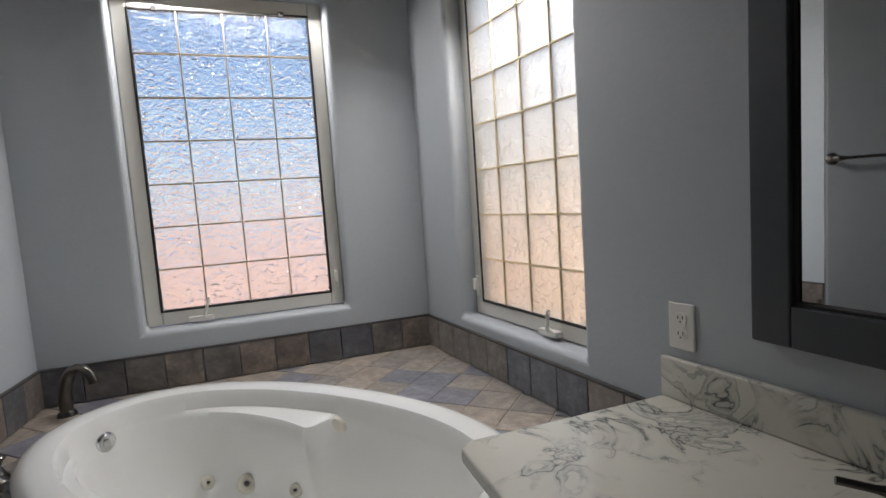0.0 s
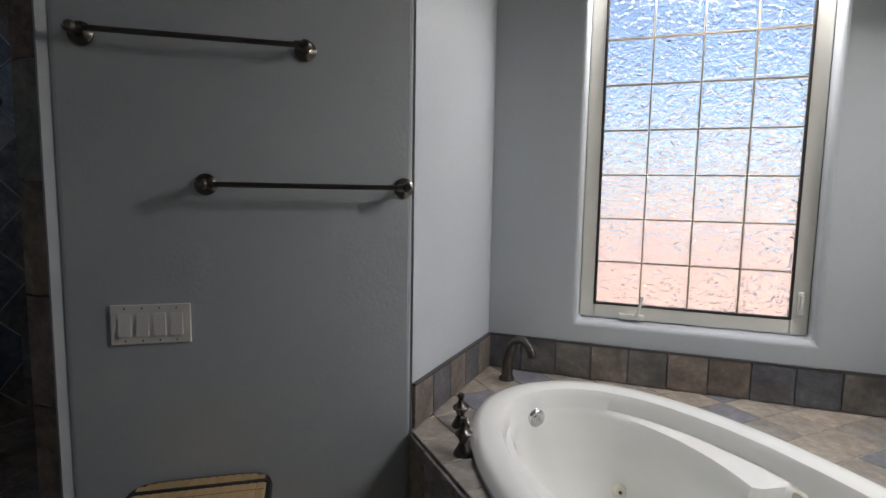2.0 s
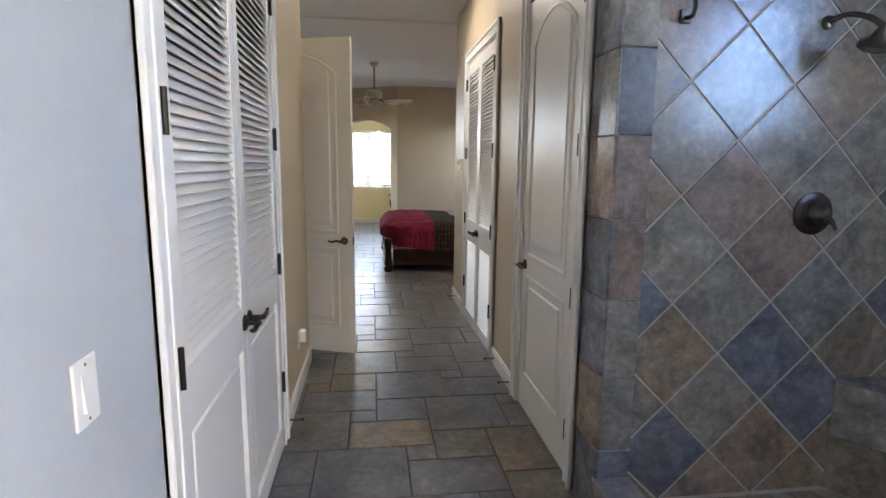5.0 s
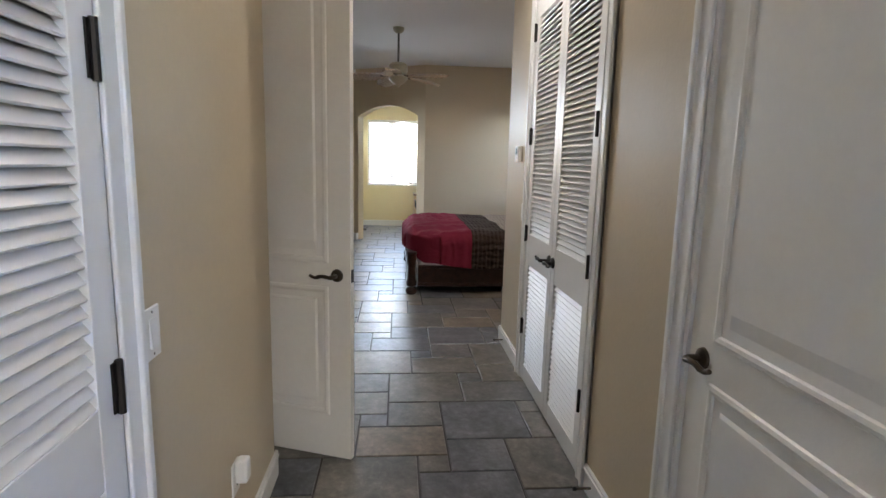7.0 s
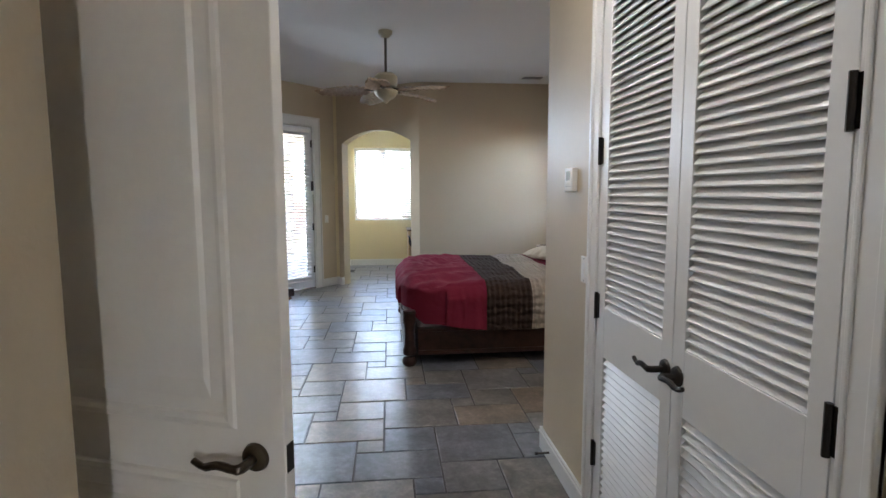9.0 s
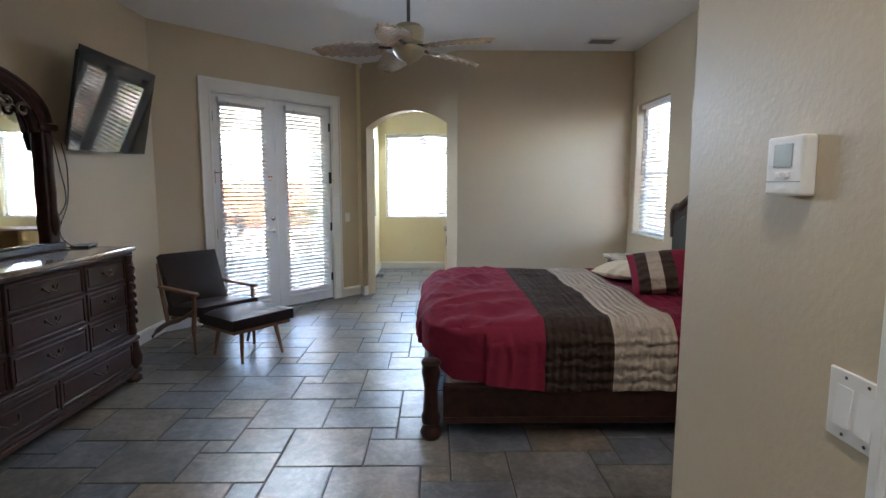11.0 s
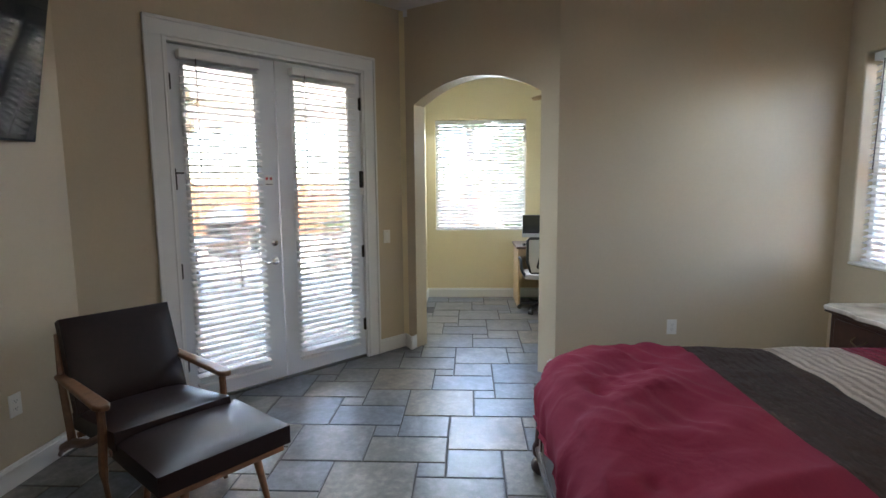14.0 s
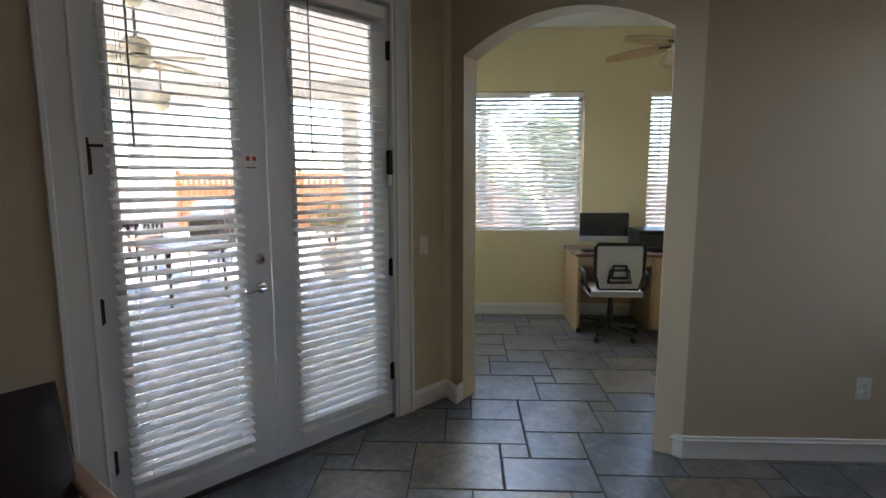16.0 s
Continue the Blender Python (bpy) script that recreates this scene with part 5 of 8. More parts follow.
# corner bench
bn = tagged(thing("shower_bench", Matrix(), "tiled corner bench in the shower", "bench"), kind="structure")
tri = [(SX, 2.40), (-2.30, SY), (SX, SY)]
bm = bmesh.new()
prism(bm, [(SX + 0.001, 2.42), (-2.33, SY - 0.001), (SX + 0.001, SY - 0.001)], SF, 0.585)
part("core", bm, M_GROUT_L, bn)
pieces("bench_tile", bn, [clip([(a, b), (a + 0.3, b), (a + 0.3, b + 0.3), (a, b + 0.3)], ccw(tri)) for a in (SX, SX + 0.302, SX + 0.604) for b in (2.38, 2.682)], 0.587, 0.602, M_SHOWER)
mbn, lb = run((SX, 2.40), (-2.30, SY))
mbf = run((SX, 2.40), (-2.30, SY))[0] @ Matrix(((1, 0, 0, 0), (0, 0, -1, 0.008), (0, 1, 0, 0), (0, 0, 0, 1)))
for a in range(4):
    for z0, z1 in ((SF, 0.33), (0.334, 0.584)):
        b2 = min(0.3 * (a + 1), lb)
        pieces("bench_tile", bn, [[(0.3 * a + 0.002, z0), (b2 - 0.002, z0), (b2 - 0.002, z1), (0.3 * a + 0.002, z1)]], 0.0, 0.012, M_SHOWER, mbf)


# fittings on the shower's back wall (local: x = Y, z = Z, y out of the wall)
MB = Matrix(((0, 1, 0, SX), (1, 0, 0, 0), (0, 0, 1, 0), (0, 0, 0, 1)))
M_ORB = mat("oil_rubbed_bronze", (0.11, 0.095, 0.08), 0.35, metal=1.0, vary=0.2)
sh = thing("wall_shower", MB @ Matrix.Translation((2.16, 0, 2.07)), "bronze shower head on a bent arm", "shower head")
bm = bmesh.new()
lathe(bm, [(0.028, 0.0), (0.027, 0.008), (0.014, 0.014)], 18, Matrix.Rotation(radians(-90), 4, 'X'))
part("flange", bm, M_NICKEL, sh, smooth=True)
bm = bmesh.new()
tube(bm, bend([(0, 0, 0), (0.01, 0.08, 0.012), (0.03, 0.16, -0.02), (0.045, 0.20, -0.06)], 4), 0.0105, 10)
part("arm", bm, M_NICKEL, sh, smooth=True)
bm = bmesh.new()
lathe(bm, [(0.012, 0.0), (0.02, 0.02), (0.034, 0.045), (0.058, 0.06), (0.062, 0.075), (0.056, 0.082), (0.0, 0.082)], 24, Matrix.Translation((0.045, 0.20, -0.055)) @ Matrix.Rotation(radians(150), 4, 'X') @ Matrix.Rotation(radians(12), 4, 'Y'))
hd = part("head", bm, M_ORB, sh, smooth=True)
bm = bmesh.new()
lathe(bm, [(0.0, 0.0845), (0.045, 0.0845), (0.047, 0.082)], 24, Matrix.Translation((0.045, 0.20, -0.055)) @ Matrix.Rotation(radians(150), 4, 'X') @ Matrix.Rotation(radians(12), 4, 'Y'))
part("spray_face", bm, M_NICKEL, hd, smooth=True)
vv = thing("shower_valve", MB @ Matrix.Translation((2.19, 0, 1.325)), "round bronze shower valve with a lever", "shower valve")
bm = bmesh.new()
lathe(bm, [(0.088, 0.0), (0.088, 0.006), (0.075, 0.014), (0.05, 0.012), (0.045, 0.02)], 32, Matrix.Rotation(radians(-90), 4, 'X'))
part("escutcheon", bm, M_ORB, vv, smooth=True)
bm = bmesh.new()
lathe(bm, [(0.042, 0.01), (0.036, 0.05), (0.02, 0.07), (0.0, 0.074)], 24, Matrix.Rotation(radians(-90), 4, 'X'))
tube(bm, bend([(0, 0.055, 0), (0.03, 0.07, -0.03), (0.045, 0.075, -0.06)], 4), [0.012] * 5 + [0.008] * 4, 8)
part("lever", bm, M_NICKEL, vv, smooth=True)
hk = thing("robe_hook", MB @ Matrix.Translation((1.56, 0, 2.065)), "small nickel robe hook on the shower tiles", "hook")
bm = bmesh.new()
box(bm, -0.022, 0, -0.025, 0.022, 0.012, 0.025)
part("backplate", bm, M_NICKEL, hk, bevel=0.004)
bm = bmesh.new()
tube(bm, bend([(0, 0.01, -0.005), (0.0, 0.05, -0.01), (0.0, 0.066, 0.02), (0.0, 0.06, 0.045)], 4), 0.008, 8)
part("prong", bm, M_NICKEL, hk, smooth=True)

# things on the bench
BZ = 0.602
def bottle(x, y, prof, material, label, cap=None, cap_prof=None, pump=False):
    t = thing("bottle", Matrix.Translation((x, y, BZ)), label, "bottle", "bottles on the shower bench")
    bm = bmesh.new()
    lathe(bm, prof, 20)
    part("body", bm, material, t, smooth=True)
    if cap:
        bm = bmesh.new()
        lathe(bm, cap_prof, 16)
        c = part("cap", bm, cap, t, smooth=True)
        if pump:
            bm = bmesh.new()
            zt = cap_prof[-1][1]
            tube(bm, [(0, 0, zt), (0, 0, zt + 0.035)], 0.004, 6)
            tube(bm, bend([(0, 0, zt + 0.035), (-0.02, -0.01, zt + 0.037), (-0.045, -0.02, zt + 0.028)], 3), 0.006, 6)
            part("pump", bm, cap, c, smooth=True)
    return t


M_LOTION = mat("white_bottle_plastic", (0.74, 0.73, 0.70), 0.3)
M_CREAMB = mat("cream_bottle_plastic", (0.70, 0.63, 0.45), 0.35)
M_YEL = mat("yellow_label", (0.75, 0.52, 0.08), 0.5)
bottle(-2.98, 2.80, [(0.0, 0.0), (0.034, 0.0), (0.036, 0.01), (0.036, 0.16), (0.028, 0.185), (0.013, 0.195), (0.013, 0.205)], M_LOTION, "white lotion pump bottle on the tiled bench", M_LOTION, [(0.0, 0.205), (0.014, 0.205), (0.014, 0.225), (0.006, 0.23)], True)
bottle(-2.90, 2.87, [(0.0, 0.0), (0.03, 0.0), (0.032, 0.02), (0.028, 0.165), (0.02, 0.178)], M_CREAMB, "cream shampoo bottle with dark printed label", M_CREAMB, [(0.0, 0.178), (0.02, 0.178), (0.02, 0.185)])
y3 = bottle(-2.62, 2.90, [(0.0, 0.0), (0.03, 0.0), (0.032, 0.01), (0.032, 0.085), (0.02, 0.10), (0.012, 0.105)], M_LOTION, "small white bottle with yellow label", M_LOTION, [(0.0, 0.105), (0.014, 0.105), (0.013, 0.13), (0.0, 0.132)])
bm = bmesh.new()
lathe(bm, [(0.0325, 0.025), (0.0328, 0.03), (0.0328, 0.065), (0.0325, 0.07)], 20, close=False)
part("printed_band", bm, M_YEL, y3, "yellow printed band", smooth=True)
bm = boxes((-0.09, -0.045, 0, 0.09, 0.045, 0.062))
sp = part("sponge", bm, mat("orange_sponge", (0.75, 0.14, 0.02), 0.9, grain=120, vary=0.25, bump=0.8, bump_scale=150), bevel=0.015, seg=3)
sp.matrix_basis = Matrix.Translation((-2.97, 2.63, BZ)) @ Matrix.Rotation(0.5, 4, 'Z')
tagged(sp, "bright orange sponge lying on the tiled bench", "sponge")
bm = bmesh.new()
bmesh.ops.create_icosphere(bm, subdivisions=3, radius=1)
for v in bm.verts:
    v.co = Vector((v.co.x * 0.075, v.co.y * 0.05, max(0, v.co.z * 0.03 + 0.026))) * (1 + 0.06 * noise.noise(v.co * 3))
st = part("pumice_stone", bm, mat("grey_pumice", (0.10, 0.09, 0.085), 0.9, bump=0.8, bump_scale=150), smooth=True)
st.matrix_basis = Matrix.Translation((-2.80, 2.74, BZ))
tagged(st, "dark grey pumice stone on the tiled bench", "stone")

# shower chair
ch = thing("shower_chair", Matrix.Translation((-2.375, 2.50, SF)) @ Matrix.Rotation(radians(-92), 4, 'Z'), "white plastic shower chair with aluminium legs and grey armrests", "chair")
M_ALU = mat("aluminium_tube", (0.55, 0.55, 0.54), 0.35, metal=1.0, vary=0.06)
M_GREYPAD = mat("dark_green_grey_pad", (0.05, 0.06, 0.058), 0.6)
bm = bmesh.new()
prism(bm, [(-0.23, -0.17), (-0.1, -0.21), (0.1, -0.21), (0.23, -0.17), (0.245, 0.0), (0.22, 0.2), (-0.22, 0.2), (-0.245, 0.0)], 0.405, 0.44)
part("seat", bm, M_PLASTIC, ch, bevel=0.014, seg=3)
bm = bmesh.new()
pb = [(-0.20, 0.62), (0.20, 0.62), (0.22, 0.70), (0.18, 0.80), (-0.18, 0.80), (-0.22, 0.70)]
prism(bm, pb, 0.20, 0.23, 'y')
part("backrest", bm, M_PLASTIC, ch, bevel=0.012, seg=3)
for sx in (-1, 1):
    for sy in (-1, 1):
        bm = bmesh.new()
        tube(bm, [(sx * 0.17, sy * 0.14, 0.405), (sx * 0.235, sy * 0.205, 0.03)], 0.013, 10)
        lg = part("leg", bm, M_ALU, ch, smooth=True)
        bm = bmesh.new()
        lathe(bm, [(0.026, 0.0), (0.026, 0.012), (0.018, 0.05), (0.014, 0.055)], 14, Matrix.Translation((sx * 0.24, sy * 0.21, 0.0)))
        part("rubber_foot", bm, M_GREYPAD, lg, smooth=True)
    bm = bmesh.new()
    tube(bm, bend([(sx * 0.24, -0.14, 0.42), (sx * 0.265, -0.17, 0.58), (sx * 0.265, -0.10, 0.63), (sx * 0.265, 0.12, 0.63), (sx * 0.255, 0.2, 0.56), (sx * 0.22, 0.18, 0.42)], 5), 0.0125, 10)
    ar = part("arm_tube", bm, M_ALU, ch, smooth=True)
    bm = bmesh.new()
    tube(bm, bend([(sx * 0.262, -0.165, 0.56), (sx * 0.265, -0.15, 0.615), (sx * 0.265, -0.08, 0.633), (sx * 0.265, 0.12, 0.633), (sx * 0.26, 0.17, 0.60)], 4), 0.019, 10)
    part("arm_pad", bm, M_GREYPAD, ar, "dark foam arm pad", smooth=True)
    bm = bmesh.new()
    tube(bm, [(sx * 0.17, 0.19, 0.42), (sx * 0.16, 0.215, 0.64)], 0.012, 8)
    part("back_post", bm, M_ALU, ch, smooth=True)

# bath mat
bm = bmesh.new()
nx, ny = 60, 40
W, D, R = 0.80, 0.50, 0.06
gv = {}
for i in range(nx + 1):
    for k in range(ny + 1):
        x, y = -W / 2 + W * i / nx, -D / 2 + D * k / ny
        ex, ey = max(0, abs(x) - (W / 2 - R)), max(0, abs(y) - (D / 2 - R))
        r = math.hypot(ex, ey)
        if r > R:
            f = R / r
            x = math.copysign(W / 2 - R + ex * f, x)
            y = math.copysign(D / 2 - R + ey * f, y)
        edge = min(W / 2 - abs(x), D / 2 - abs(y), (R - min(r, R)) if ex and ey else 9)
        gv[i, k] = bm.verts.new((x, y, 0.001 + 0.02 * min(1, max(0, edge) / 0.02) ** 0.5 + 0.002 * noise.noise(Vector((x * 40, y * 40, 0)))))
for i in range(nx):
    for k in range(ny):
        bm.faces.new((gv[i, k], gv[i + 1, k], gv[i + 1, k + 1], gv[i, k + 1]))
mt = part("bath_mat", bm, mat("black_plush_mat", (0.006, 0.006, 0.007), 0.95, grain=200, vary=0.5, bump=1.0, bump_scale=260, sheen=0.05, spec=0.1), smooth=True)
mt.matrix_basis = Matrix.Translation((-2.70, 1.035, 0.003))
tagged(mt, "black plush bath mat on the floor outside the shower", "bath mat")

# ---- hall fittings ----
plate("light_switch", HLm, -2.09, 1.118, 0.075, 0.118, "white rocker switch on the grey wall", "light switch", rockers=1)
plate("light_switch", HLm, -4.085, 1.05, 0.075, 0.118, "white rocker switch on the tan wall", "light switch", rockers=1)
plate("light_switch", HR, 6.47, 1.12, 0.12, 0.118, "white two-gang rocker switch plate on the tan wall", "light switch", rockers=2)
ol = plate("wall_outlet", HLm, -4.62, 0.36, 0.075, 0.118, "white outlet with a plug-in night light", "outlet", outlet=True)
part("night_light", boxes((-0.028, 0.009, -0.01, 0.028, 0.05, 0.07)), M_PLASTIC, ol, bevel=0.01, seg=3)
th = thing("thermostat", HR @ Matrix.Translation((6.66, 0.001, 1.515)), "white wall thermostat with a small grey display", "thermostat")
part("body", boxes((-0.052, 0, -0.055, 0.052, 0.028, 0.055)), M_PLASTIC, th, bevel=0.006, seg=3)
part("display", boxes((-0.025, 0.0281, -0.002, 0.028, 0.0295, 0.04)), mat("lcd_grey_green", (0.22, 0.26, 0.24), 0.25), th, "grey liquid crystal display")
for kx in (-0.02, 0.004):
    part("button", boxes((kx, 0.028, -0.022, kx + 0.014, 0.031, -0.012)), M_PLASTIC, th, bevel=0.002)
part("cover_seam", boxes((-0.05, 0.028, -0.030, 0.05, 0.0288, -0.028)), mat("shadow_line_grey", (0.35, 0.34, 0.32), 0.6), th)
bm = bmesh.new()
lathe(bm, [(0.006, 0.0), (0.009, 0.002), (0.0, 0.003)], 12, Matrix.Translation((0.0, 0.028, -0.042)) @ Matrix.Rotation(radians(-90), 4, 'X') @ Matrix.Diagonal((2.0, 1, 1, 1)))
part("slider", bm, M_PLASTIC, th)


def door_stop(m, x):
    t = thing("door_stop", m @ Matrix.Translation((x, 0.014, 0.06)), "brass spring door stop on the baseboard", "door stop", "door stops")
    bm = bmesh.new()
    tube(bm, [(0, 0, 0), (0, 0.065, 0.0)], 0.006, 8)
    part("spring", bm, M_ORB, t)
    bm = bmesh.new()
    tube(bm, [(0, 0.065, 0), (0, 0.08, 0)], 0.009, 8)
    part("tip", bm, M_BLACKPL, t)


door_stop(HR, 4.50)
door_stop(HR, 4.95)
door_stop(HR, 6.92)
door_stop(HLm, -4.10)

# recessed ceiling lamp in the hall
M_LAMP = mat("lamp_lens", (1, 0.95, 0.85), 0.5, emit=((1, 0.95, 0.88), 9.5))
for x, y in ((-5.85, 0.76),):
    dl = thing("recessed_downlight", Matrix.Translation((x, y, CEIL)), "lit recessed ceiling downlight with white trim", "ceiling light")
    bm = bmesh.new()
    lathe(bm, [(0.10, 0.0), (0.10, -0.006), (0.078, -0.012), (0.074, -0.002)], 28, close=False)
    part("trim_ring", bm, M_WHITE, dl, smooth=True)
    bm = bmesh.new()
    lathe(bm, [(0.0, -0.005), (0.074, -0.004), (0.074, -0.002)], 28)
    part("lens", bm, M_LAMP, dl)
# ---- bedroom ----
def cloth(name, color, rows=0.0, bump=0.9, rough=0.85, folds=0.0):
    """Woven cloth; rows adds gathered ruches across it, folds adds soft creases."""
    m = mat(name, color, rough, grain=150, vary=0.12, blotch=3, bump=0.15, bump_scale=400, sheen=0.0, spec=0.12)
    if rows or folds:
        nt = m.node_tree
        b = nt.nodes["Principled BSDF"]
        co = nt.nodes.new("ShaderNodeTexCoord")
        acc = None
        if folds:
            w = nt.nodes.new("ShaderNodeTexNoise")
            w.inputs["Scale"].default_value, w.inputs["Detail"].default_value, w.inputs["Distortion"].default_value = folds, 3, 0.8
            nt.links.new(co.outputs["Object"], w.inputs["Vector"])
            acc = w.outputs["Fac"]
        for axis, sc, dist in (('Y', 7.0, 0.9), ('Z', 4.5, 4.0)) if rows else ():
            w = nt.nodes.new("ShaderNodeTexWave")
            w.bands_direction = axis
            w.inputs["Scale"].default_value, w.inputs["Distortion"].default_value, w.inputs["Detail"].default_value, w.inputs["Detail Scale"].default_value = sc * rows, dist, 2, 3
            nt.links.new(co.outputs["Object"], w.inputs["Vector"])
            if acc is None:
                acc = w.outputs["Fac"]
            else:
                a = nt.nodes.new("ShaderNodeMath")
                a.operation = 'ADD'
                nt.links.new(acc, a.inputs[0]), nt.links.new(w.outputs["Fac"], a.inputs[1])
                acc = a.outputs[0]
        bp = nt.nodes.new("ShaderNodeBump")
        bp.inputs["Strength"].default_value, bp.inputs["Distance"].default_value = bump, 0.014 if rows else 0.06
        nt.links.new(acc, bp.inputs["Height"])
        nt.links.new(bp.outputs[0], b.inputs["Normal"])
    return m


M_BURG = cloth("burgundy_cotton", (0.18, 0.018, 0.038), folds=3.2, bump=0.5)
M_BURG_R = cloth("burgundy_ruched_cotton", (0.16, 0.013, 0.03), 1.0)
M_BROWN = cloth("brown_ruched_cotton", (0.045, 0.030, 0.024), 1.0, 1.0)
M_BEIGE = cloth("taupe_ruched_cotton", (0.36, 0.30, 0.25), 1.0, 1.0)
M_SHEET = cloth("white_sheet", (0.72, 0.71, 0.68))
M_LEATHER = mat("dark_brown_leather", (0.017, 0.008, 0.007), 0.4, grain=30, vary=0.3, bump=0.2, bump_scale=260, spec=0.28)
M_WALNUT = mat("walnut_wood", (0.15, 0.07, 0.035), 0.38, grain=22, vary=0.35, hue=(0.20, 0.10, 0.05), bump=0.06)
M_BLKLEATHER = mat("black_headboard_leather", (0.012, 0.014, 0.015), 0.35, vary=0.3, bump=0.15, bump_scale=240)
M_ANTIQUE = mat("antique_bronze_carving", (0.10, 0.075, 0.045), 0.4, metal=0.6, vary=0.4, bump=0.3)
M_STONE = mat("brown_marble_top", (0.13, 0.09, 0.065), 0.14, grain=9, vary=0.55, hue=(0.26, 0.20, 0.15), blotch=4, coat=0.3)
M_STONE_L = mat("pale_marble_top", (0.42, 0.36, 0.30), 0.15, grain=7, vary=0.4, hue=(0.55, 0.48, 0.40), blotch=3, coat=0.3)

BX0, BX1, BY0, BY1 = -10.66, -8.66, 0.58, 2.93
bed = thing("bed", Matrix.Translation((-9.66, 1.75, 0)), "king bed with dark carved wooden frame and leather headboard", "bed")
off = Matrix.Translation((9.66, -1.75, 0))


def bpart(name, bm, material, label="", **kw):
    bmesh.ops.transform(bm, matrix=off, verts=bm.verts)
    return part(name, bm, material, bed, label, **kw)


for x0, x1, nm in ((BX1 - 0.05, BX1, "side_rail"), (BX0, BX0 + 0.05, "side_rail")):
    bpart(nm, boxes((x0, BY0 + 0.1, 0.09, x1, BY1 - 0.05, 0.315)), M_DARKWOOD, bevel=0.006)
    bpart("lower_moulding", boxes((x0 - 0.006, BY0 + 0.1, 0.088, x1 + 0.012, BY1 - 0.05, 0.125)), M_DARKWOOD, bevel=0.006)
    bpart("upper_moulding", boxes((x0 - 0.004, BY0 + 0.1, 0.285, x1 + 0.008, BY1 - 0.05, 0.317)), M_DARKWOOD, bevel=0.006)
# low footboard with a rounded top rail and panel
bm = boxes((BX0 + 0.05, BY0, 0.10, BX1 - 0.05, BY0 + 0.05, 0.40))
bpart("footboard", bm, M_DARKWOOD, bevel=0.006)
bm = bmesh.new()
tube(bm, [(BX0 - 0.02, BY0 + 0.02, 0.425), (BX1 + 0.02, BY0 + 0.02, 0.425)], 0.032, 12)
tube(bm, [(BX0 + 0.05, BY0 - 0.002, 0.15), (BX1 - 0.05, BY0 - 0.002, 0.15)], 0.018, 10)
bpart("foot_rail", bm, M_DARKWOOD, smooth=True)
for k in range(3):
    a = BX0 + 0.16 + k * 0.58
    bm = bmesh.new()
    pts = [(a, 0.19), (a + 0.50, 0.19), (a + 0.50, 0.365), (a, 0.365)]
    ring(bm, pts, 0.012, 6)
    bmesh.ops.transform(bm, matrix=Matrix.Translation((0, BY0, 0)), verts=bm.verts)
    bpart("panel_moulding", bm, M_DARKWOOD, smooth=True)
for x in (BX0, BX1):
    bm = bmesh.new()
    lathe(bm, [(0.0, 0.0), (0.045, 0.0), (0.062, 0.02), (0.066, 0.045), (0.05, 0.075), (0.036, 0.085), (0.055, 0.10), (0.058, 0.14), (0.045, 0.17), (0.04, 0.30), (0.048, 0.36), (0.056, 0.40), (0.05, 0.44), (0.058, 0.455), (0.05, 0.475), (0.0, 0.48)], 22, Matrix.Translation((x, BY0 + 0.03, 0)))
    bpart("foot_post", bm, M_DARKWOOD, smooth=True)
# headboard: shaped outline with padded panels and carved crest
cx = -9.64
prof_h = [(0.0, 1.675), (0.12, 1.672), (0.22, 1.655), (0.34, 1.60), (0.46, 1.52), (0.55, 1.42), (0.63, 1.365), (0.72, 1.355), (0.80, 1.31), (0.87, 1.275), (0.95, 1.285), (1.0, 1.26), (1.02, 1.20), (1.0, 1.13), (0.985, 1.0)]
right = [(cx + x, z) for x, z in prof_h]
left = [(cx - x, z) for x, z in prof_h][::-1]
outl = left[:-1] + right + [(cx + 0.985, 0.06), (cx - 0.985, 0.06)]
bm = bmesh.new()
prism(bm, outl, BY1 - 0.06, BY1 + 0.02, 'y')
bmesh.ops.triangulate(bm, faces=[f for f in bm.faces if len(f.verts) > 4])
bpart("headboard", bm, M_DARKWOOD)
bm = bmesh.new()
tube(bm, [(x, BY1 - 0.05, z) for x, z in left[:-1] + right], 0.034, 10)
bpart("crown_moulding", bm, M_DARKWOOD, smooth=True)
inner = [(cx + 0.52 * math.cos(t), 0.95 + 0.52 * math.sin(t)) for t in [math.pi * k / 24 for k in range(25)]]
bm = bmesh.new()
tube(bm, [(inner[0][0], BY1 - 0.07, 0.6)] + [(x, BY1 - 0.07, z) for x, z in inner] + [(inner[-1][0], BY1 - 0.07, 0.6)], 0.03, 8)
bpart("inner_arch", bm, M_DARKWOOD, smooth=True)
pad = [(cx + 0.46 * math.cos(t), 0.95 + 0.46 * math.sin(t)) for t in [math.pi * k / 24 for k in range(25)]] + [(cx - 0.46, 0.6), (cx + 0.46, 0.6)]
bm = bmesh.new()
lo = [bm.verts.new((x, BY1 - 0.06, z)) for x, z in pad]
hi = [bm.verts.new((cx + (x - cx) * 0.88, BY1 - 0.115, 0.85 + (z - 0.85) * 0.88)) for x, z in pad]
for i in range(len(pad)):
    j = (i + 1) % len(pad)
    bm.faces.new((lo[i], lo[j], hi[j], hi[i]))
bm.faces.new(hi)
bpart("centre_pad", bm, M_BLKLEATHER, "black padded leather panel", smooth=True)
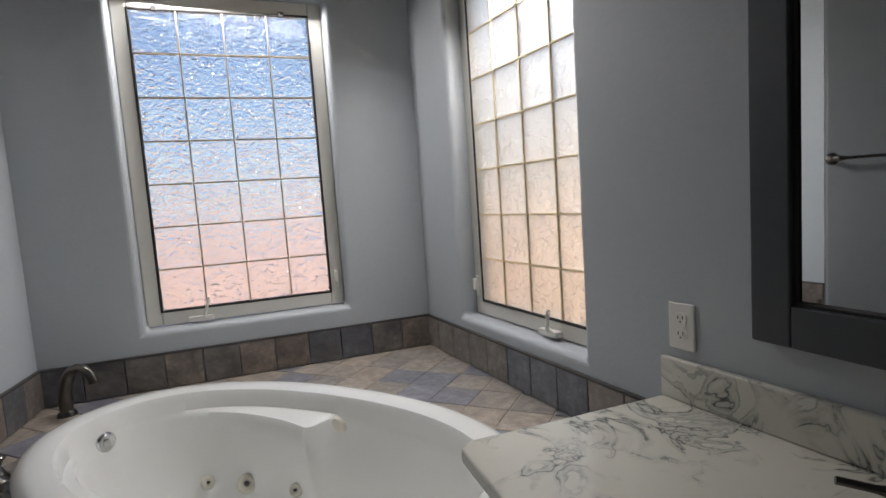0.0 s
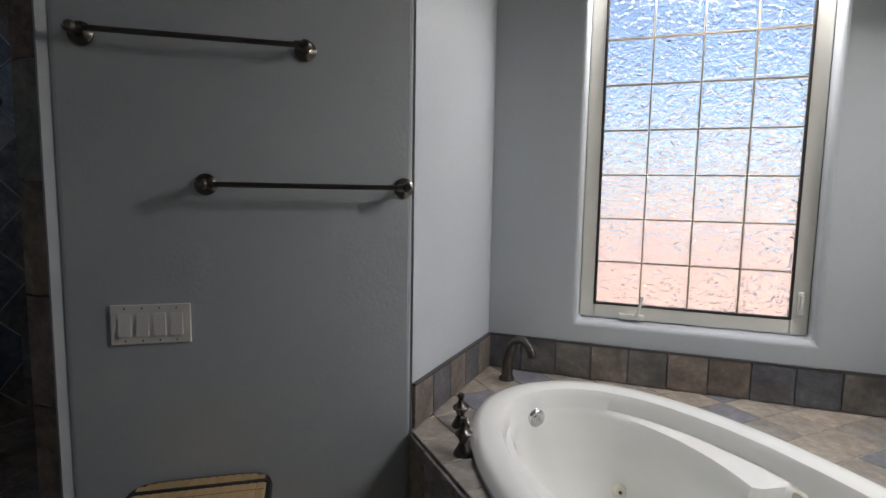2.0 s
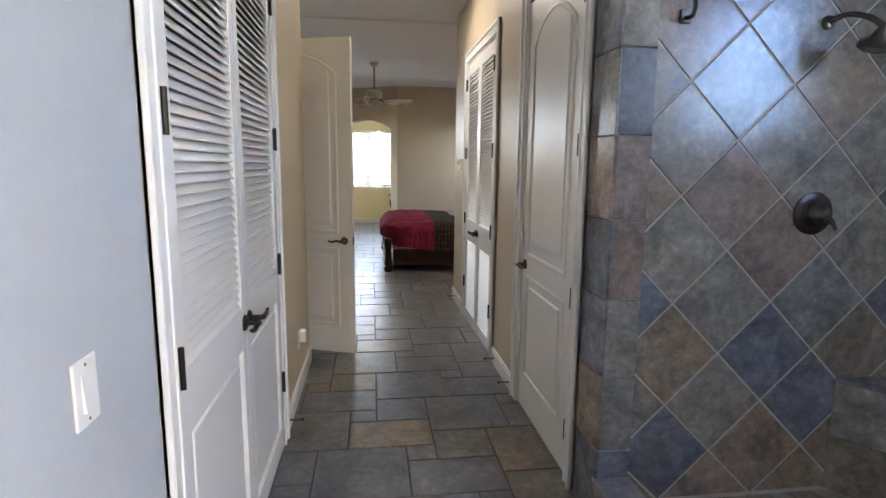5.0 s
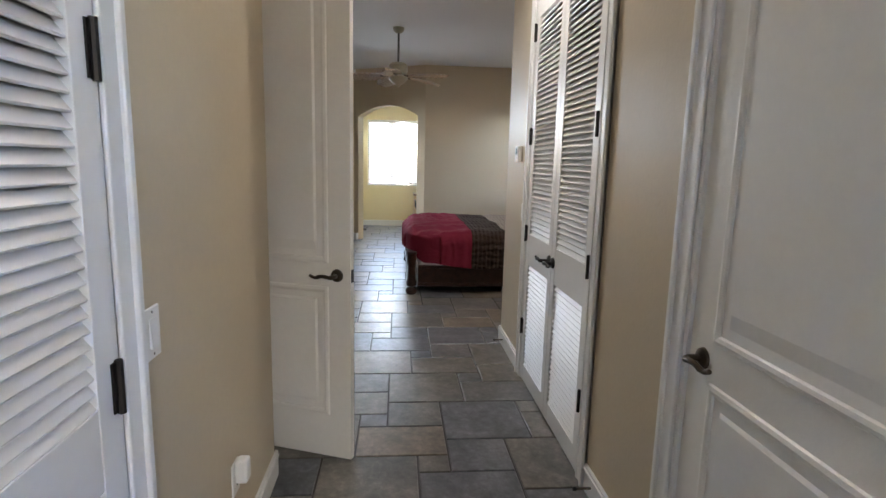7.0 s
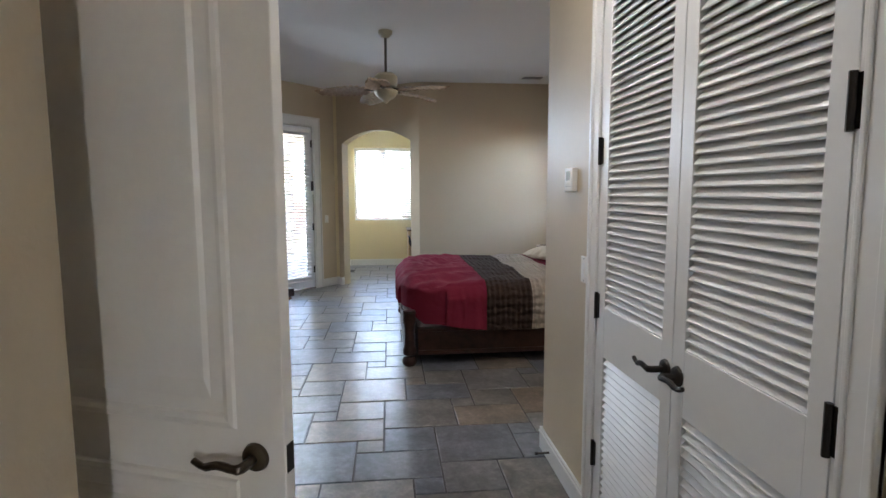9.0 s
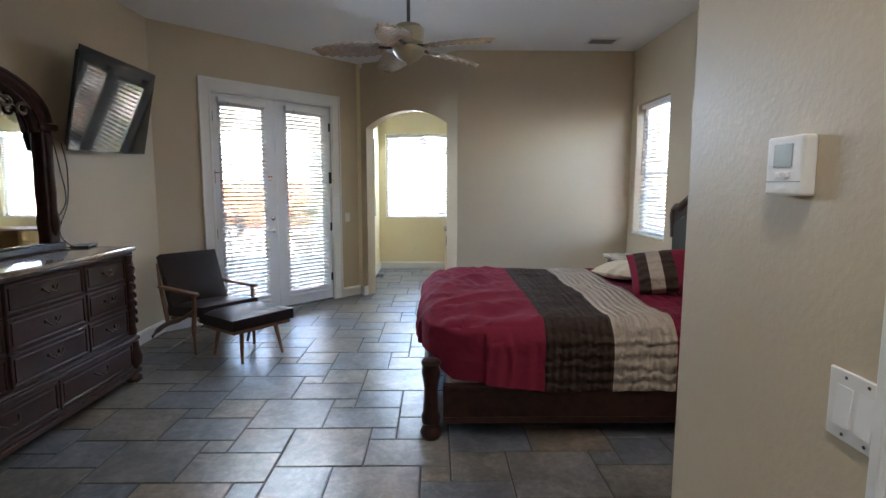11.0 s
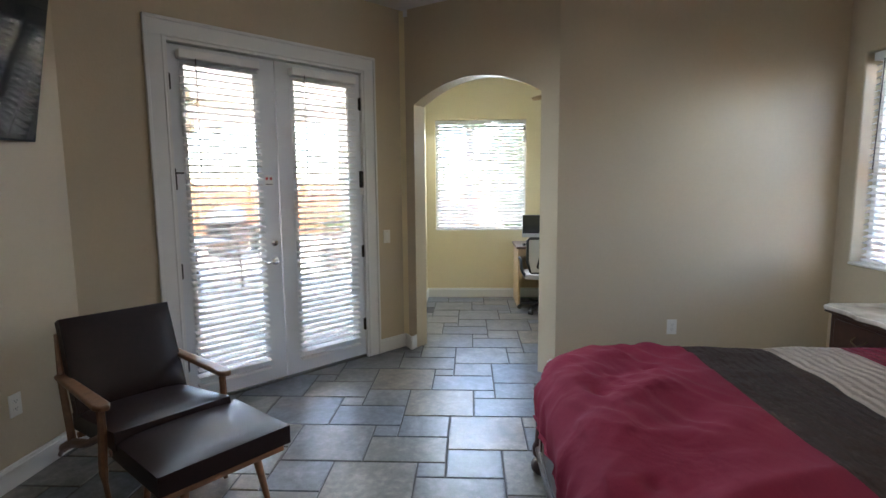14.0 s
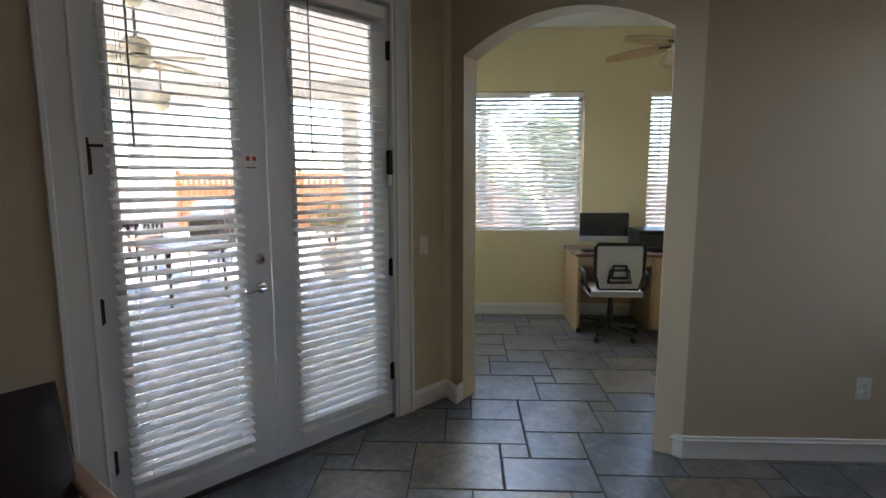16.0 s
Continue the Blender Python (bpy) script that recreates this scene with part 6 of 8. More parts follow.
for sg in (-1, 1):
    pad2 = [(cx + sg * 0.62, 0.6), (cx + sg * 0.93, 0.6), (cx + sg * 0.93, 1.14), (cx + sg * 0.80, 1.20), (cx + sg * 0.66, 1.24), (cx + sg * 0.62, 1.20)]
    bm = bmesh.new()
    lo = [bm.verts.new((x, BY1 - 0.06, z)) for x, z in pad2]
    m2 = (sum(p[0] for p in pad2) / 6, sum(p[1] for p in pad2) / 6)
    hi = [bm.verts.new((m2[0] + (x - m2[0]) * 0.85, BY1 - 0.095, m2[1] + (z - m2[1]) * 0.9)) for x, z in pad2]
    for i in range(6):
        bm.faces.new((lo[i], lo[(i + 1) % 6], hi[(i + 1) % 6], hi[i]))
    bm.faces.new(hi)
    bpart("side_pad", bm, M_BLKLEATHER, smooth=True)
    bm = bmesh.new()
    tube(bm, [(cx + sg * 0.58, BY1 - 0.07, 0.55), (cx + sg * 0.58, BY1 - 0.07, 1.30)], 0.022, 8)
    bpart("stile", bm, M_DARKWOOD, smooth=True)
# carved scrolls along the arch and the crest
for k in range(13):
    t = math.pi * (0.06 + 0.88 * k / 12)
    c = Vector((cx + 0.565 * math.cos(t), BY1 - 0.085, 0.95 + 0.565 * math.sin(t)))
    bm = bmesh.new()
    tube(bm, [c + Vector((0.032 * math.cos(s) * (1 - s / 9), -0.006, 0.032 * math.sin(s) * (1 - s / 9))) for s in [0.5 * j for j in range(14)]], 0.009, 6)
    bpart("carved_scroll", bm, M_ANTIQUE, smooth=True)
for a in (-0.5, -0.25, 0, 0.25, 0.5):
    bm = bmesh.new()
    tube(bm, bend([(cx, BY1 - 0.085, 1.60), (cx + 0.08 * a, BY1 - 0.11, 1.65), (cx + 0.16 * a, BY1 - 0.10, 1.715 - 0.06 * abs(a))], 4), [0.02] * 3 + [0.024] * 3 + [0.012] * 3, 8)
    bpart("crest_leaf", bm, M_DARKWOOD, smooth=True)
mt = boxes((BX0 + 0.055, BY0 + 0.12, 0.20, BX1 - 0.055, BY1 - 0.07, 0.46))
tagged(part("box_spring", mt, M_SHEET, bevel=0.03, seg=3), "white box spring inside the bed frame", "mattress")
mt = boxes((BX0 + 0.12, BY0 + 0.16, 0.463, BX1 - 0.12, BY1 - 0.07, 0.62))
tagged(part("mattress", mt, M_SHEET, bevel=0.08, seg=4), "thick white mattress on the bed", "mattress")

# the comforter: draped over three sides, in four bands
com = thing("comforter", Matrix.Translation((-9.66, 1.75, 0)), "burgundy comforter with ruched brown and taupe bands, slightly rumpled", "bedding")
NX, NY = 220, 200
TOPZ = 0.71
cells = {}


def com_point(i, k):
    u = -1.46 + 2.92 * i / NX
    y = -1.62 + 2.70 * k / NY
    ny = noise.noise
    yy = y
    drop = 0.0
    edge = 1.0
    side = abs(u) - edge
    foot = -1.17 - y
    z = TOPZ
    x = u
    puff = 0.02 * ny(Vector((u * 2.2, y * 2.2, 0))) + 0.008 * ny(Vector((u * 7, y * 7, 3)))
    bend_r = 0.15
    if side > -0.10:
        q = side + 0.10
        a = min(q / bend_r, math.pi / 2)
        x = math.copysign(edge - 0.10 + bend_r * math.sin(a) + 0.02 * ny(Vector((y * 5, side * 3, 7))) * min(1, max(0, side) / 0.2), u)
        drop = bend_r * (1 - math.cos(a)) + max(0, q - bend_r * math.pi / 2)
        puff *= 1 - 0.5 * min(1, q / 0.2)
    if foot > -0.10:
        q = foot + 0.10
        a = min(q / bend_r, math.pi / 2)
        yy = -1.07 - bend_r * math.sin(a) - 0.018 * ny(Vector((u * 5, foot * 3, 11))) * min(1, max(0, foot) / 0.1)
        fdrop = bend_r * (1 - math.cos(a)) + max(0, q - bend_r * math.pi / 2)
        drop = min(0.42, math.hypot(drop, fdrop)) if side > -0.10 else fdrop
    low = 0.30 if side > 0 else 0.47
    if side > 0 and foot > -0.1:
        low = 0.30 + 0.12 * min(1, max(0, (foot + 0.1) / 0.3))
    if side > 0:
        low += 0.05 * min(1, max(0, (-0.5 - y) / 0.4))
    z = max(low + 0.012 * ny(Vector((y * 3, u * 3, 5))), TOPZ - drop * 0.96) + puff
    # long soft folds running from the foot corner
    z += 0.010 * math.sin((u * 0.8 + y) * 16 + 3 * ny(Vector((u * 1.5, y * 1.5, 9)))) * math.exp(-((y + 0.95) / 0.45) ** 2) * (1 if side < 0 else 0.2)
    if side > 0:
        x += math.copysign(0.014 * math.sin(y * 24 + 4 * ny(Vector((y * 2, 0, 1)))) * min(1, side / 0.2), u)
    # crown: slightly higher in the middle, gathered near the pillows
    z += 0.010 * math.exp(-(u / 0.8) ** 2) * (1 if side < 0 else 0) + 0.05 * max(0, y - 0.55) * (1 if side < 0 else 0)
    # creases in the plain panel, rounded foot corners, edges that sag
    top = 1.0 if side < 0 and foot < 0 else 0.35
    z += top * 0.024 * (abs(ny(Vector((u * 3.1 + y * 1.4, y * 1.2 - u * 0.6, 17)))) * -2 + 0.6) * (1.0 if y < -0.49 else 0.3)
    z += top * 0.014 * ny(Vector((u * 9 + 2 * y, y * 4, 23))) * (1.0 if y < -0.49 else 0.4)
    # sharp creases that run towards the foot corners, and gathers in the hanging sides
    if y < -0.45:
        fade = min(1, (-0.45 - y) / 0.2)
        crease = abs(ny(Vector((u * 1.6 - y * 0.8, y * 6 + abs(u) * 4, 31)))) + 0.6 * abs(ny(Vector((u * 3.0, y * 10 + abs(u) * 6, 37))))
        z += fade * top * (0.010 - 0.024 * crease)
        if side > 0:
            x += math.copysign(fade * 0.05 * (0.35 - abs(ny(Vector((y * 7, side * 2.0, 41))))) * min(1, side / 0.15), u)
        if foot > 0:
            yy -= 0.05 * (0.35 - abs(ny(Vector((u * 7, foot * 2.0, 43))))) * min(1, foot / 0.15)
    ax, ay = min(1, max(0, (abs(u) - 0.68) / 0.32)), min(1, max(0, (-0.85 - y) / 0.32))
    z = max(low, z - 0.05 * ax * ay)
    x -= math.copysign(0.06 * ax * ay, u)
    yy += 0.04 * ax * ay
    vx, vy = abs(x) - (edge - 0.34), -0.83 - yy
    if vx > 0 and vy > 0 and math.hypot(vx, vy) > 0.37:
        far_out = math.hypot(vx, vy) / 0.37
        x, yy = math.copysign(edge - 0.34 + vx / far_out, u), -0.83 - vy / far_out
        z = max(low, z - 0.37 * (far_out - 1))
    for tx, ty in ((-0.6, -0.75), (0.0, -0.75), (0.6, -0.75), (0.3, -1.02), (-0.3, -1.02)):
        z -= 0.022 * math.exp(-((u - tx) ** 2 + (y - ty) ** 2) / 0.0016)
    return (x, yy, z)


bands = [("burgundy_panel", -9, 1.26 - 1.75, M_BURG), ("brown_band", 1.26 - 1.75, 1.65 - 1.75, M_BROWN), ("taupe_band", 1.65 - 1.75, 2.02 - 1.75, M_BEIGE), ("burgundy_head", 2.02 - 1.75, 9, M_BURG_R)]
for nm, a, b2, mm in bands:
    bm = bmesh.new()
    vs = {}
    for k in range(NY):
        y = -1.62 + 2.70 * (k + 0.5) / NY
        if not a <= y < b2:
            continue
        for i in range(NX):
            q = []
            for ii, kk in ((i, k), (i + 1, k), (i + 1, k + 1), (i, k + 1)):
                if (ii, kk) not in vs:
                    vs[ii, kk] = bm.verts.new(com_point(ii, kk))
                q.append(vs[ii, kk])
            bm.faces.new(q)
    part(nm, bm, mm, com, smooth=True)


def pillow(name, m, w, h, d, material, label, stripes=()):
    t = thing(name, m, label, "pillow")
    n = 24
    allb = [(-1.0, 1.0, material, "cover")] if not stripes else stripes
    for a, b2, mm, nm in allb:
        bm = bmesh.new()
        for sgn in (-1, 1):
            vs = {}
            for i in range(n + 1):
                for k in range(n + 1):
                    u, v = a + (b2 - a) * i / n, -1 + 2 * k / n
                    e = (1 - abs(u) ** 2.6) * (1 - abs(v) ** 2.6)
                    pin = 1 - 0.06 * (abs(u) ** 3) * (1 - abs(v)) - 0.0
                    vs[i, k] = bm.verts.new((u * w / 2 * (1 - 0.05 * (1 - v * v) * abs(u) ** 4), sgn * d / 2 * max(0, e) ** 0.55, v * h / 2 * (1 - 0.05 * (1 - u * u) * abs(v) ** 4)))
            for i in range(n):
                for k in range(n):
                    bm.faces.new((vs[i, k], vs[i + 1, k], vs[i + 1, k + 1], vs[i, k + 1]))
        bmesh.ops.remove_doubles(bm, verts=bm.verts, dist=0.0005)
        part(nm, bm, mm, t, smooth=True)
    return t


stripes = [(-1.0, -0.78, M_BURG, "burgundy_edge"), (-0.78, -0.42, M_BROWN, "brown_stripe"), (-0.42, 0.0, M_BEIGE, "taupe_stripe"), (0.0, 0.38, M_BROWN, "brown_stripe"), (0.38, 1.0, M_BURG, "burgundy_stripe")]
pillow("striped_pillow", Matrix.Translation((-9.40, 2.25, 0.87)) @ Matrix.Rotation(radians(66), 4, 'Z') @ Matrix.Rotation(radians(-48), 4, 'X') @ Matrix.Rotation(radians(-12), 4, 'Y'), 0.44, 0.38, 0.17, M_BURG, "burgundy throw pillow with brown and taupe stripes", stripes)
pillow("cream_pillow", Matrix.Translation((-9.92, 2.16, 0.80)) @ Matrix.Rotation(radians(35), 4, 'Z') @ Matrix.Rotation(radians(-84), 4, 'X'), 0.38, 0.34, 0.13, cloth("cream_cotton", (0.58, 0.50, 0.38), folds=6.0), "small cream tufted pillow lying on the bed")

# nightstand
ns = thing("nightstand", Matrix.Translation((-11.09, 2.72, 0)), "dark wooden nightstand with pale marble top", "nightstand")
part("case", boxes((-0.30, -0.21, 0.10, 0.30, 0.22, 0.70)), M_DARKWOOD, ns, bevel=0.008)
bm = bmesh.new()
prism(bm, [(-0.35, -0.20), (-0.30, -0.26), (-0.12, -0.24), (0.0, -0.27), (0.12, -0.24), (0.30, -0.26), (0.35, -0.20), (0.35, 0.24), (-0.35, 0.24)], 0.715, 0.745)
part("marble_top", bm, M_STONE_L, ns, "pale marble top with shaped edge", bevel=0.008, seg=3)
part("top_moulding", boxes((-0.33, -0.235, 0.695, 0.33, 0.23, 0.714)), M_DARKWOOD, ns, bevel=0.006)
for z0, z1 in ((0.50, 0.67), (0.30, 0.48), (0.12, 0.28)):
    dw = part("drawer", boxes((-0.24, -0.228, z0, 0.24, -0.212, z1)), M_DARKWOOD, ns, bevel=0.005)
    bm = bmesh.new()
    tube(bm, bend([(-0.05, -0.23, (z0 + z1) / 2 + 0.02), (-0.045, -0.255, (z0 + z1) / 2), (0, -0.258, (z0 + z1) / 2 - 0.02), (0.045, -0.255, (z0 + z1) / 2), (0.05, -0.23, (z0 + z1) / 2 + 0.02)], 3), 0.005, 6)
    part("pull", bm, M_ANTIQUE, dw, smooth=True)
for sx in (-0.27, 0.27):
    for sy in (-0.18, 0.19):
        bm = bmesh.new()
        lathe(bm, [(0.03, 0.0), (0.045, 0.03), (0.045, 0.06), (0.03, 0.10)], 16, Matrix.Translation((sx, sy, 0)))
        part("bun_foot", bm, M_DARKWOOD, ns, smooth=True)

# dresser (front faces +y)
DX0, DX1, DYF, DYB = -9.62, -7.95, -1.645, -2.085
dr = thing("dresser", Matrix.Translation((-8.785, -1.87, 0)), "dark carved wooden dresser with ten drawers and marble top", "dresser")
dof = Matrix.Translation((8.785, 1.87, 0))


def dpart(name, bm, material, parent=None, label="", **kw):
    bmesh.ops.transform(bm, matrix=dof, verts=bm.verts)
    return part(name, bm, material, parent or dr, label, **kw)


dpart("case", boxes((DX0, DYB, 0.085, DX1, DYF - 0.012, 0.975)), M_DARKWOOD, bevel=0.006)
dpart("waist_moulding", boxes((DX0 - 0.035, DYB, 0.315, DX1 + 0.035, DYF + 0.03, 0.345), (DX0 - 0.02, DYB, 0.345, DX1 + 0.02, DYF + 0.016, 0.362)), M_DARKWOOD, bevel=0.007, seg=3)
dpart("base_moulding", boxes((DX0 - 0.04, DYB, 0.06, DX1 + 0.04, DYF + 0.03, 0.095), (DX0 - 0.025, DYB, 0.095, DX1 + 0.025, DYF + 0.018, 0.118)), M_DARKWOOD, bevel=0.008, seg=3)
bm = bmesh.new()
prism(bm, [(DX0 - 0.055, DYB), (DX0 - 0.055, DYF + 0.02), (DX0 - 0.03, DYF + 0.045), (DX1 + 0.03, DYF + 0.045), (DX1 + 0.055, DYF + 0.02), (DX1 + 0.055, DYB)], 0.992, 1.022)
dpart("marble_top", bm, M_STONE, None, "glossy brown marble top", bevel=0.01, seg=3)
dpart("top_moulding", boxes((DX0 - 0.03, DYB, 0.962, DX1 + 0.03, DYF + 0.02, 0.991)), M_DARKWOOD, bevel=0.008, seg=3)
cols = [(-9.56, -9.135), (-9.095, -8.475), (-8.435, -8.01)]
for c, (xa, xb) in enumerate(cols):
    for z0, z1 in ((0.785, 0.945), (0.59, 0.755), (0.385, 0.555)):
        dw = dpart("drawer", boxes((xa, DYF - 0.014, z0, xb, DYF - 0.004, z1), (xa + 0.02, DYF - 0.006, z0 + 0.02, xb - 0.02, DYF + 0.002, z1 - 0.02)), M_DARKWOOD, bevel=0.004)
        bm = bmesh.new()
        pts = [(xa, z0), (xb, z0), (xb, z1), (xa, z1)]
        ring(bm, pts, 0.011, 6)
        bmesh.ops.transform(bm, matrix=Matrix.Translation((0, DYF - 0.003, 0)), verts=bm.verts)
        dpart("drawer_moulding", bm, M_DARKWOOD, dw)
        mx, mz = (xa + xb) / 2, (z0 + z1) / 2
        bm = bmesh.new()
        for s in (-1, 1):
            lathe(bm, [(0.0, 0.012), (0.008, 0.011), (0.012, 0.004), (0.013, 0)], 10, Matrix.Translation((mx + s * 0.045, DYF + 0.002, mz + 0.012)) @ Matrix.Rotation(radians(-90), 4, 'X'))
        tube(bm, bend([(mx - 0.062, DYF + 0.018, mz + 0.02), (mx - 0.045, DYF + 0.024, mz + 0.002), (mx - 0.02, DYF + 0.026, mz - 0.012), (mx, DYF + 0.028, mz - 0.004), (mx + 0.02, DYF + 0.026, mz - 0.012), (mx + 0.045, DYF + 0.024, mz + 0.002), (mx + 0.062, DYF + 0.018, mz + 0.02)], 3), 0.0055, 6)
        dpart("pull", bm, M_ANTIQUE, dw, "antique bronze bail pull", smooth=True)
for xa, xb in ((-9.56, -8.80), (-8.77, -8.01)):
    dw = dpart("drawer", boxes((xa, DYF, 0.135, xb, DYF + 0.012, 0.30), (xa + 0.025, DYF + 0.010, 0.158, xb - 0.025, DYF + 0.018, 0.278)), M_DARKWOOD, bevel=0.004)
    bm = bmesh.new()
    ring(bm, [(xa, 0.135), (xb, 0.135), (xb, 0.30), (xa, 0.30)], 0.013, 6)
    bmesh.ops.transform(bm, matrix=Matrix.Translation((0, DYF + 0.012, 0)), verts=bm.verts)
    dpart("drawer_moulding", bm, M_DARKWOOD, dw)
    mx, mz = (xa + xb) / 2, 0.22
    bm = bmesh.new()
    tube(bm, bend([(mx - 0.075, DYF + 0.02, mz + 0.02), (mx - 0.05, DYF + 0.04, mz), (mx - 0.02, DYF + 0.042, mz - 0.014), (mx, DYF + 0.044, mz - 0.005), (mx + 0.02, DYF + 0.042, mz - 0.014), (mx + 0.05, DYF + 0.04, mz), (mx + 0.075, DYF + 0.02, mz + 0.02)], 3), 0.006, 6)
    dpart("pull", bm, M_ANTIQUE, dw, "antique bronze bail pull", smooth=True)
for x in (DX0 + 0.015, DX1 - 0.015):
    bm = bmesh.new()
    lathe(bm, [(0.03, 0.365), (0.036, 0.39), (0.028, 0.42), (0.034, 0.55), (0.03, 0.70), (0.04, 0.78), (0.046, 0.86), (0.034, 0.92), (0.038, 0.96)], 14, Matrix.Translation((x, DYF, 0)))
    dpart("corner_column", bm, M_DARKWOOD, smooth=True)
    for k in range(7):
        bm = bmesh.new()
        zz = 0.45 + k * 0.065
        tube(bm, bend([(x - 0.03, DYF + 0.022, zz), (x, DYF + 0.04, zz + 0.03), (x + 0.03, DYF + 0.022, zz + 0.05)], 3), 0.011, 6)
        dpart("carved_leaf", bm, M_DARKWOOD, smooth=True)
    bm = bmesh.new()
    lathe(bm, [(0.03, 0.10), (0.06, 0.15), (0.064, 0.20), (0.045, 0.26), (0.04, 0.31)], 14, Matrix.Translation((x, DYF + 0.0, 0)))
    dpart("lower_corbel", bm, M_DARKWOOD, smooth=True)
    for y in (DYF - 0.01, DYB + 0.05):
        bm = bmesh.new()
        lathe(bm, [(0.0, 0.0), (0.045, 0.0), (0.062, 0.018), (0.062, 0.04), (0.045, 0.06)], 18, Matrix.Translation((x, y, 0)))
        dpart("bun_foot", bm, M_DARKWOOD, smooth=True)

# arched mirror standing on the dresser
mr = thing("dresser_mirror", Matrix.Translation((-8.785, -2.04, 1.023)), "arched mirror in a dark carved wooden frame", "mirror")
hw = 0.60
top_c = [(hw * math.cos(t) * 0.86, 0.78 + 0.30 * math.sin(t)) for t in [math.pi * k / 20 for k in range(21)]]
bm = bmesh.new()
prism(bm, [(hw - 0.1, 0.06), *[(x * 0.98, z - 0.02) for x, z in top_c], (-hw + 0.1, 0.06)], -0.01, 0.0, 'y')
part("mirror_glass", bm, M_MIRROR, mr, "silvered mirror glass")
for sg in (-1, 1):
    part("side_post", boxes((sg * hw - 0.055, -0.03, 0.05, sg * hw + 0.045, 0.04, 0.82)), M_DARKWOOD, mr, bevel=0.012, seg=3)
    part("post_cap", boxes((sg * hw - 0.085, -0.035, 0.82, sg * hw + 0.085, 0.07, 0.865)), M_DARKWOOD, mr, bevel=0.014, seg=3)
    bm = bmesh.new()
    lathe(bm, [(0.0, 0.10), (0.028, 0.14), (0.033, 0.20), (0.02, 0.30), (0.026, 0.40), (0.02, 0.6), (0.026, 0.75), (0.02, 0.8)], 12, Matrix.Translation((sg * (hw + 0.0), 0.045, 0)))
    part("half_column", bm, M_DARKWOOD, mr, smooth=True)
    for ph in (0, 2.2):
        bm = bmesh.new()
        c = Vector((sg * (0.40 - 0.06 * ph), 0.045, 0.93 + 0.02 * ph))
        tube(bm, [c + Vector((sg * 0.07 * math.cos(s + ph) * (1 - s / 9), 0, 0.05 * math.sin(s + ph) * (1 - s / 9))) for s in [0.4 * j for j in range(18)]], 0.011, 6)
        part("carved_scroll", bm, M_ANTIQUE, mr, smooth=True)
for rr, zo, th2 in ((1.0, 0.0, 0.035), (1.12, 0.04, 0.045), (1.26, 0.075, 0.03)):
    bm = bmesh.new()
    tube(bm, [(x * rr, 0.015, z * (1 + 0.0) + zo + 0.02) for x, z in top_c], th2, 8)
    part("arch_moulding", bm, M_DARKWOOD, mr, smooth=True)
part("base_rail", boxes((-hw - 0.1, -0.035, 0.0, hw + 0.1, 0.05, 0.055)), M_DARKWOOD, mr, bevel=0.012, seg=3)
part("back_panel", boxes((-hw, -0.028, 0.05, hw, -0.012, 0.9)), M_DARKWOOD, mr)

# television on its wall arm
c = [Vector(v) for v in ((-9.42, -1.75, 2.42), (-10.71, -1.91, 2.47), (-10.72, -2.06, 1.76), (-9.43, -1.90, 1.71))]
ctr = sum(c, Vector()) / 4
xr = ((c[1] - c[0]) + (c[2] - c[3])).normalized()
up = ((c[0] - c[3]) + (c[1] - c[2]))
up = (up - xr * up.dot(xr)).normalized()
nn = xr.cross(up) * -1
if nn.y < 0:
    nn = -nn
mtv = Matrix(((xr.x, nn.x, up.x, ctr.x), (xr.y, nn.y, up.y, ctr.y), (xr.z, nn.z, up.z, ctr.z), (0, 0, 0, 1)))
tv = thing("television", mtv, "large black flat-screen television tilted on a wall arm", "television")
part("back_shell", boxes((-0.62, -0.045, -0.33, 0.62, -0.012, 0.33)), M_BLACKPL, tv, bevel=0.012, seg=3)
part("bezel", boxes((-0.648, -0.012, -0.364, 0.648, 0.0, 0.364)), M_BLACKPL, tv, bevel=0.003)
part("screen", boxes((-0.640, 0.0, -0.352, 0.640, 0.0015, 0.357)), mat("dark_glossy_screen", (0.008, 0.009, 0.01), 0.06, vary=0.0, spec=0.6), tv, "dark glossy screen, switched off")
wm = thing("tv_wall_mount", Matrix.Translation((-10.0, -2.105, 2.08)), "black articulated television wall mount", "wall mount")
part("wall_plate", boxes((-0.14, 0.0, -0.13, 0.14, 0.012, 0.13)), M_BLACKPL, wm, bevel=0.003)
part("arm", boxes((-0.03, 0.012, -0.03, 0.03, 0.15, 0.03)), M_BLACKPL, wm, bevel=0.004)
for x0, x1, nm in ((-9.64, -9.49, 0), (-9.72, -9.60, 1)):
    bm = bmesh.new()
    tube(bm, bend([(x0 + 0.1, -2.07, 1.78), (x0 + 0.02, -2.095, 1.6), (x0 - 0.02 + 0.06 * nm, -2.097, 1.35), (x1 + 0.03, -2.095, 1.15), (x1, -2.06, 1.045), (x1 - 0.04, -2.0, 1.03)], 6), 0.0045, 6)
    tagged(part("tv_cable", bm, M_BLACKPL, smooth=True), "black cable hanging from the television to the dresser", "cable", "television cables")
bm = boxes((-0.085, -0.06, 0, 0.085, 0.06, 0.016))
o = part("media_box", bm, M_BLACKPL, bevel=0.005)
o.matrix_basis = Matrix.Translation((-9.62, -1.96, 1.023)) @ Matrix.Rotation(0.2, 4, 'Z')
tagged(o, "thin black media box on the dresser top", "electronics")

# lounge chair and ottoman
fx, fy = Vector((0.796, -0.605)), Vector((0.605, 0.796))


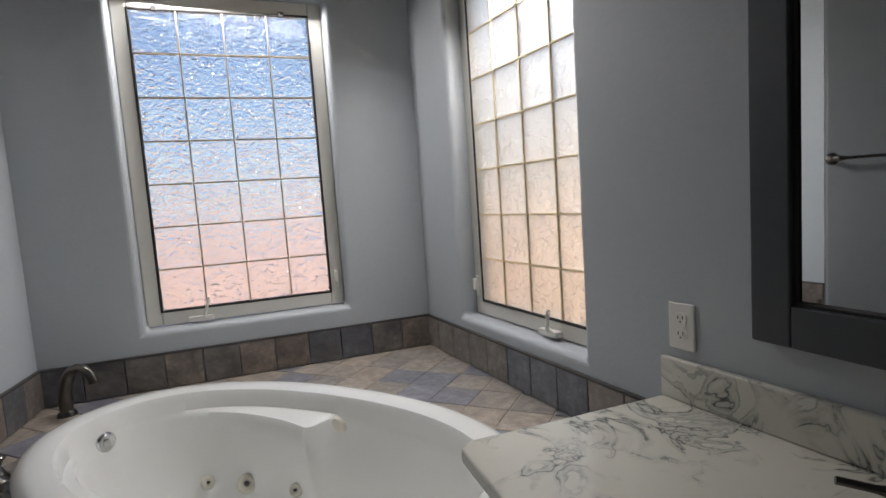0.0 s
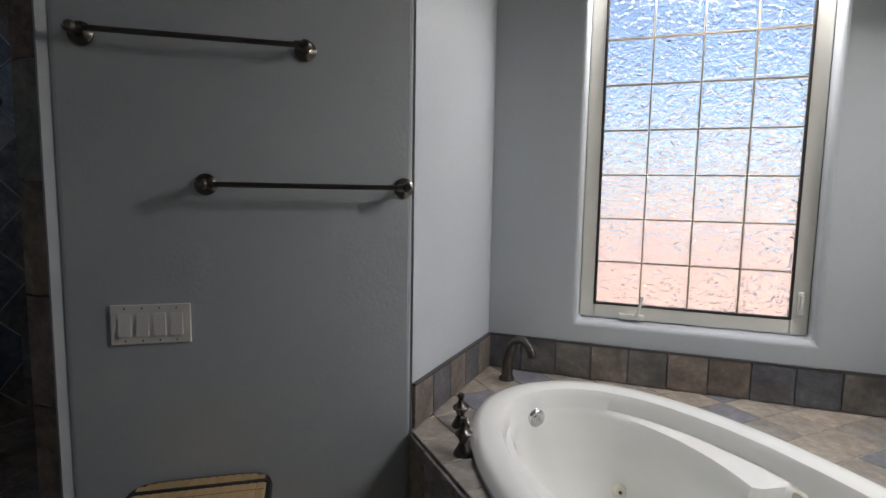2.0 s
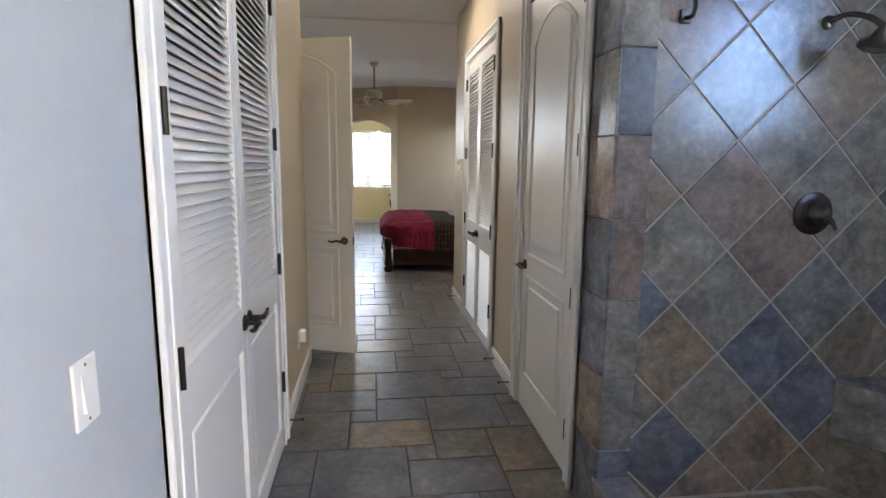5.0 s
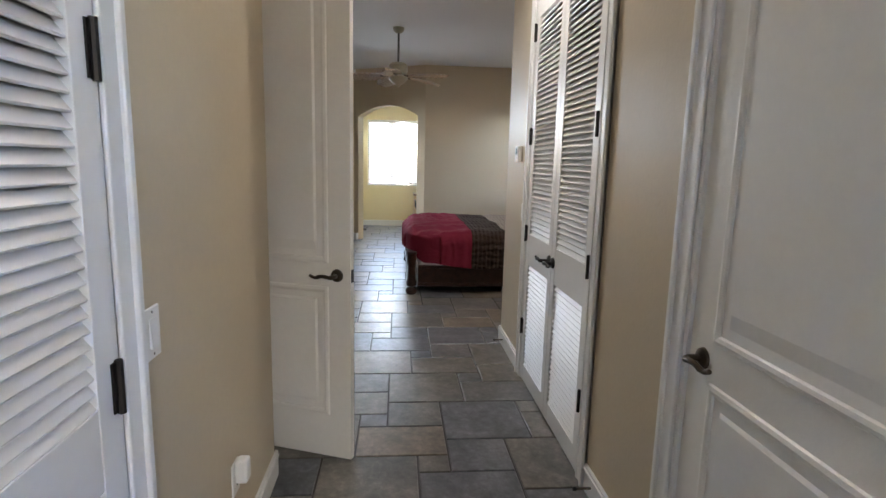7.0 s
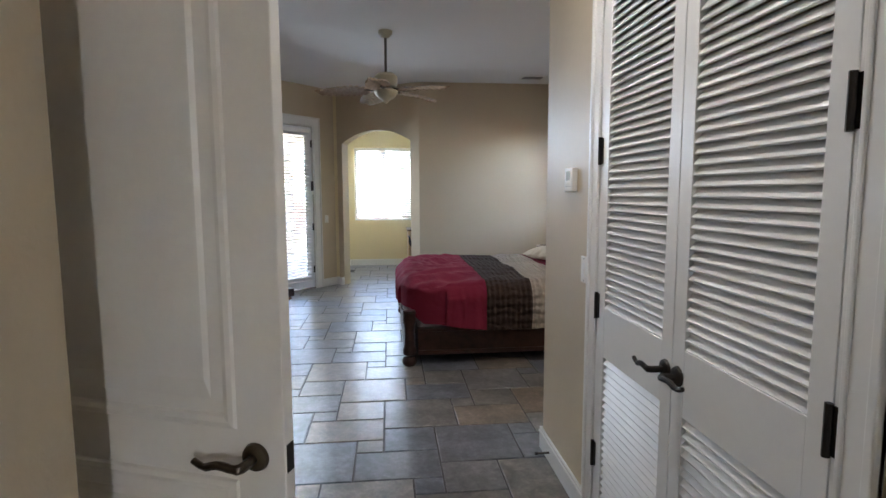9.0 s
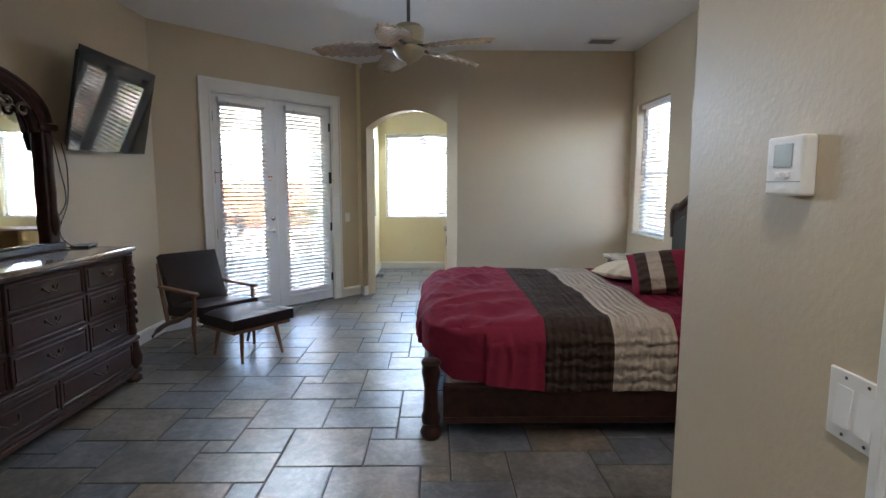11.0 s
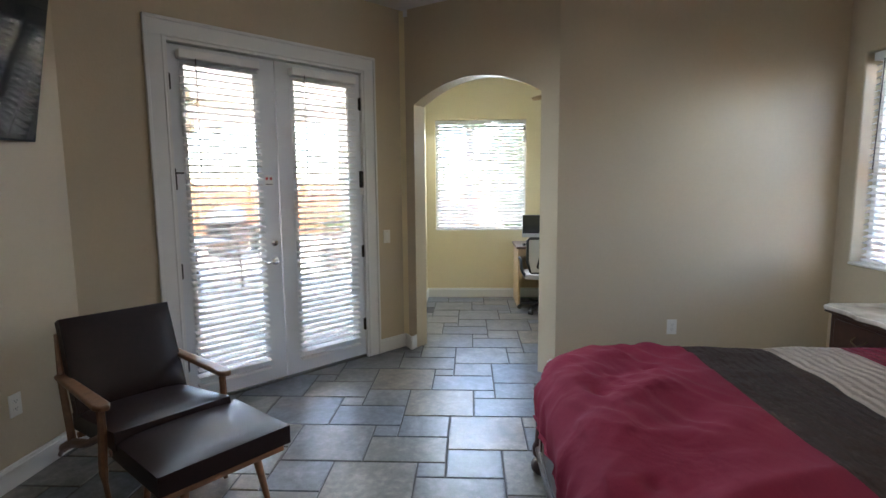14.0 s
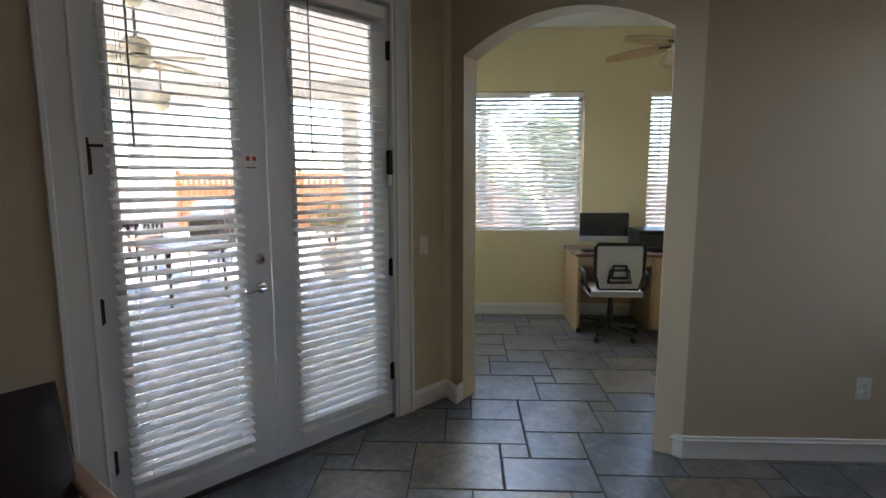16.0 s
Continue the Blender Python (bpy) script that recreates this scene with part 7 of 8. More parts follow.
def pose2(cx, cy):
    return Matrix(((fx.x, fy.x, 0, cx), (fx.y, fy.y, 0, cy), (0, 0, 1, 0), (0, 0, 0, 1)))


def cushion(bm, w, d, h, m, puff=0.012, n=14):
    vs = {}
    for face in (0, 1):
        for i in range(n + 1):
            for k in range(n + 1):
                u, v = -1 + 2 * i / n, -1 + 2 * k / n
                e = min(1, (1 - abs(u) ** 8) * (1 - abs(v) ** 8) + 0.0)
                z = (h / 2 + puff * (1 - u * u) * (1 - v * v)) * (0.72 + 0.28 * e) * (1 if face else -1)
                vs[face, i, k] = bm.verts.new(m @ Vector((u * w / 2, v * d / 2, z)))
        for i in range(n):
            for k in range(n):
                bm.faces.new([vs[face, a, b] for a, b in ((i, k), (i + 1, k), (i + 1, k + 1), (i, k + 1))])
    rim = [(i, 0) for i in range(n)] + [(n, k) for k in range(n)] + [(n - i, n) for i in range(n)] + [(0, n - k) for k in range(n)]
    for a in range(len(rim)):
        p, q = rim[a], rim[(a + 1) % len(rim)]
        bm.faces.new((vs[0, p[0], p[1]], vs[0, q[0], q[1]], vs[1, q[0], q[1]], vs[1, p[0], p[1]]))


lc = thing("lounge_chair", pose2(-10.567, -1.476), "walnut lounge chair with dark brown leather cushions", "chair")
bm = bmesh.new()
cushion(bm, 0.54, 0.60, 0.115, Matrix.Translation((0, 0.08, 0.365)) @ Matrix.Rotation(radians(7), 4, 'X'), 0.02)
part("seat", bm, M_LEATHER, lc, smooth=True)
bm = bmesh.new()
cushion(bm, 0.54, 0.50, 0.11, Matrix.Translation((0, -0.255, 0.60)) @ Matrix.Rotation(radians(112), 4, 'X'), 0.015)
part("backrest", bm, M_LEATHER, lc, smooth=True)
for cy, cz in ((0.30, 0.325), (-0.16, 0.27), (-0.36, 0.74)):
    bm = bmesh.new()
    tube(bm, [(-0.27, cy, cz), (0.27, cy, cz)], 0.016, 8)
    part("cross_rail", bm, M_WALNUT, lc, smooth=True)
for sg in (-1, 1):
    x = sg * 0.285
    bm = bmesh.new()
    tube(bm, bend([(sg * 0.255, 0.205, 0.0), (x, 0.245, 0.22), (x, 0.275, 0.42), (x, 0.27, 0.535)], 4), [0.012] * 4 + [0.02] * 5 + [0.018] * 4, 8)
    part("front_leg", bm, M_WALNUT, lc, smooth=True)
    bm = bmesh.new()
    tube(bm, bend([(x, 0.26, 0.40), (x, 0.05, 0.30), (x, -0.20, 0.22), (sg * 0.27, -0.44, 0.11), (sg * 0.255, -0.61, 0.0)], 4), [0.018] * 5 + [0.024] * 8 + [0.012] * 4, 8)
    part("back_leg", bm, M_WALNUT, lc, smooth=True)
    bm = bmesh.new()
    tube(bm, [(x, -0.20, 0.23), (x, -0.30, 0.53), (sg * 0.27, -0.37, 0.76)], [0.02, 0.017, 0.013], 8)
    part("back_upright", bm, M_WALNUT, lc, smooth=True)
    bm = bmesh.new()
    prism(bm, [(x - 0.026, -0.32), (x + 0.026, -0.32), (x + 0.033, 0.1), (x + 0.036, 0.29), (x + 0.02, 0.335), (x - 0.02, 0.335), (x - 0.036, 0.29), (x - 0.033, 0.1)], 0.535, 0.562, 'z', Matrix.Translation((0, 0, 0)))
    part("armrest", bm, M_WALNUT, lc, bevel=0.01, seg=3)
ot = thing("ottoman", pose2(-10.26, -1.013), "dark brown leather ottoman on tapered walnut legs", "ottoman")
bm = bmesh.new()
cushion(bm, 0.60, 0.50, 0.12, Matrix.Translation((0, 0, 0.345)), 0.025)
part("cushion", bm, M_LEATHER, ot, smooth=True)
part("frame", boxes((-0.28, -0.23, 0.262, 0.28, 0.23, 0.292)), M_WALNUT, ot, bevel=0.008)
for sx in (-1, 1):
    for sy in (-1, 1):
        bm = bmesh.new()
        tube(bm, [(sx * 0.165, sy * 0.165, 0.27), (sx * 0.20, sy * 0.21, 0.0)], [0.021, 0.012], 10)
        part("leg", bm, M_WALNUT, ot, smooth=True)

# outlets and switches on the bedroom walls
MTV = run(F1, (-5.75, -2.11))[0]
plate("wall_outlet", MTV, 10.97 - 10.475, 0.415, 0.075, 0.118, "white duplex outlet on the tan wall", "outlet", outlet=True)
o = plate("wall_outlet", MTV, 10.97 - 10.175, 0.415, 0.075, 0.118, "white outlet with a white cord plugged in", "outlet", outlet=True)
bm = bmesh.new()
tube(bm, bend([(0, 0.008, 0.02), (0.01, 0.05, 0.02), (-0.02, 0.05, -0.08), (0.02, 0.03, -0.25), (0.05, 0.02, -0.40)], 5), 0.004, 6)
part("cord", bm, M_PLASTIC, o, smooth=True)
plate("wall_outlet", run((-12.12, 2.98), A0)[0], 2.98 - 1.80, 0.40, 0.075, 0.118, "white duplex outlet on the tan wall", "outlet", outlet=True)
plate("light_switch", MF, 2.575 - 2.36, 1.06, 0.075, 0.118, "white rocker switch beside the garden doors", "light switch", rockers=1)
plate("wall_outlet", run((-7.25, 2.98), (-12.12, 2.98))[0], 10.80 - 7.25, 0.88, 0.075, 0.118, "white switch plate above the nightstand", "outlet", rockers=1)


# ceiling fan with leaf blades
def ceiling_fan(name, m, z_top, drop, radius, angles, body, blade, label, leafy=True, r0=0.16):
    t = thing(name, m, label, "ceiling fan")
    bm = bmesh.new()
    lathe(bm, [(0.0, z_top), (0.07, z_top), (0.068, z_top - 0.03), (0.04, z_top - 0.06), (0.016, z_top - 0.068)], 20)
    part("canopy", bm, body, t, smooth=True)
    bm = bmesh.new()
    tube(bm, [(0, 0, z_top - 0.06), (0, 0, z_top - drop)], 0.013, 10)
    part("rod", bm, M_NICKEL, t, smooth=True)
    zb = z_top - drop
    bm = bmesh.new()
    lathe(bm, [(0.02, zb + 0.01), (0.085, zb), (0.115, zb - 0.03), (0.115, zb - 0.10), (0.105, zb - 0.125), (0.06, zb - 0.14)], 26)
    part("motor", bm, body, t, smooth=True)
    bm = bmesh.new()
    lathe(bm, [(0.06, zb - 0.14), (0.118, zb - 0.165), (0.115, zb - 0.19), (0.08, zb - 0.235), (0.03, zb - 0.262), (0.012, zb - 0.285), (0.0, zb - 0.29)], 26)
    part("lower_bowl", bm, body, t, smooth=True)
    zl = zb - 0.15
    for a in angles:
        bm = bmesh.new()
        n, w = 40, 12
        rot = Matrix.Rotation(radians(a), 4, 'Z') @ Matrix.Translation((0, 0, zl)) @ Matrix.Rotation(radians(14), 4, 'X')
        top, bot = {}, {}
        for i in range(n + 1):
            u = i / n
            half = 0.105 * (math.sin(math.pi * min(1, 0.12 + 0.80 * u ** 0.8)) ** 0.6) * (1 if leafy else 0.65) if u < 0.999 else 0.02
            for k in range(w + 1):
                v = -1 + 2 * k / w
                x = r0 + (radius - r0) * u
                zz = -0.02 * (v * v) - 0.03 * u * u + (0.006 * math.sin((u * 8 - abs(v) * 1.8) * 2 * math.pi) * min(1, abs(v) * 4) if leafy else 0)
                top[i, k] = bm.verts.new(rot @ Vector((x - 0.05 * abs(v) * (u if leafy else 0), v * half, zz)))
                bot[i, k] = bm.verts.new(rot @ Vector((x - 0.05 * abs(v) * (u if leafy else 0), v * half, zz - 0.007)))
        for i in range(n):
            for k in range(w):
                bm.faces.new((top[i, k], top[i + 1, k], top[i + 1, k + 1], top[i, k + 1]))
                bm.faces.new((bot[i, k], bot[i, k + 1], bot[i + 1, k + 1], bot[i + 1, k]))
        for i in range(n):
            for k in (0, w):
                bm.faces.new((top[i, k], top[i + 1, k], bot[i + 1, k], bot[i, k]))
        for k in range(w):
            for i in (0, n):
                bm.faces.new((top[i, k], top[i, k + 1], bot[i, k + 1], bot[i, k]))
        bl = part("blade", bm, blade, t, smooth=True)
        bm = bmesh.new()
        tube(bm, [Matrix.Rotation(radians(a), 4, 'Z') @ Vector(p) for p in ((0.08, 0, zl + 0.0), (0.14, 0, zl - 0.012), (r0 + 0.06, 0, zl - 0.008))], 0.012, 6)
        part("bracket", bm, M_ANTIQUE, bl, smooth=True)
    return t


M_FANBODY = mat("aged_cream_fan", (0.42, 0.38, 0.27), 0.45, vary=0.15)
M_BLADE = mat("carved_palm_blade", (0.42, 0.31, 0.21), 0.24, vary=0.3, hue=(0.52, 0.40, 0.28), coat=0.7)
ceiling_fan("ceiling_fan", Matrix.Translation((-9.72, 0.44, 0)), CEIL - 0.012, 0.41, 0.70, (-87, -13, 58, 128, 201), M_FANBODY, M_BLADE, "ceiling fan with carved palm-leaf blades")
# ceiling vent
vt = thing("ceiling_vent", Matrix.Translation((-11.69, 2.46, CEIL - 0.012)), "white metal ceiling air vent with angled slats", "vent")
part("frame", boxes((-0.13, -0.17, -0.012, 0.13, -0.14, 0), (-0.13, 0.14, -0.012, 0.13, 0.17, 0), (-0.13, -0.14, -0.012, -0.10, 0.14, 0), (0.10, -0.14, -0.012, 0.13, 0.14, 0)), M_WHITE, vt, bevel=0.003)
part("backing", boxes((-0.10, -0.14, -0.003, 0.10, 0.14, -0.001)), M_BLACKPL, vt)
for k in range(8):
    bm = bmesh.new()
    box(bm, -0.10, -0.014, -0.002, 0.10, 0.014, 0.0, Matrix.Translation((0, -0.122 + k * 0.035, -0.008)) @ Matrix.Rotation(radians(35), 4, 'X'))
    part("slat", bm, M_WHITE, vt)
# second downlight by the bedroom entrance, unseen and added to brighten the rooms
dl = thing("recessed_downlight", Matrix.Translation((-7.9, 1.95, CEIL - 0.012)), "lit recessed ceiling downlight with white trim", "ceiling light")
bm = bmesh.new()
lathe(bm, [(0.10, 0.0), (0.10, -0.006), (0.078, -0.012), (0.074, -0.002)], 28, close=False)
part("trim_ring", bm, M_WHITE, dl, smooth=True)
bm = bmesh.new()
lathe(bm, [(0.0, -0.005), (0.074, -0.004), (0.074, -0.002)], 28)
part("lens", bm, M_LAMP, dl)
# ---- study ----
M_MAPLE = mat("maple_laminate", (0.55, 0.38, 0.21), 0.4, grain=20, vary=0.15)
M_DESKTOP = mat("brown_desk_top", (0.16, 0.09, 0.055), 0.3, grain=12, vary=0.3)
dk = thing("desk", Matrix.Translation((-14.76, 1.45, 0)), "maple desk with brown top and a drawer pedestal", "desk")
part("desktop", boxes((-0.33, -0.66, 0.735, 0.35, 1.2, 0.765)), M_DESKTOP, dk, bevel=0.006)
part("end_panel", boxes((-0.32, -0.64, 0.0, 0.33, -0.61, 0.733)), M_MAPLE, dk, bevel=0.002)
part("apron", boxes((0.27, -0.61, 0.64, 0.29, 0.06, 0.733)), M_MAPLE, dk)
part("modesty_panel", boxes((-0.28, -0.61, 0.15, -0.26, 1.1, 0.733)), M_MAPLE, dk)
ped = part("pedestal", boxes((-0.30, 0.06, 0.02, 0.31, 0.60, 0.733)), M_MAPLE, dk, bevel=0.002)
for z0, z1 in ((0.56, 0.72), (0.38, 0.545), (0.04, 0.365)):
    dw = part("drawer", boxes((0.311, 0.075, z0, 0.329, 0.585, z1)), M_MAPLE, ped, "maple drawer front", bevel=0.003)
part("end_panel", boxes((-0.32, 1.15, 0.0, 0.33, 1.18, 0.733)), M_MAPLE, dk, bevel=0.002)
mo = thing("computer", Matrix.Translation((-14.86, 1.15, 0.766)), "silver all-in-one computer with a dark screen", "computer")
part("body", boxes((-0.02, -0.25, 0.07, 0.0, 0.25, 0.36)), M_ALU, mo, bevel=0.004)
part("screen", boxes((0.0, -0.245, 0.12, 0.002, 0.245, 0.355)), mat("black_screen", (0.012, 0.013, 0.014), 0.15), mo, "dark screen, switched off")
part("stand", boxes((-0.05, -0.08, 0.0, 0.05, 0.08, 0.006), (-0.03, -0.07, 0.0, -0.02, 0.07, 0.16)), M_ALU, mo, bevel=0.003)
kb = thing("keyboard", Matrix.Translation((-14.60, 1.08, 0.766)), "dark computer keyboard on the desk", "keyboard")
part("base", boxes((-0.065, -0.20, 0.0, 0.065, 0.20, 0.014)), M_BLACKPL, kb, bevel=0.004)
part("key_rows", boxes(*[(-0.055 + r * 0.022, -0.19, 0.014, -0.037 + r * 0.022, 0.19, 0.019) for r in range(5)]), M_BLACKPL, kb)
pn = thing("printer", Matrix.Translation((-14.78, 1.66, 0.766)), "black desktop printer standing on the desk", "printer")
part("body", boxes((-0.20, -0.23, 0.0, 0.18, 0.23, 0.17)), M_BLACKPL, pn, bevel=0.012, seg=3)
part("scanner_lid", boxes((-0.20, -0.23, 0.172, 0.19, 0.23, 0.205)), M_BLACKPL, pn, bevel=0.01, seg=3)
part("paper_tray", boxes((0.18, -0.16, 0.03, 0.24, 0.16, 0.045)), M_BLACKPL, pn, bevel=0.004)

oc = thing("office_chair", Matrix.Translation((-14.33, 1.10, 0)) @ Matrix.Rotation(radians(90), 4, 'Z'), "black and white mesh office chair on castors", "chair")
M_MESHW = mat("white_chair_mesh", (0.62, 0.60, 0.60), 0.8, grain=200, vary=0.15)
bm = bmesh.new()
cushion(bm, 0.46, 0.44, 0.07, Matrix.Translation((0, 0.02, 0.44)), 0.015)
part("seat", bm, M_MESHW, oc, smooth=True)
bm = bmesh.new()
pts = [(-0.17, 0.50), (0.17, 0.50), (0.21, 0.62), (0.215, 0.87), (0.19, 0.90), (-0.19, 0.90), (-0.215, 0.87), (-0.21, 0.62)]
tube(bm, [(x, -0.235 - 0.04 * (z - 0.5), z) for x, z in pts + pts[:1]], 0.017, 8)
part("back_frame", bm, M_BLACKPL, oc, smooth=True)
bm = bmesh.new()
prism(bm, [(x * 0.97, z) for x, z in pts], -0.250, -0.243, 'y')
part("back_mesh", bm, M_MESHW, oc, "white mesh backrest")
bm = bmesh.new()
for h, w in ((0.62, 0.10), (0.66, 0.07)):
    pts2 = [(-w, h - 0.06), (w, h - 0.06), (w * 0.8, h + 0.05), (-w * 0.8, h + 0.05)]
    tube(bm, [(x, -0.262, z) for x, z in pts2 + pts2[:1]], 0.012, 6)
part("lumbar_support", bm, M_BLACKPL, oc, smooth=True)
for sg in (-1, 1):
    bm = bmesh.new()
    tube(bm, bend([(sg * 0.20, -0.16, 0.42), (sg * 0.27, -0.16, 0.52), (sg * 0.275, -0.12, 0.62), (sg * 0.275, 0.10, 0.63), (sg * 0.24, 0.14, 0.50), (sg * 0.20, 0.10, 0.42)], 4), 0.017, 8)
    part("armrest", bm, M_BLACKPL, oc, smooth=True)
bm = bmesh.new()
tube(bm, [(0, 0, 0.10), (0, 0, 0.26), (0, 0, 0.41)], [0.03, 0.028, 0.02], 12)
part("gas_column", bm, M_BLACKPL, oc, smooth=True)
for k in range(5):
    a = 2 * math.pi * k / 5 + 0.3
    bm = bmesh.new()
    tube(bm, [(0, 0, 0.11), (0.27 * math.cos(a), 0.27 * math.sin(a), 0.07)], [0.03, 0.017], 8)
    lg = part("base_arm", bm, M_BLACKPL, oc, smooth=True)
    bm = bmesh.new()
    c0 = Vector((0.28 * math.cos(a), 0.28 * math.sin(a), 0.028))
    d0 = Vector((-math.sin(a), math.cos(a), 0)) * 0.022
    tube(bm, [c0 - d0, c0 + d0], 0.028, 12)
    part("castor", bm, M_BLACKPL, lg, smooth=True)
ceiling_fan("ceiling_fan", Matrix.Translation((-13.75, 1.45, 0)), 2.99, 0.33, 0.66, (175, 232, 300, 20, 90), M_FANBODY, M_MAPLE, "study ceiling fan with pale wooden blades", leafy=False)
# loose cables under the desk
bm = bmesh.new()
tube(bm, bend([(-14.9, 1.0, 0.02), (-14.7, 1.15, 0.012), (-14.55, 1.05, 0.012), (-14.6, 1.3, 0.012), (-14.9, 1.4, 0.02)], 6), 0.008, 6)
tagged(part("cable", bm, M_BLACKPL, smooth=True), "black computer cable on the floor under the desk", "cable")

# ---- garden and patio ----
M_PATIO = mat("pale_concrete", (0.44, 0.435, 0.43), 0.85, grain=30, vary=0.12, bump=0.3)
M_SAND = mat("desert_gravel", (0.50, 0.40, 0.31), 0.95, grain=25, vary=0.25, bump=0.6)
M_STUCCO = mat("pink_tan_stucco", (0.70, 0.53, 0.46), 0.9, vary=0.08, bump=0.4, bump_scale=60)
M_FENCE = mat("orange_cedar", (0.55, 0.22, 0.08), 0.7, grain=20, vary=0.2)
M_SOFFIT = mat("white_soffit_boards", (0.60, 0.60, 0.58), 0.6, vary=0.04)
slab("ground", [(-300, -300), (300, -300), (300, 300), (-300, 300)], -0.4, -0.14, M_SAND, "dry gravel yard reaching the horizon", "ground")
slab("patio", [(-11.1, -2.2), (-6.0, -2.35), (-6.0, -6.2), (-18.6, -6.2), (-18.6, -0.55), (-15.4, -0.55), (-13.2, -0.55)], -0.14, -0.03, M_PATIO, "pale concrete patio slab", "patio")
slab("patio_roof", [(-11.0, -2.35), (-6.0, -2.45), (-6.0, -5.6), (-18.0, -5.6), (-18.0, -0.6), (-13.2, -0.6)], 2.95, 3.15, M_SOFFIT, "white boarded patio cover", "roof")
bm = boxes((-18.0, -5.62, 2.68, -6.0, -5.42, 2.95), (-18.0, -5.42, 2.68, -17.8, -0.6, 2.95))
tagged(part("patio_beam", bm, M_SOFFIT), "white painted patio beam", "beam", kind="structure")
for x, y in ((-17.85, -5.45), (-12.6, -5.5), (-17.85, -2.05)):
    col = thing("patio_column", Matrix.Translation((x, y, -0.03)), "grey stucco patio column", "column", "patio columns")
    part("shaft", boxes((-0.13, -0.13, 0.0, 0.13, 0.13, 2.71)), M_SOFFIT, col, bevel=0.01)
    part("base", boxes((-0.17, -0.17, 0.0, 0.17, 0.17, 0.25)), M_SOFFIT, col, bevel=0.01)
for x, y in ((-13.9, -3.0), (-16.6, -4.35)):
    ceiling_fan("ceiling_fan", Matrix.Translation((x, y, 0)), 2.95, 0.32, 0.62, (10, 82, 154, 226, 298), M_FANBODY, mat("cream_fan_blade", (0.62, 0.55, 0.42), 0.5), "cream patio ceiling fan", leafy=False)
# neighbouring wall seen through the bathroom glass, and yard walls
slab("garden_wall", [(-4.0, 6.2), (9.0, 6.2), (9.0, 6.45), (-4.0, 6.45)], -0.2, 1.5, M_STUCCO, "pink-tan stucco garden wall", "wall")
slab("garden_wall", [(5.2, -6.0), (5.45, -6.0), (5.45, 6.2), (5.2, 6.2)], -0.2, 2.55, mat("cream_stucco", (0.72, 0.65, 0.50), 0.9, vary=0.08, bump=0.4, bump_scale=60), "cream stucco garden wall", "wall")
slab("garden_wall", [(-26.0, -14.0), (-6.0, -14.0), (-6.0, -14.2), (-26.0, -14.2)], -0.2, 1.3, M_STUCCO, "pink-tan stucco garden wall", "wall")
slab("garden_wall", [(-26.0, -14.0), (-26.2, -14.0), (-26.2, 9.0), (-26.0, 9.0)], -0.2, 1.3, M_STUCCO, "pink-tan stucco garden wall", "wall")
slab("garden_wall", [(-26.0, 8.4), (-6.0, 8.4), (-6.0, 8.6), (-26.0, 8.6)], -0.2, 1.5, M_STUCCO, "pink-tan stucco garden wall", "wall")


def garden_fence(p0, p1, n, h=1.45):
    m, L = run(p0, p1)
    t = thing("garden_fence", m @ Matrix.Translation((0, 0, -0.14)), "orange cedar slatted garden fence", "fence")
    me = None
    for k in range(n):
        if me is None:
            bm = boxes((0, -0.012, 0.05, L / n * 0.72, 0.012, h))
            first = part("board", bm, M_FENCE, t)
            me = first.data
        else:
            o = new("board", me)
            o.parent = t
            o.location = (k * L / n, 0, 0)
    for z in (0.25, h - 0.12):
        part("rail", boxes((0, 0.012, z, L, 0.05, z + 0.09)), M_FENCE, t)
    for k in range(4):
        part("post", boxes((k * (L - 0.1) / 3, 0.012, 0.0, k * (L - 0.1) / 3 + 0.1, 0.1, h + 0.08)), M_FENCE, t)


garden_fence((-25.6, -9.2), (-25.6, -3.4), 34, 1.75)
garden_fence((-24.6, -0.1), (-24.6, 0.55), 5, 1.7)

# patio furniture
pt = thing("patio_table", Matrix.Translation((-15.9, -4.1, -0.03)) @ Matrix.Rotation(1.1, 4, 'Z'), "brown slatted patio table with metal legs", "table")
for k in range(7):
    part("top_slat", boxes((-0.8, -0.44 + k * 0.127, 0.70, 0.8, -0.33 + k * 0.127, 0.725)), M_WALNUT, pt)
for sx in (-0.7, 0.7):
    for sy in (-0.36, 0.36):
        bm = bmesh.new()
        tube(bm, [(sx, sy, 0.70), (sx * 1.05, sy * 1.05, 0.0)], 0.02, 8)
        part("leg", bm, M_BRONZE, pt)
ch0 = thing("patio_chair", Matrix.Translation((-16.4, -4.95, -0.03)) @ Matrix.Rotation(2.2, 4, 'Z'), "dark metal patio chair", "chair", "patio chairs")
bm = boxes((-0.22, -0.22, 0.42, 0.22, 0.22, 0.45))
part("seat", bm, M_BRONZE, ch0, bevel=0.01)
for k in range(5):
    part("back_slat", boxes((-0.2 + k * 0.09, -0.23, 0.45, -0.16 + k * 0.09, -0.21, 0.88)), M_BRONZE, ch0)
part("top_rail", boxes((-0.22, -0.235, 0.86, 0.22, -0.205, 0.90)), M_BRONZE, ch0)
for sx in (-0.2, 0.2):
    for sy in (-0.2, 0.2):
        bm = bmesh.new()
        tube(bm, [(sx, sy, 0.43), (sx * 1.1, sy * 1.1, 0.0)], 0.012, 6)
        part("leg", bm, M_BRONZE, ch0)
for x, y, r in ((-16.8, -3.65, 3.9), (-15.3, -5.0, -0.6), (-17.1, -4.7, 1.2)):
    copy_thing(ch0, Matrix.Translation((x, y, -0.03)) @ Matrix.Rotation(r, 4, 'Z'))
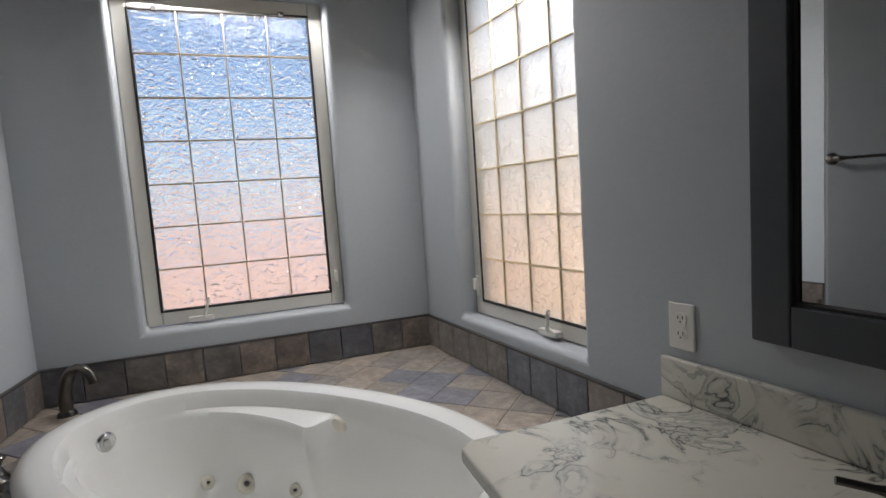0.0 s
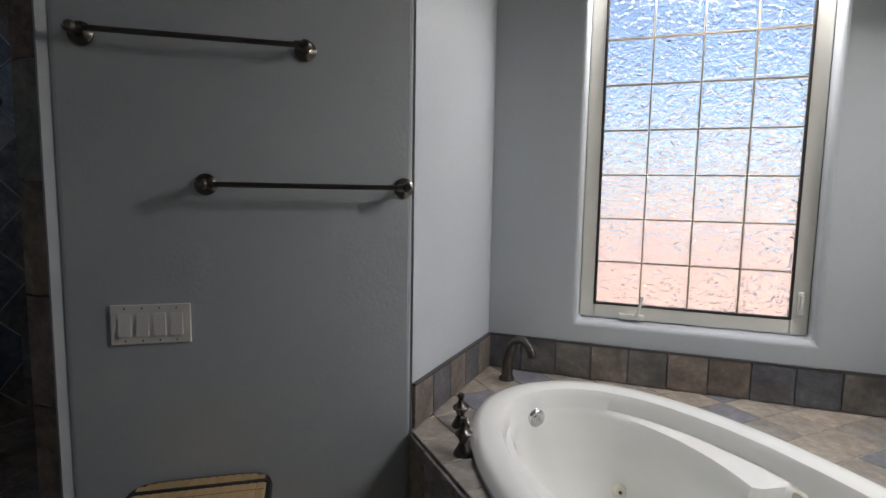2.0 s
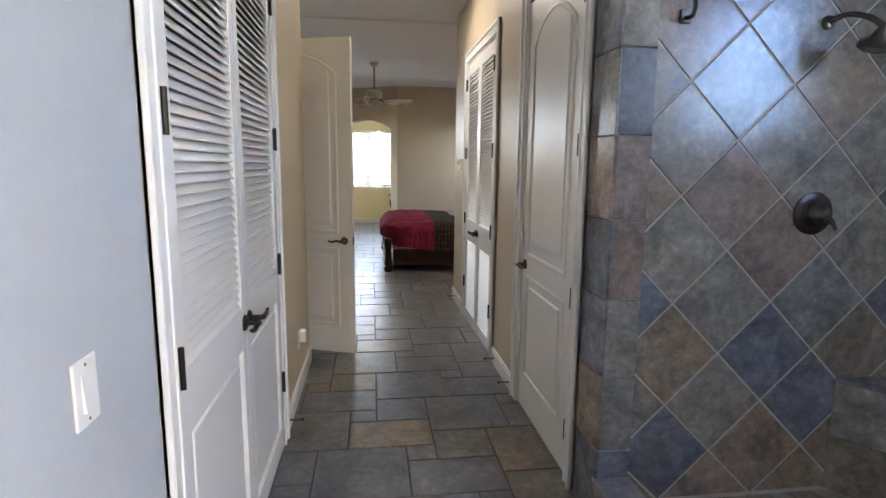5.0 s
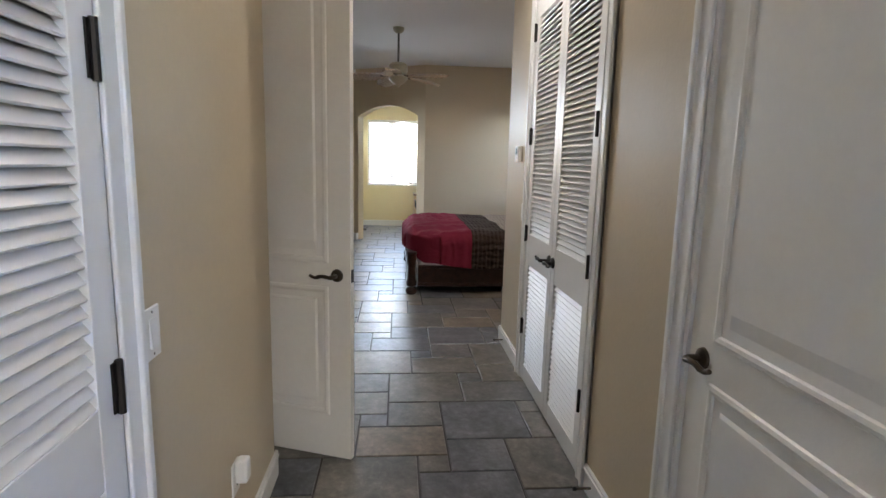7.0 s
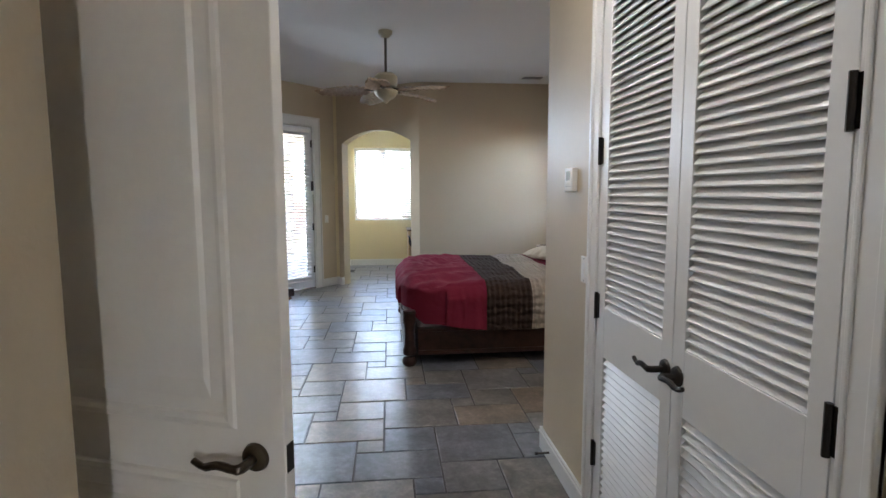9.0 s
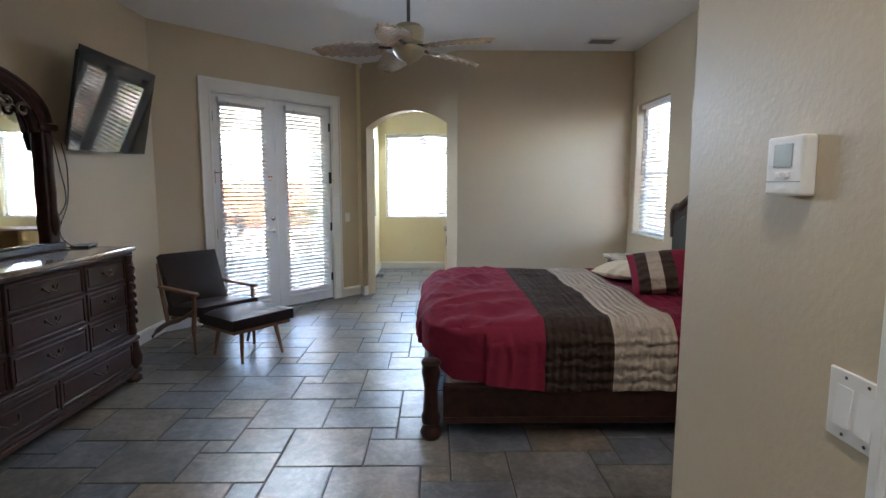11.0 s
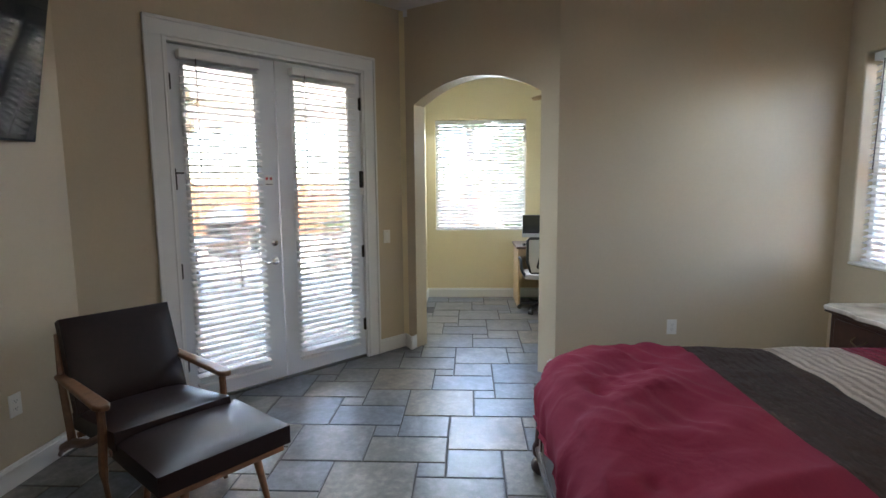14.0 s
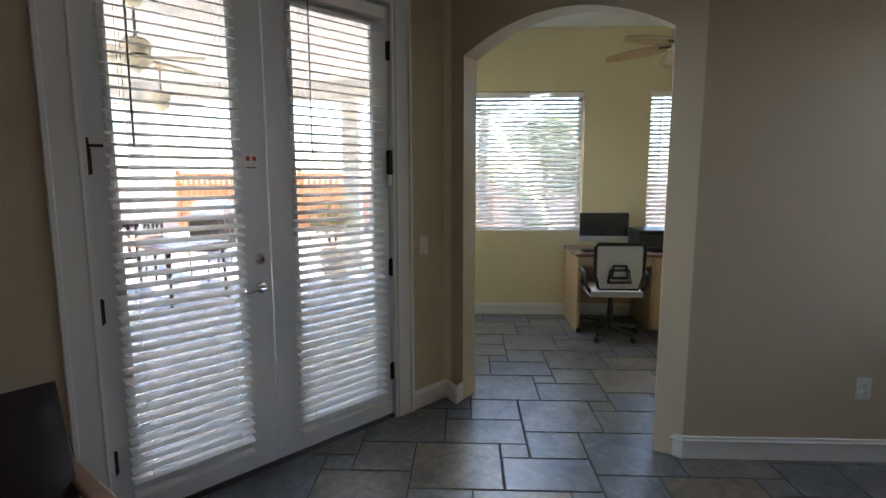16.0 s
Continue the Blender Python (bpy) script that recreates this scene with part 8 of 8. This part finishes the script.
gr = thing("barbecue", Matrix.Translation((-20.5, -5.6, -0.14)), "grey covered barbecue grill on a cart", "barbecue")
part("cart", boxes((-0.5, -0.3, 0.1, 0.5, 0.3, 0.85)), M_BRONZE, gr, bevel=0.02)
bm = bmesh.new()
tube(bm, [(-0.45, 0, 0.9), (0.45, 0, 0.9)], 0.27, 16)
part("hood", bm, M_ALU, gr, smooth=True)
part("side_shelf", boxes((0.5, -0.28, 0.82, 0.85, 0.28, 0.86)), M_BRONZE, gr)

M_LEAF = mat("green_leaf", (0.09, 0.14, 0.045), 0.6, vary=0.4, hue=(0.14, 0.19, 0.06))
M_BARK = mat("grey_bark", (0.16, 0.12, 0.09), 0.9, vary=0.3, bump=0.6)
M_POT = mat("terracotta_pot", (0.50, 0.42, 0.34), 0.8, vary=0.12)


def leaf_cloud(bm, rng, c, r, n, size):
    for _ in range(n):
        d = Vector((rng.gauss(0, 1), rng.gauss(0, 1), rng.gauss(0, 0.8))).normalized() * r * rng.random() ** 0.4
        p = Vector(c) + d
        a = Vector((rng.uniform(-1, 1), rng.uniform(-1, 1), rng.uniform(-1, 1))).normalized()
        b2 = a.orthogonal().normalized()
        s = size * rng.uniform(0.6, 1.3)
        bm.faces.new([bm.verts.new(p + a * s), bm.verts.new(p + b2 * s * 0.45), bm.verts.new(p - a * s), bm.verts.new(p - b2 * s * 0.45)])


def tree(m, h, spread, seed, label):
    rng = random.Random(seed)
    t = thing("tree", m, label, "tree")
    bm = bmesh.new()
    tube(bm, bend([(0, 0, 0), (0.06, 0.03, h * 0.25), (-0.04, 0.05, h * 0.5), (0.03, 0, h * 0.85)], 4), [0.10 - 0.006 * k for k in range(13)], 8)
    tips = []
    for k in range(8):
        a, z = rng.uniform(0, 6.3), h * rng.uniform(0.3, 0.75)
        e = Vector((math.cos(a) * spread * rng.uniform(0.4, 0.8), math.sin(a) * spread * rng.uniform(0.4, 0.8), z + h * rng.uniform(0.08, 0.22)))
        tube(bm, bend([(0, 0, z), tuple(e * 0.5 + Vector((0, 0, z * 0.5 + 0.05))), tuple(e)], 3), [0.04, 0.035, 0.03, 0.025, 0.02, 0.015, 0.01], 6)
        tips.append(e)
    part("trunk", bm, M_BARK, t, smooth=True)
    bm = bmesh.new()
    for e in tips:
        for _ in range(3):
            leaf_cloud(bm, rng, e + Vector((rng.uniform(-1, 1), rng.uniform(-1, 1), rng.uniform(-0.6, 0.8))) * spread * 0.3, spread * rng.uniform(0.22, 0.38), 110, 0.055)
    part("crown", bm, M_LEAF, t)


tree(Matrix.Translation((-22.0, 1.55, -0.14)), 3.0, 0.9, 3, "slim leafy green garden tree with open crown")
tree(Matrix.Translation((-20.5, 0.95, -0.14)), 1.3, 0.5, 8, "low leafy green garden shrub")
tree(Matrix.Translation((-22.5, 2.7, -0.14)), 3.4, 1.0, 5, "slim leafy green garden tree with open crown")
# palm
pm = thing("palm_tree", Matrix.Translation((-24.2, 0.2, -0.14)), "palm tree with drooping green fronds", "tree")
bm = bmesh.new()
tube(bm, bend([(0, 0, 0), (0.05, 0.0, 1.5), (0, 0.05, 3.4)], 5), 0.14, 10)
part("trunk", bm, M_BARK, pm, smooth=True)
rng = random.Random(4)
for k in range(16):
    a = 2 * math.pi * k / 16 + rng.uniform(-0.15, 0.15)
    el = rng.uniform(-0.2, 0.9)
    bm = bmesh.new()
    spine = bend([(0, 0, 3.4), (0.45 * math.cos(a), 0.45 * math.sin(a), 3.4 + 0.45 * el), (1.0 * math.cos(a), 1.0 * math.sin(a), 3.4 + 0.35 * el - 0.2), (1.35 * math.cos(a), 1.35 * math.sin(a), 3.1 - 0.5 + 0.2 * el)], 6)
    tube(bm, spine, 0.012, 5)
    sd = Vector((-math.sin(a), math.cos(a), 0))
    for i in range(3, len(spine)):
        for sg in (-1, 1):
            p = spine[i]
            ln = 0.32 * (1 - abs(i / len(spine) - 0.5))
            q = p + sd * sg * ln + Vector((0.1 * math.cos(a), 0.1 * math.sin(a), -0.1))
            w = Vector((math.cos(a), math.sin(a), 0)) * 0.018
            bm.faces.new([bm.verts.new(v) for v in (p - w, p + w, q)])
    part("frond", bm, M_LEAF, pm)
# potted plant by the patio
pp = thing("potted_plant", Matrix.Translation((-17.3, -2.25, -0.03)), "bushy green plant in a pale clay pot", "plant")
bm = bmesh.new()
lathe(bm, [(0.0, 0.0), (0.16, 0.0), (0.23, 0.38), (0.25, 0.38), (0.25, 0.44), (0.20, 0.44), (0.19, 0.36), (0.0, 0.36)], 22)
part("pot", bm, M_POT, pp, smooth=True)
bm = bmesh.new()
rng = random.Random(11)
for k in range(9):
    a = rng.uniform(0, 6.3)
    e = (0.28 * math.cos(a), 0.28 * math.sin(a), rng.uniform(0.75, 1.15))
    tube(bm, bend([(0, 0, 0.36), (e[0] * 0.4, e[1] * 0.4, 0.6), e], 3), 0.008, 5)
part("stems", bm, M_BARK, pp)
bm = bmesh.new()
leaf_cloud(bm, rng, (0, 0, 0.9), 0.36, 260, 0.05)
part("leaves", bm, M_LEAF, pp)
# neighbouring house beyond the bedroom window
nh = thing("neighbour_house", Matrix.Translation((-14.0, 14.0, -0.14)), "pale stucco neighbouring house with tiled roof", "house")
part("wall", boxes((-7, 0, 0, 7, 6, 3.0)), M_SOFFIT, nh)
bm = bmesh.new()
prism(bm, [(-0.6, 3.0), (6.6, 3.0), (3.0, 4.4)], -7.5, 7.5, 'x')
part("roof", bm, mat("clay_roof_tile", (0.36, 0.19, 0.12), 0.8, vary=0.2, bump=0.5, bump_scale=8), nh)
for x in (-4.5, -1.0, 2.5):
    wn2 = part("window", boxes((x, -0.03, 1.0, x + 1.3, 0.0, 2.2)), M_WHITE, nh)
    part("pane", boxes((x + 0.08, -0.04, 1.08, x + 1.22, -0.03, 2.12)), mat("dark_far_glass", (0.06, 0.07, 0.08), 0.1), wn2)
# ---- floor tiles of four sizes, in a repeating pattern ----
UX, UY, FX, FY = 0.1496, 0.1553, -12.38, -0.528
rooms = [[(1.9, -1.6), (1.9, 1.9), (-3.5, 1.9), (-3.5, -1.6)], [(-3.4, -0.3), (-3.4, 1.45), (-7.4, 1.45), (-7.4, -2.3), (-5.4, -2.3), (-5.4, -0.3)],
         [(-7.3, -2.2), (-7.3, 3.1), (-12.3, 3.1), (-12.9, 1.2), (-13.3, -0.35), (-11.0, -2.25)], [(-12.2, 3.4), (-15.2, 3.4), (-15.2, -0.4), (-13.0, -0.4)]]
laid = []
for a in range(-40, 60):
    for b in range(-40, 40):
        for di, dj, w, h in ((0, 0, 3, 3), (1, 3, 2, 3), (0, 3, 1, 1), (-1, 4, 2, 2)):
            x, y = FX + (1 + 3 * a - b + di) * UX, FY + (2 * a + 6 * b + dj) * UY
            cxy = (x + w * UX / 2, y + h * UY / 2)
            if any(inside(cxy, r) for r in rooms):
                laid.append((x, y, w, h, cxy))
near = [t for t in laid if -12.6 < t[4][0] < -3.3 and -1.5 < t[4][1] < 1.4]
near.sort(key=lambda t: abs(t[4][1] - 0.2))
singles = set(id(t) for t in near[:300])
kinds = {}
G = 0.0052


def floor_tile(bm, x, y, w, h):
    poly = [(x + G, y + G), (x + w * UX - G, y + G), (x + w * UX - G, y + h * UY - G), (x + G, y + h * UY - G)]
    tile_piece(bm, poly, -0.006, 0.0, 0.004)


rest = bmesh.new()
for t in laid:
    x, y, w, h, _ = t
    if id(t) in singles:
        if (w, h) not in kinds:
            bm = bmesh.new()
            floor_tile(bm, 0, 0, w, h)
            bmesh.ops.recalc_face_normals(bm, faces=bm.faces)
            me = bpy.data.meshes.new("floor_tile")
            bm.to_mesh(me), bm.free()
            me.materials.append(M_SLATE)
            kinds[w, h] = me
        o = new("floor_tile", kinds[w, h])
        o.parent = floor
        o.location = (x, y, 0.0)
    else:
        floor_tile(rest, x, y, w, h)
o = part("floor_tiles", rest, M_SLATE_J, floor)
o["kind"] = "stuff"
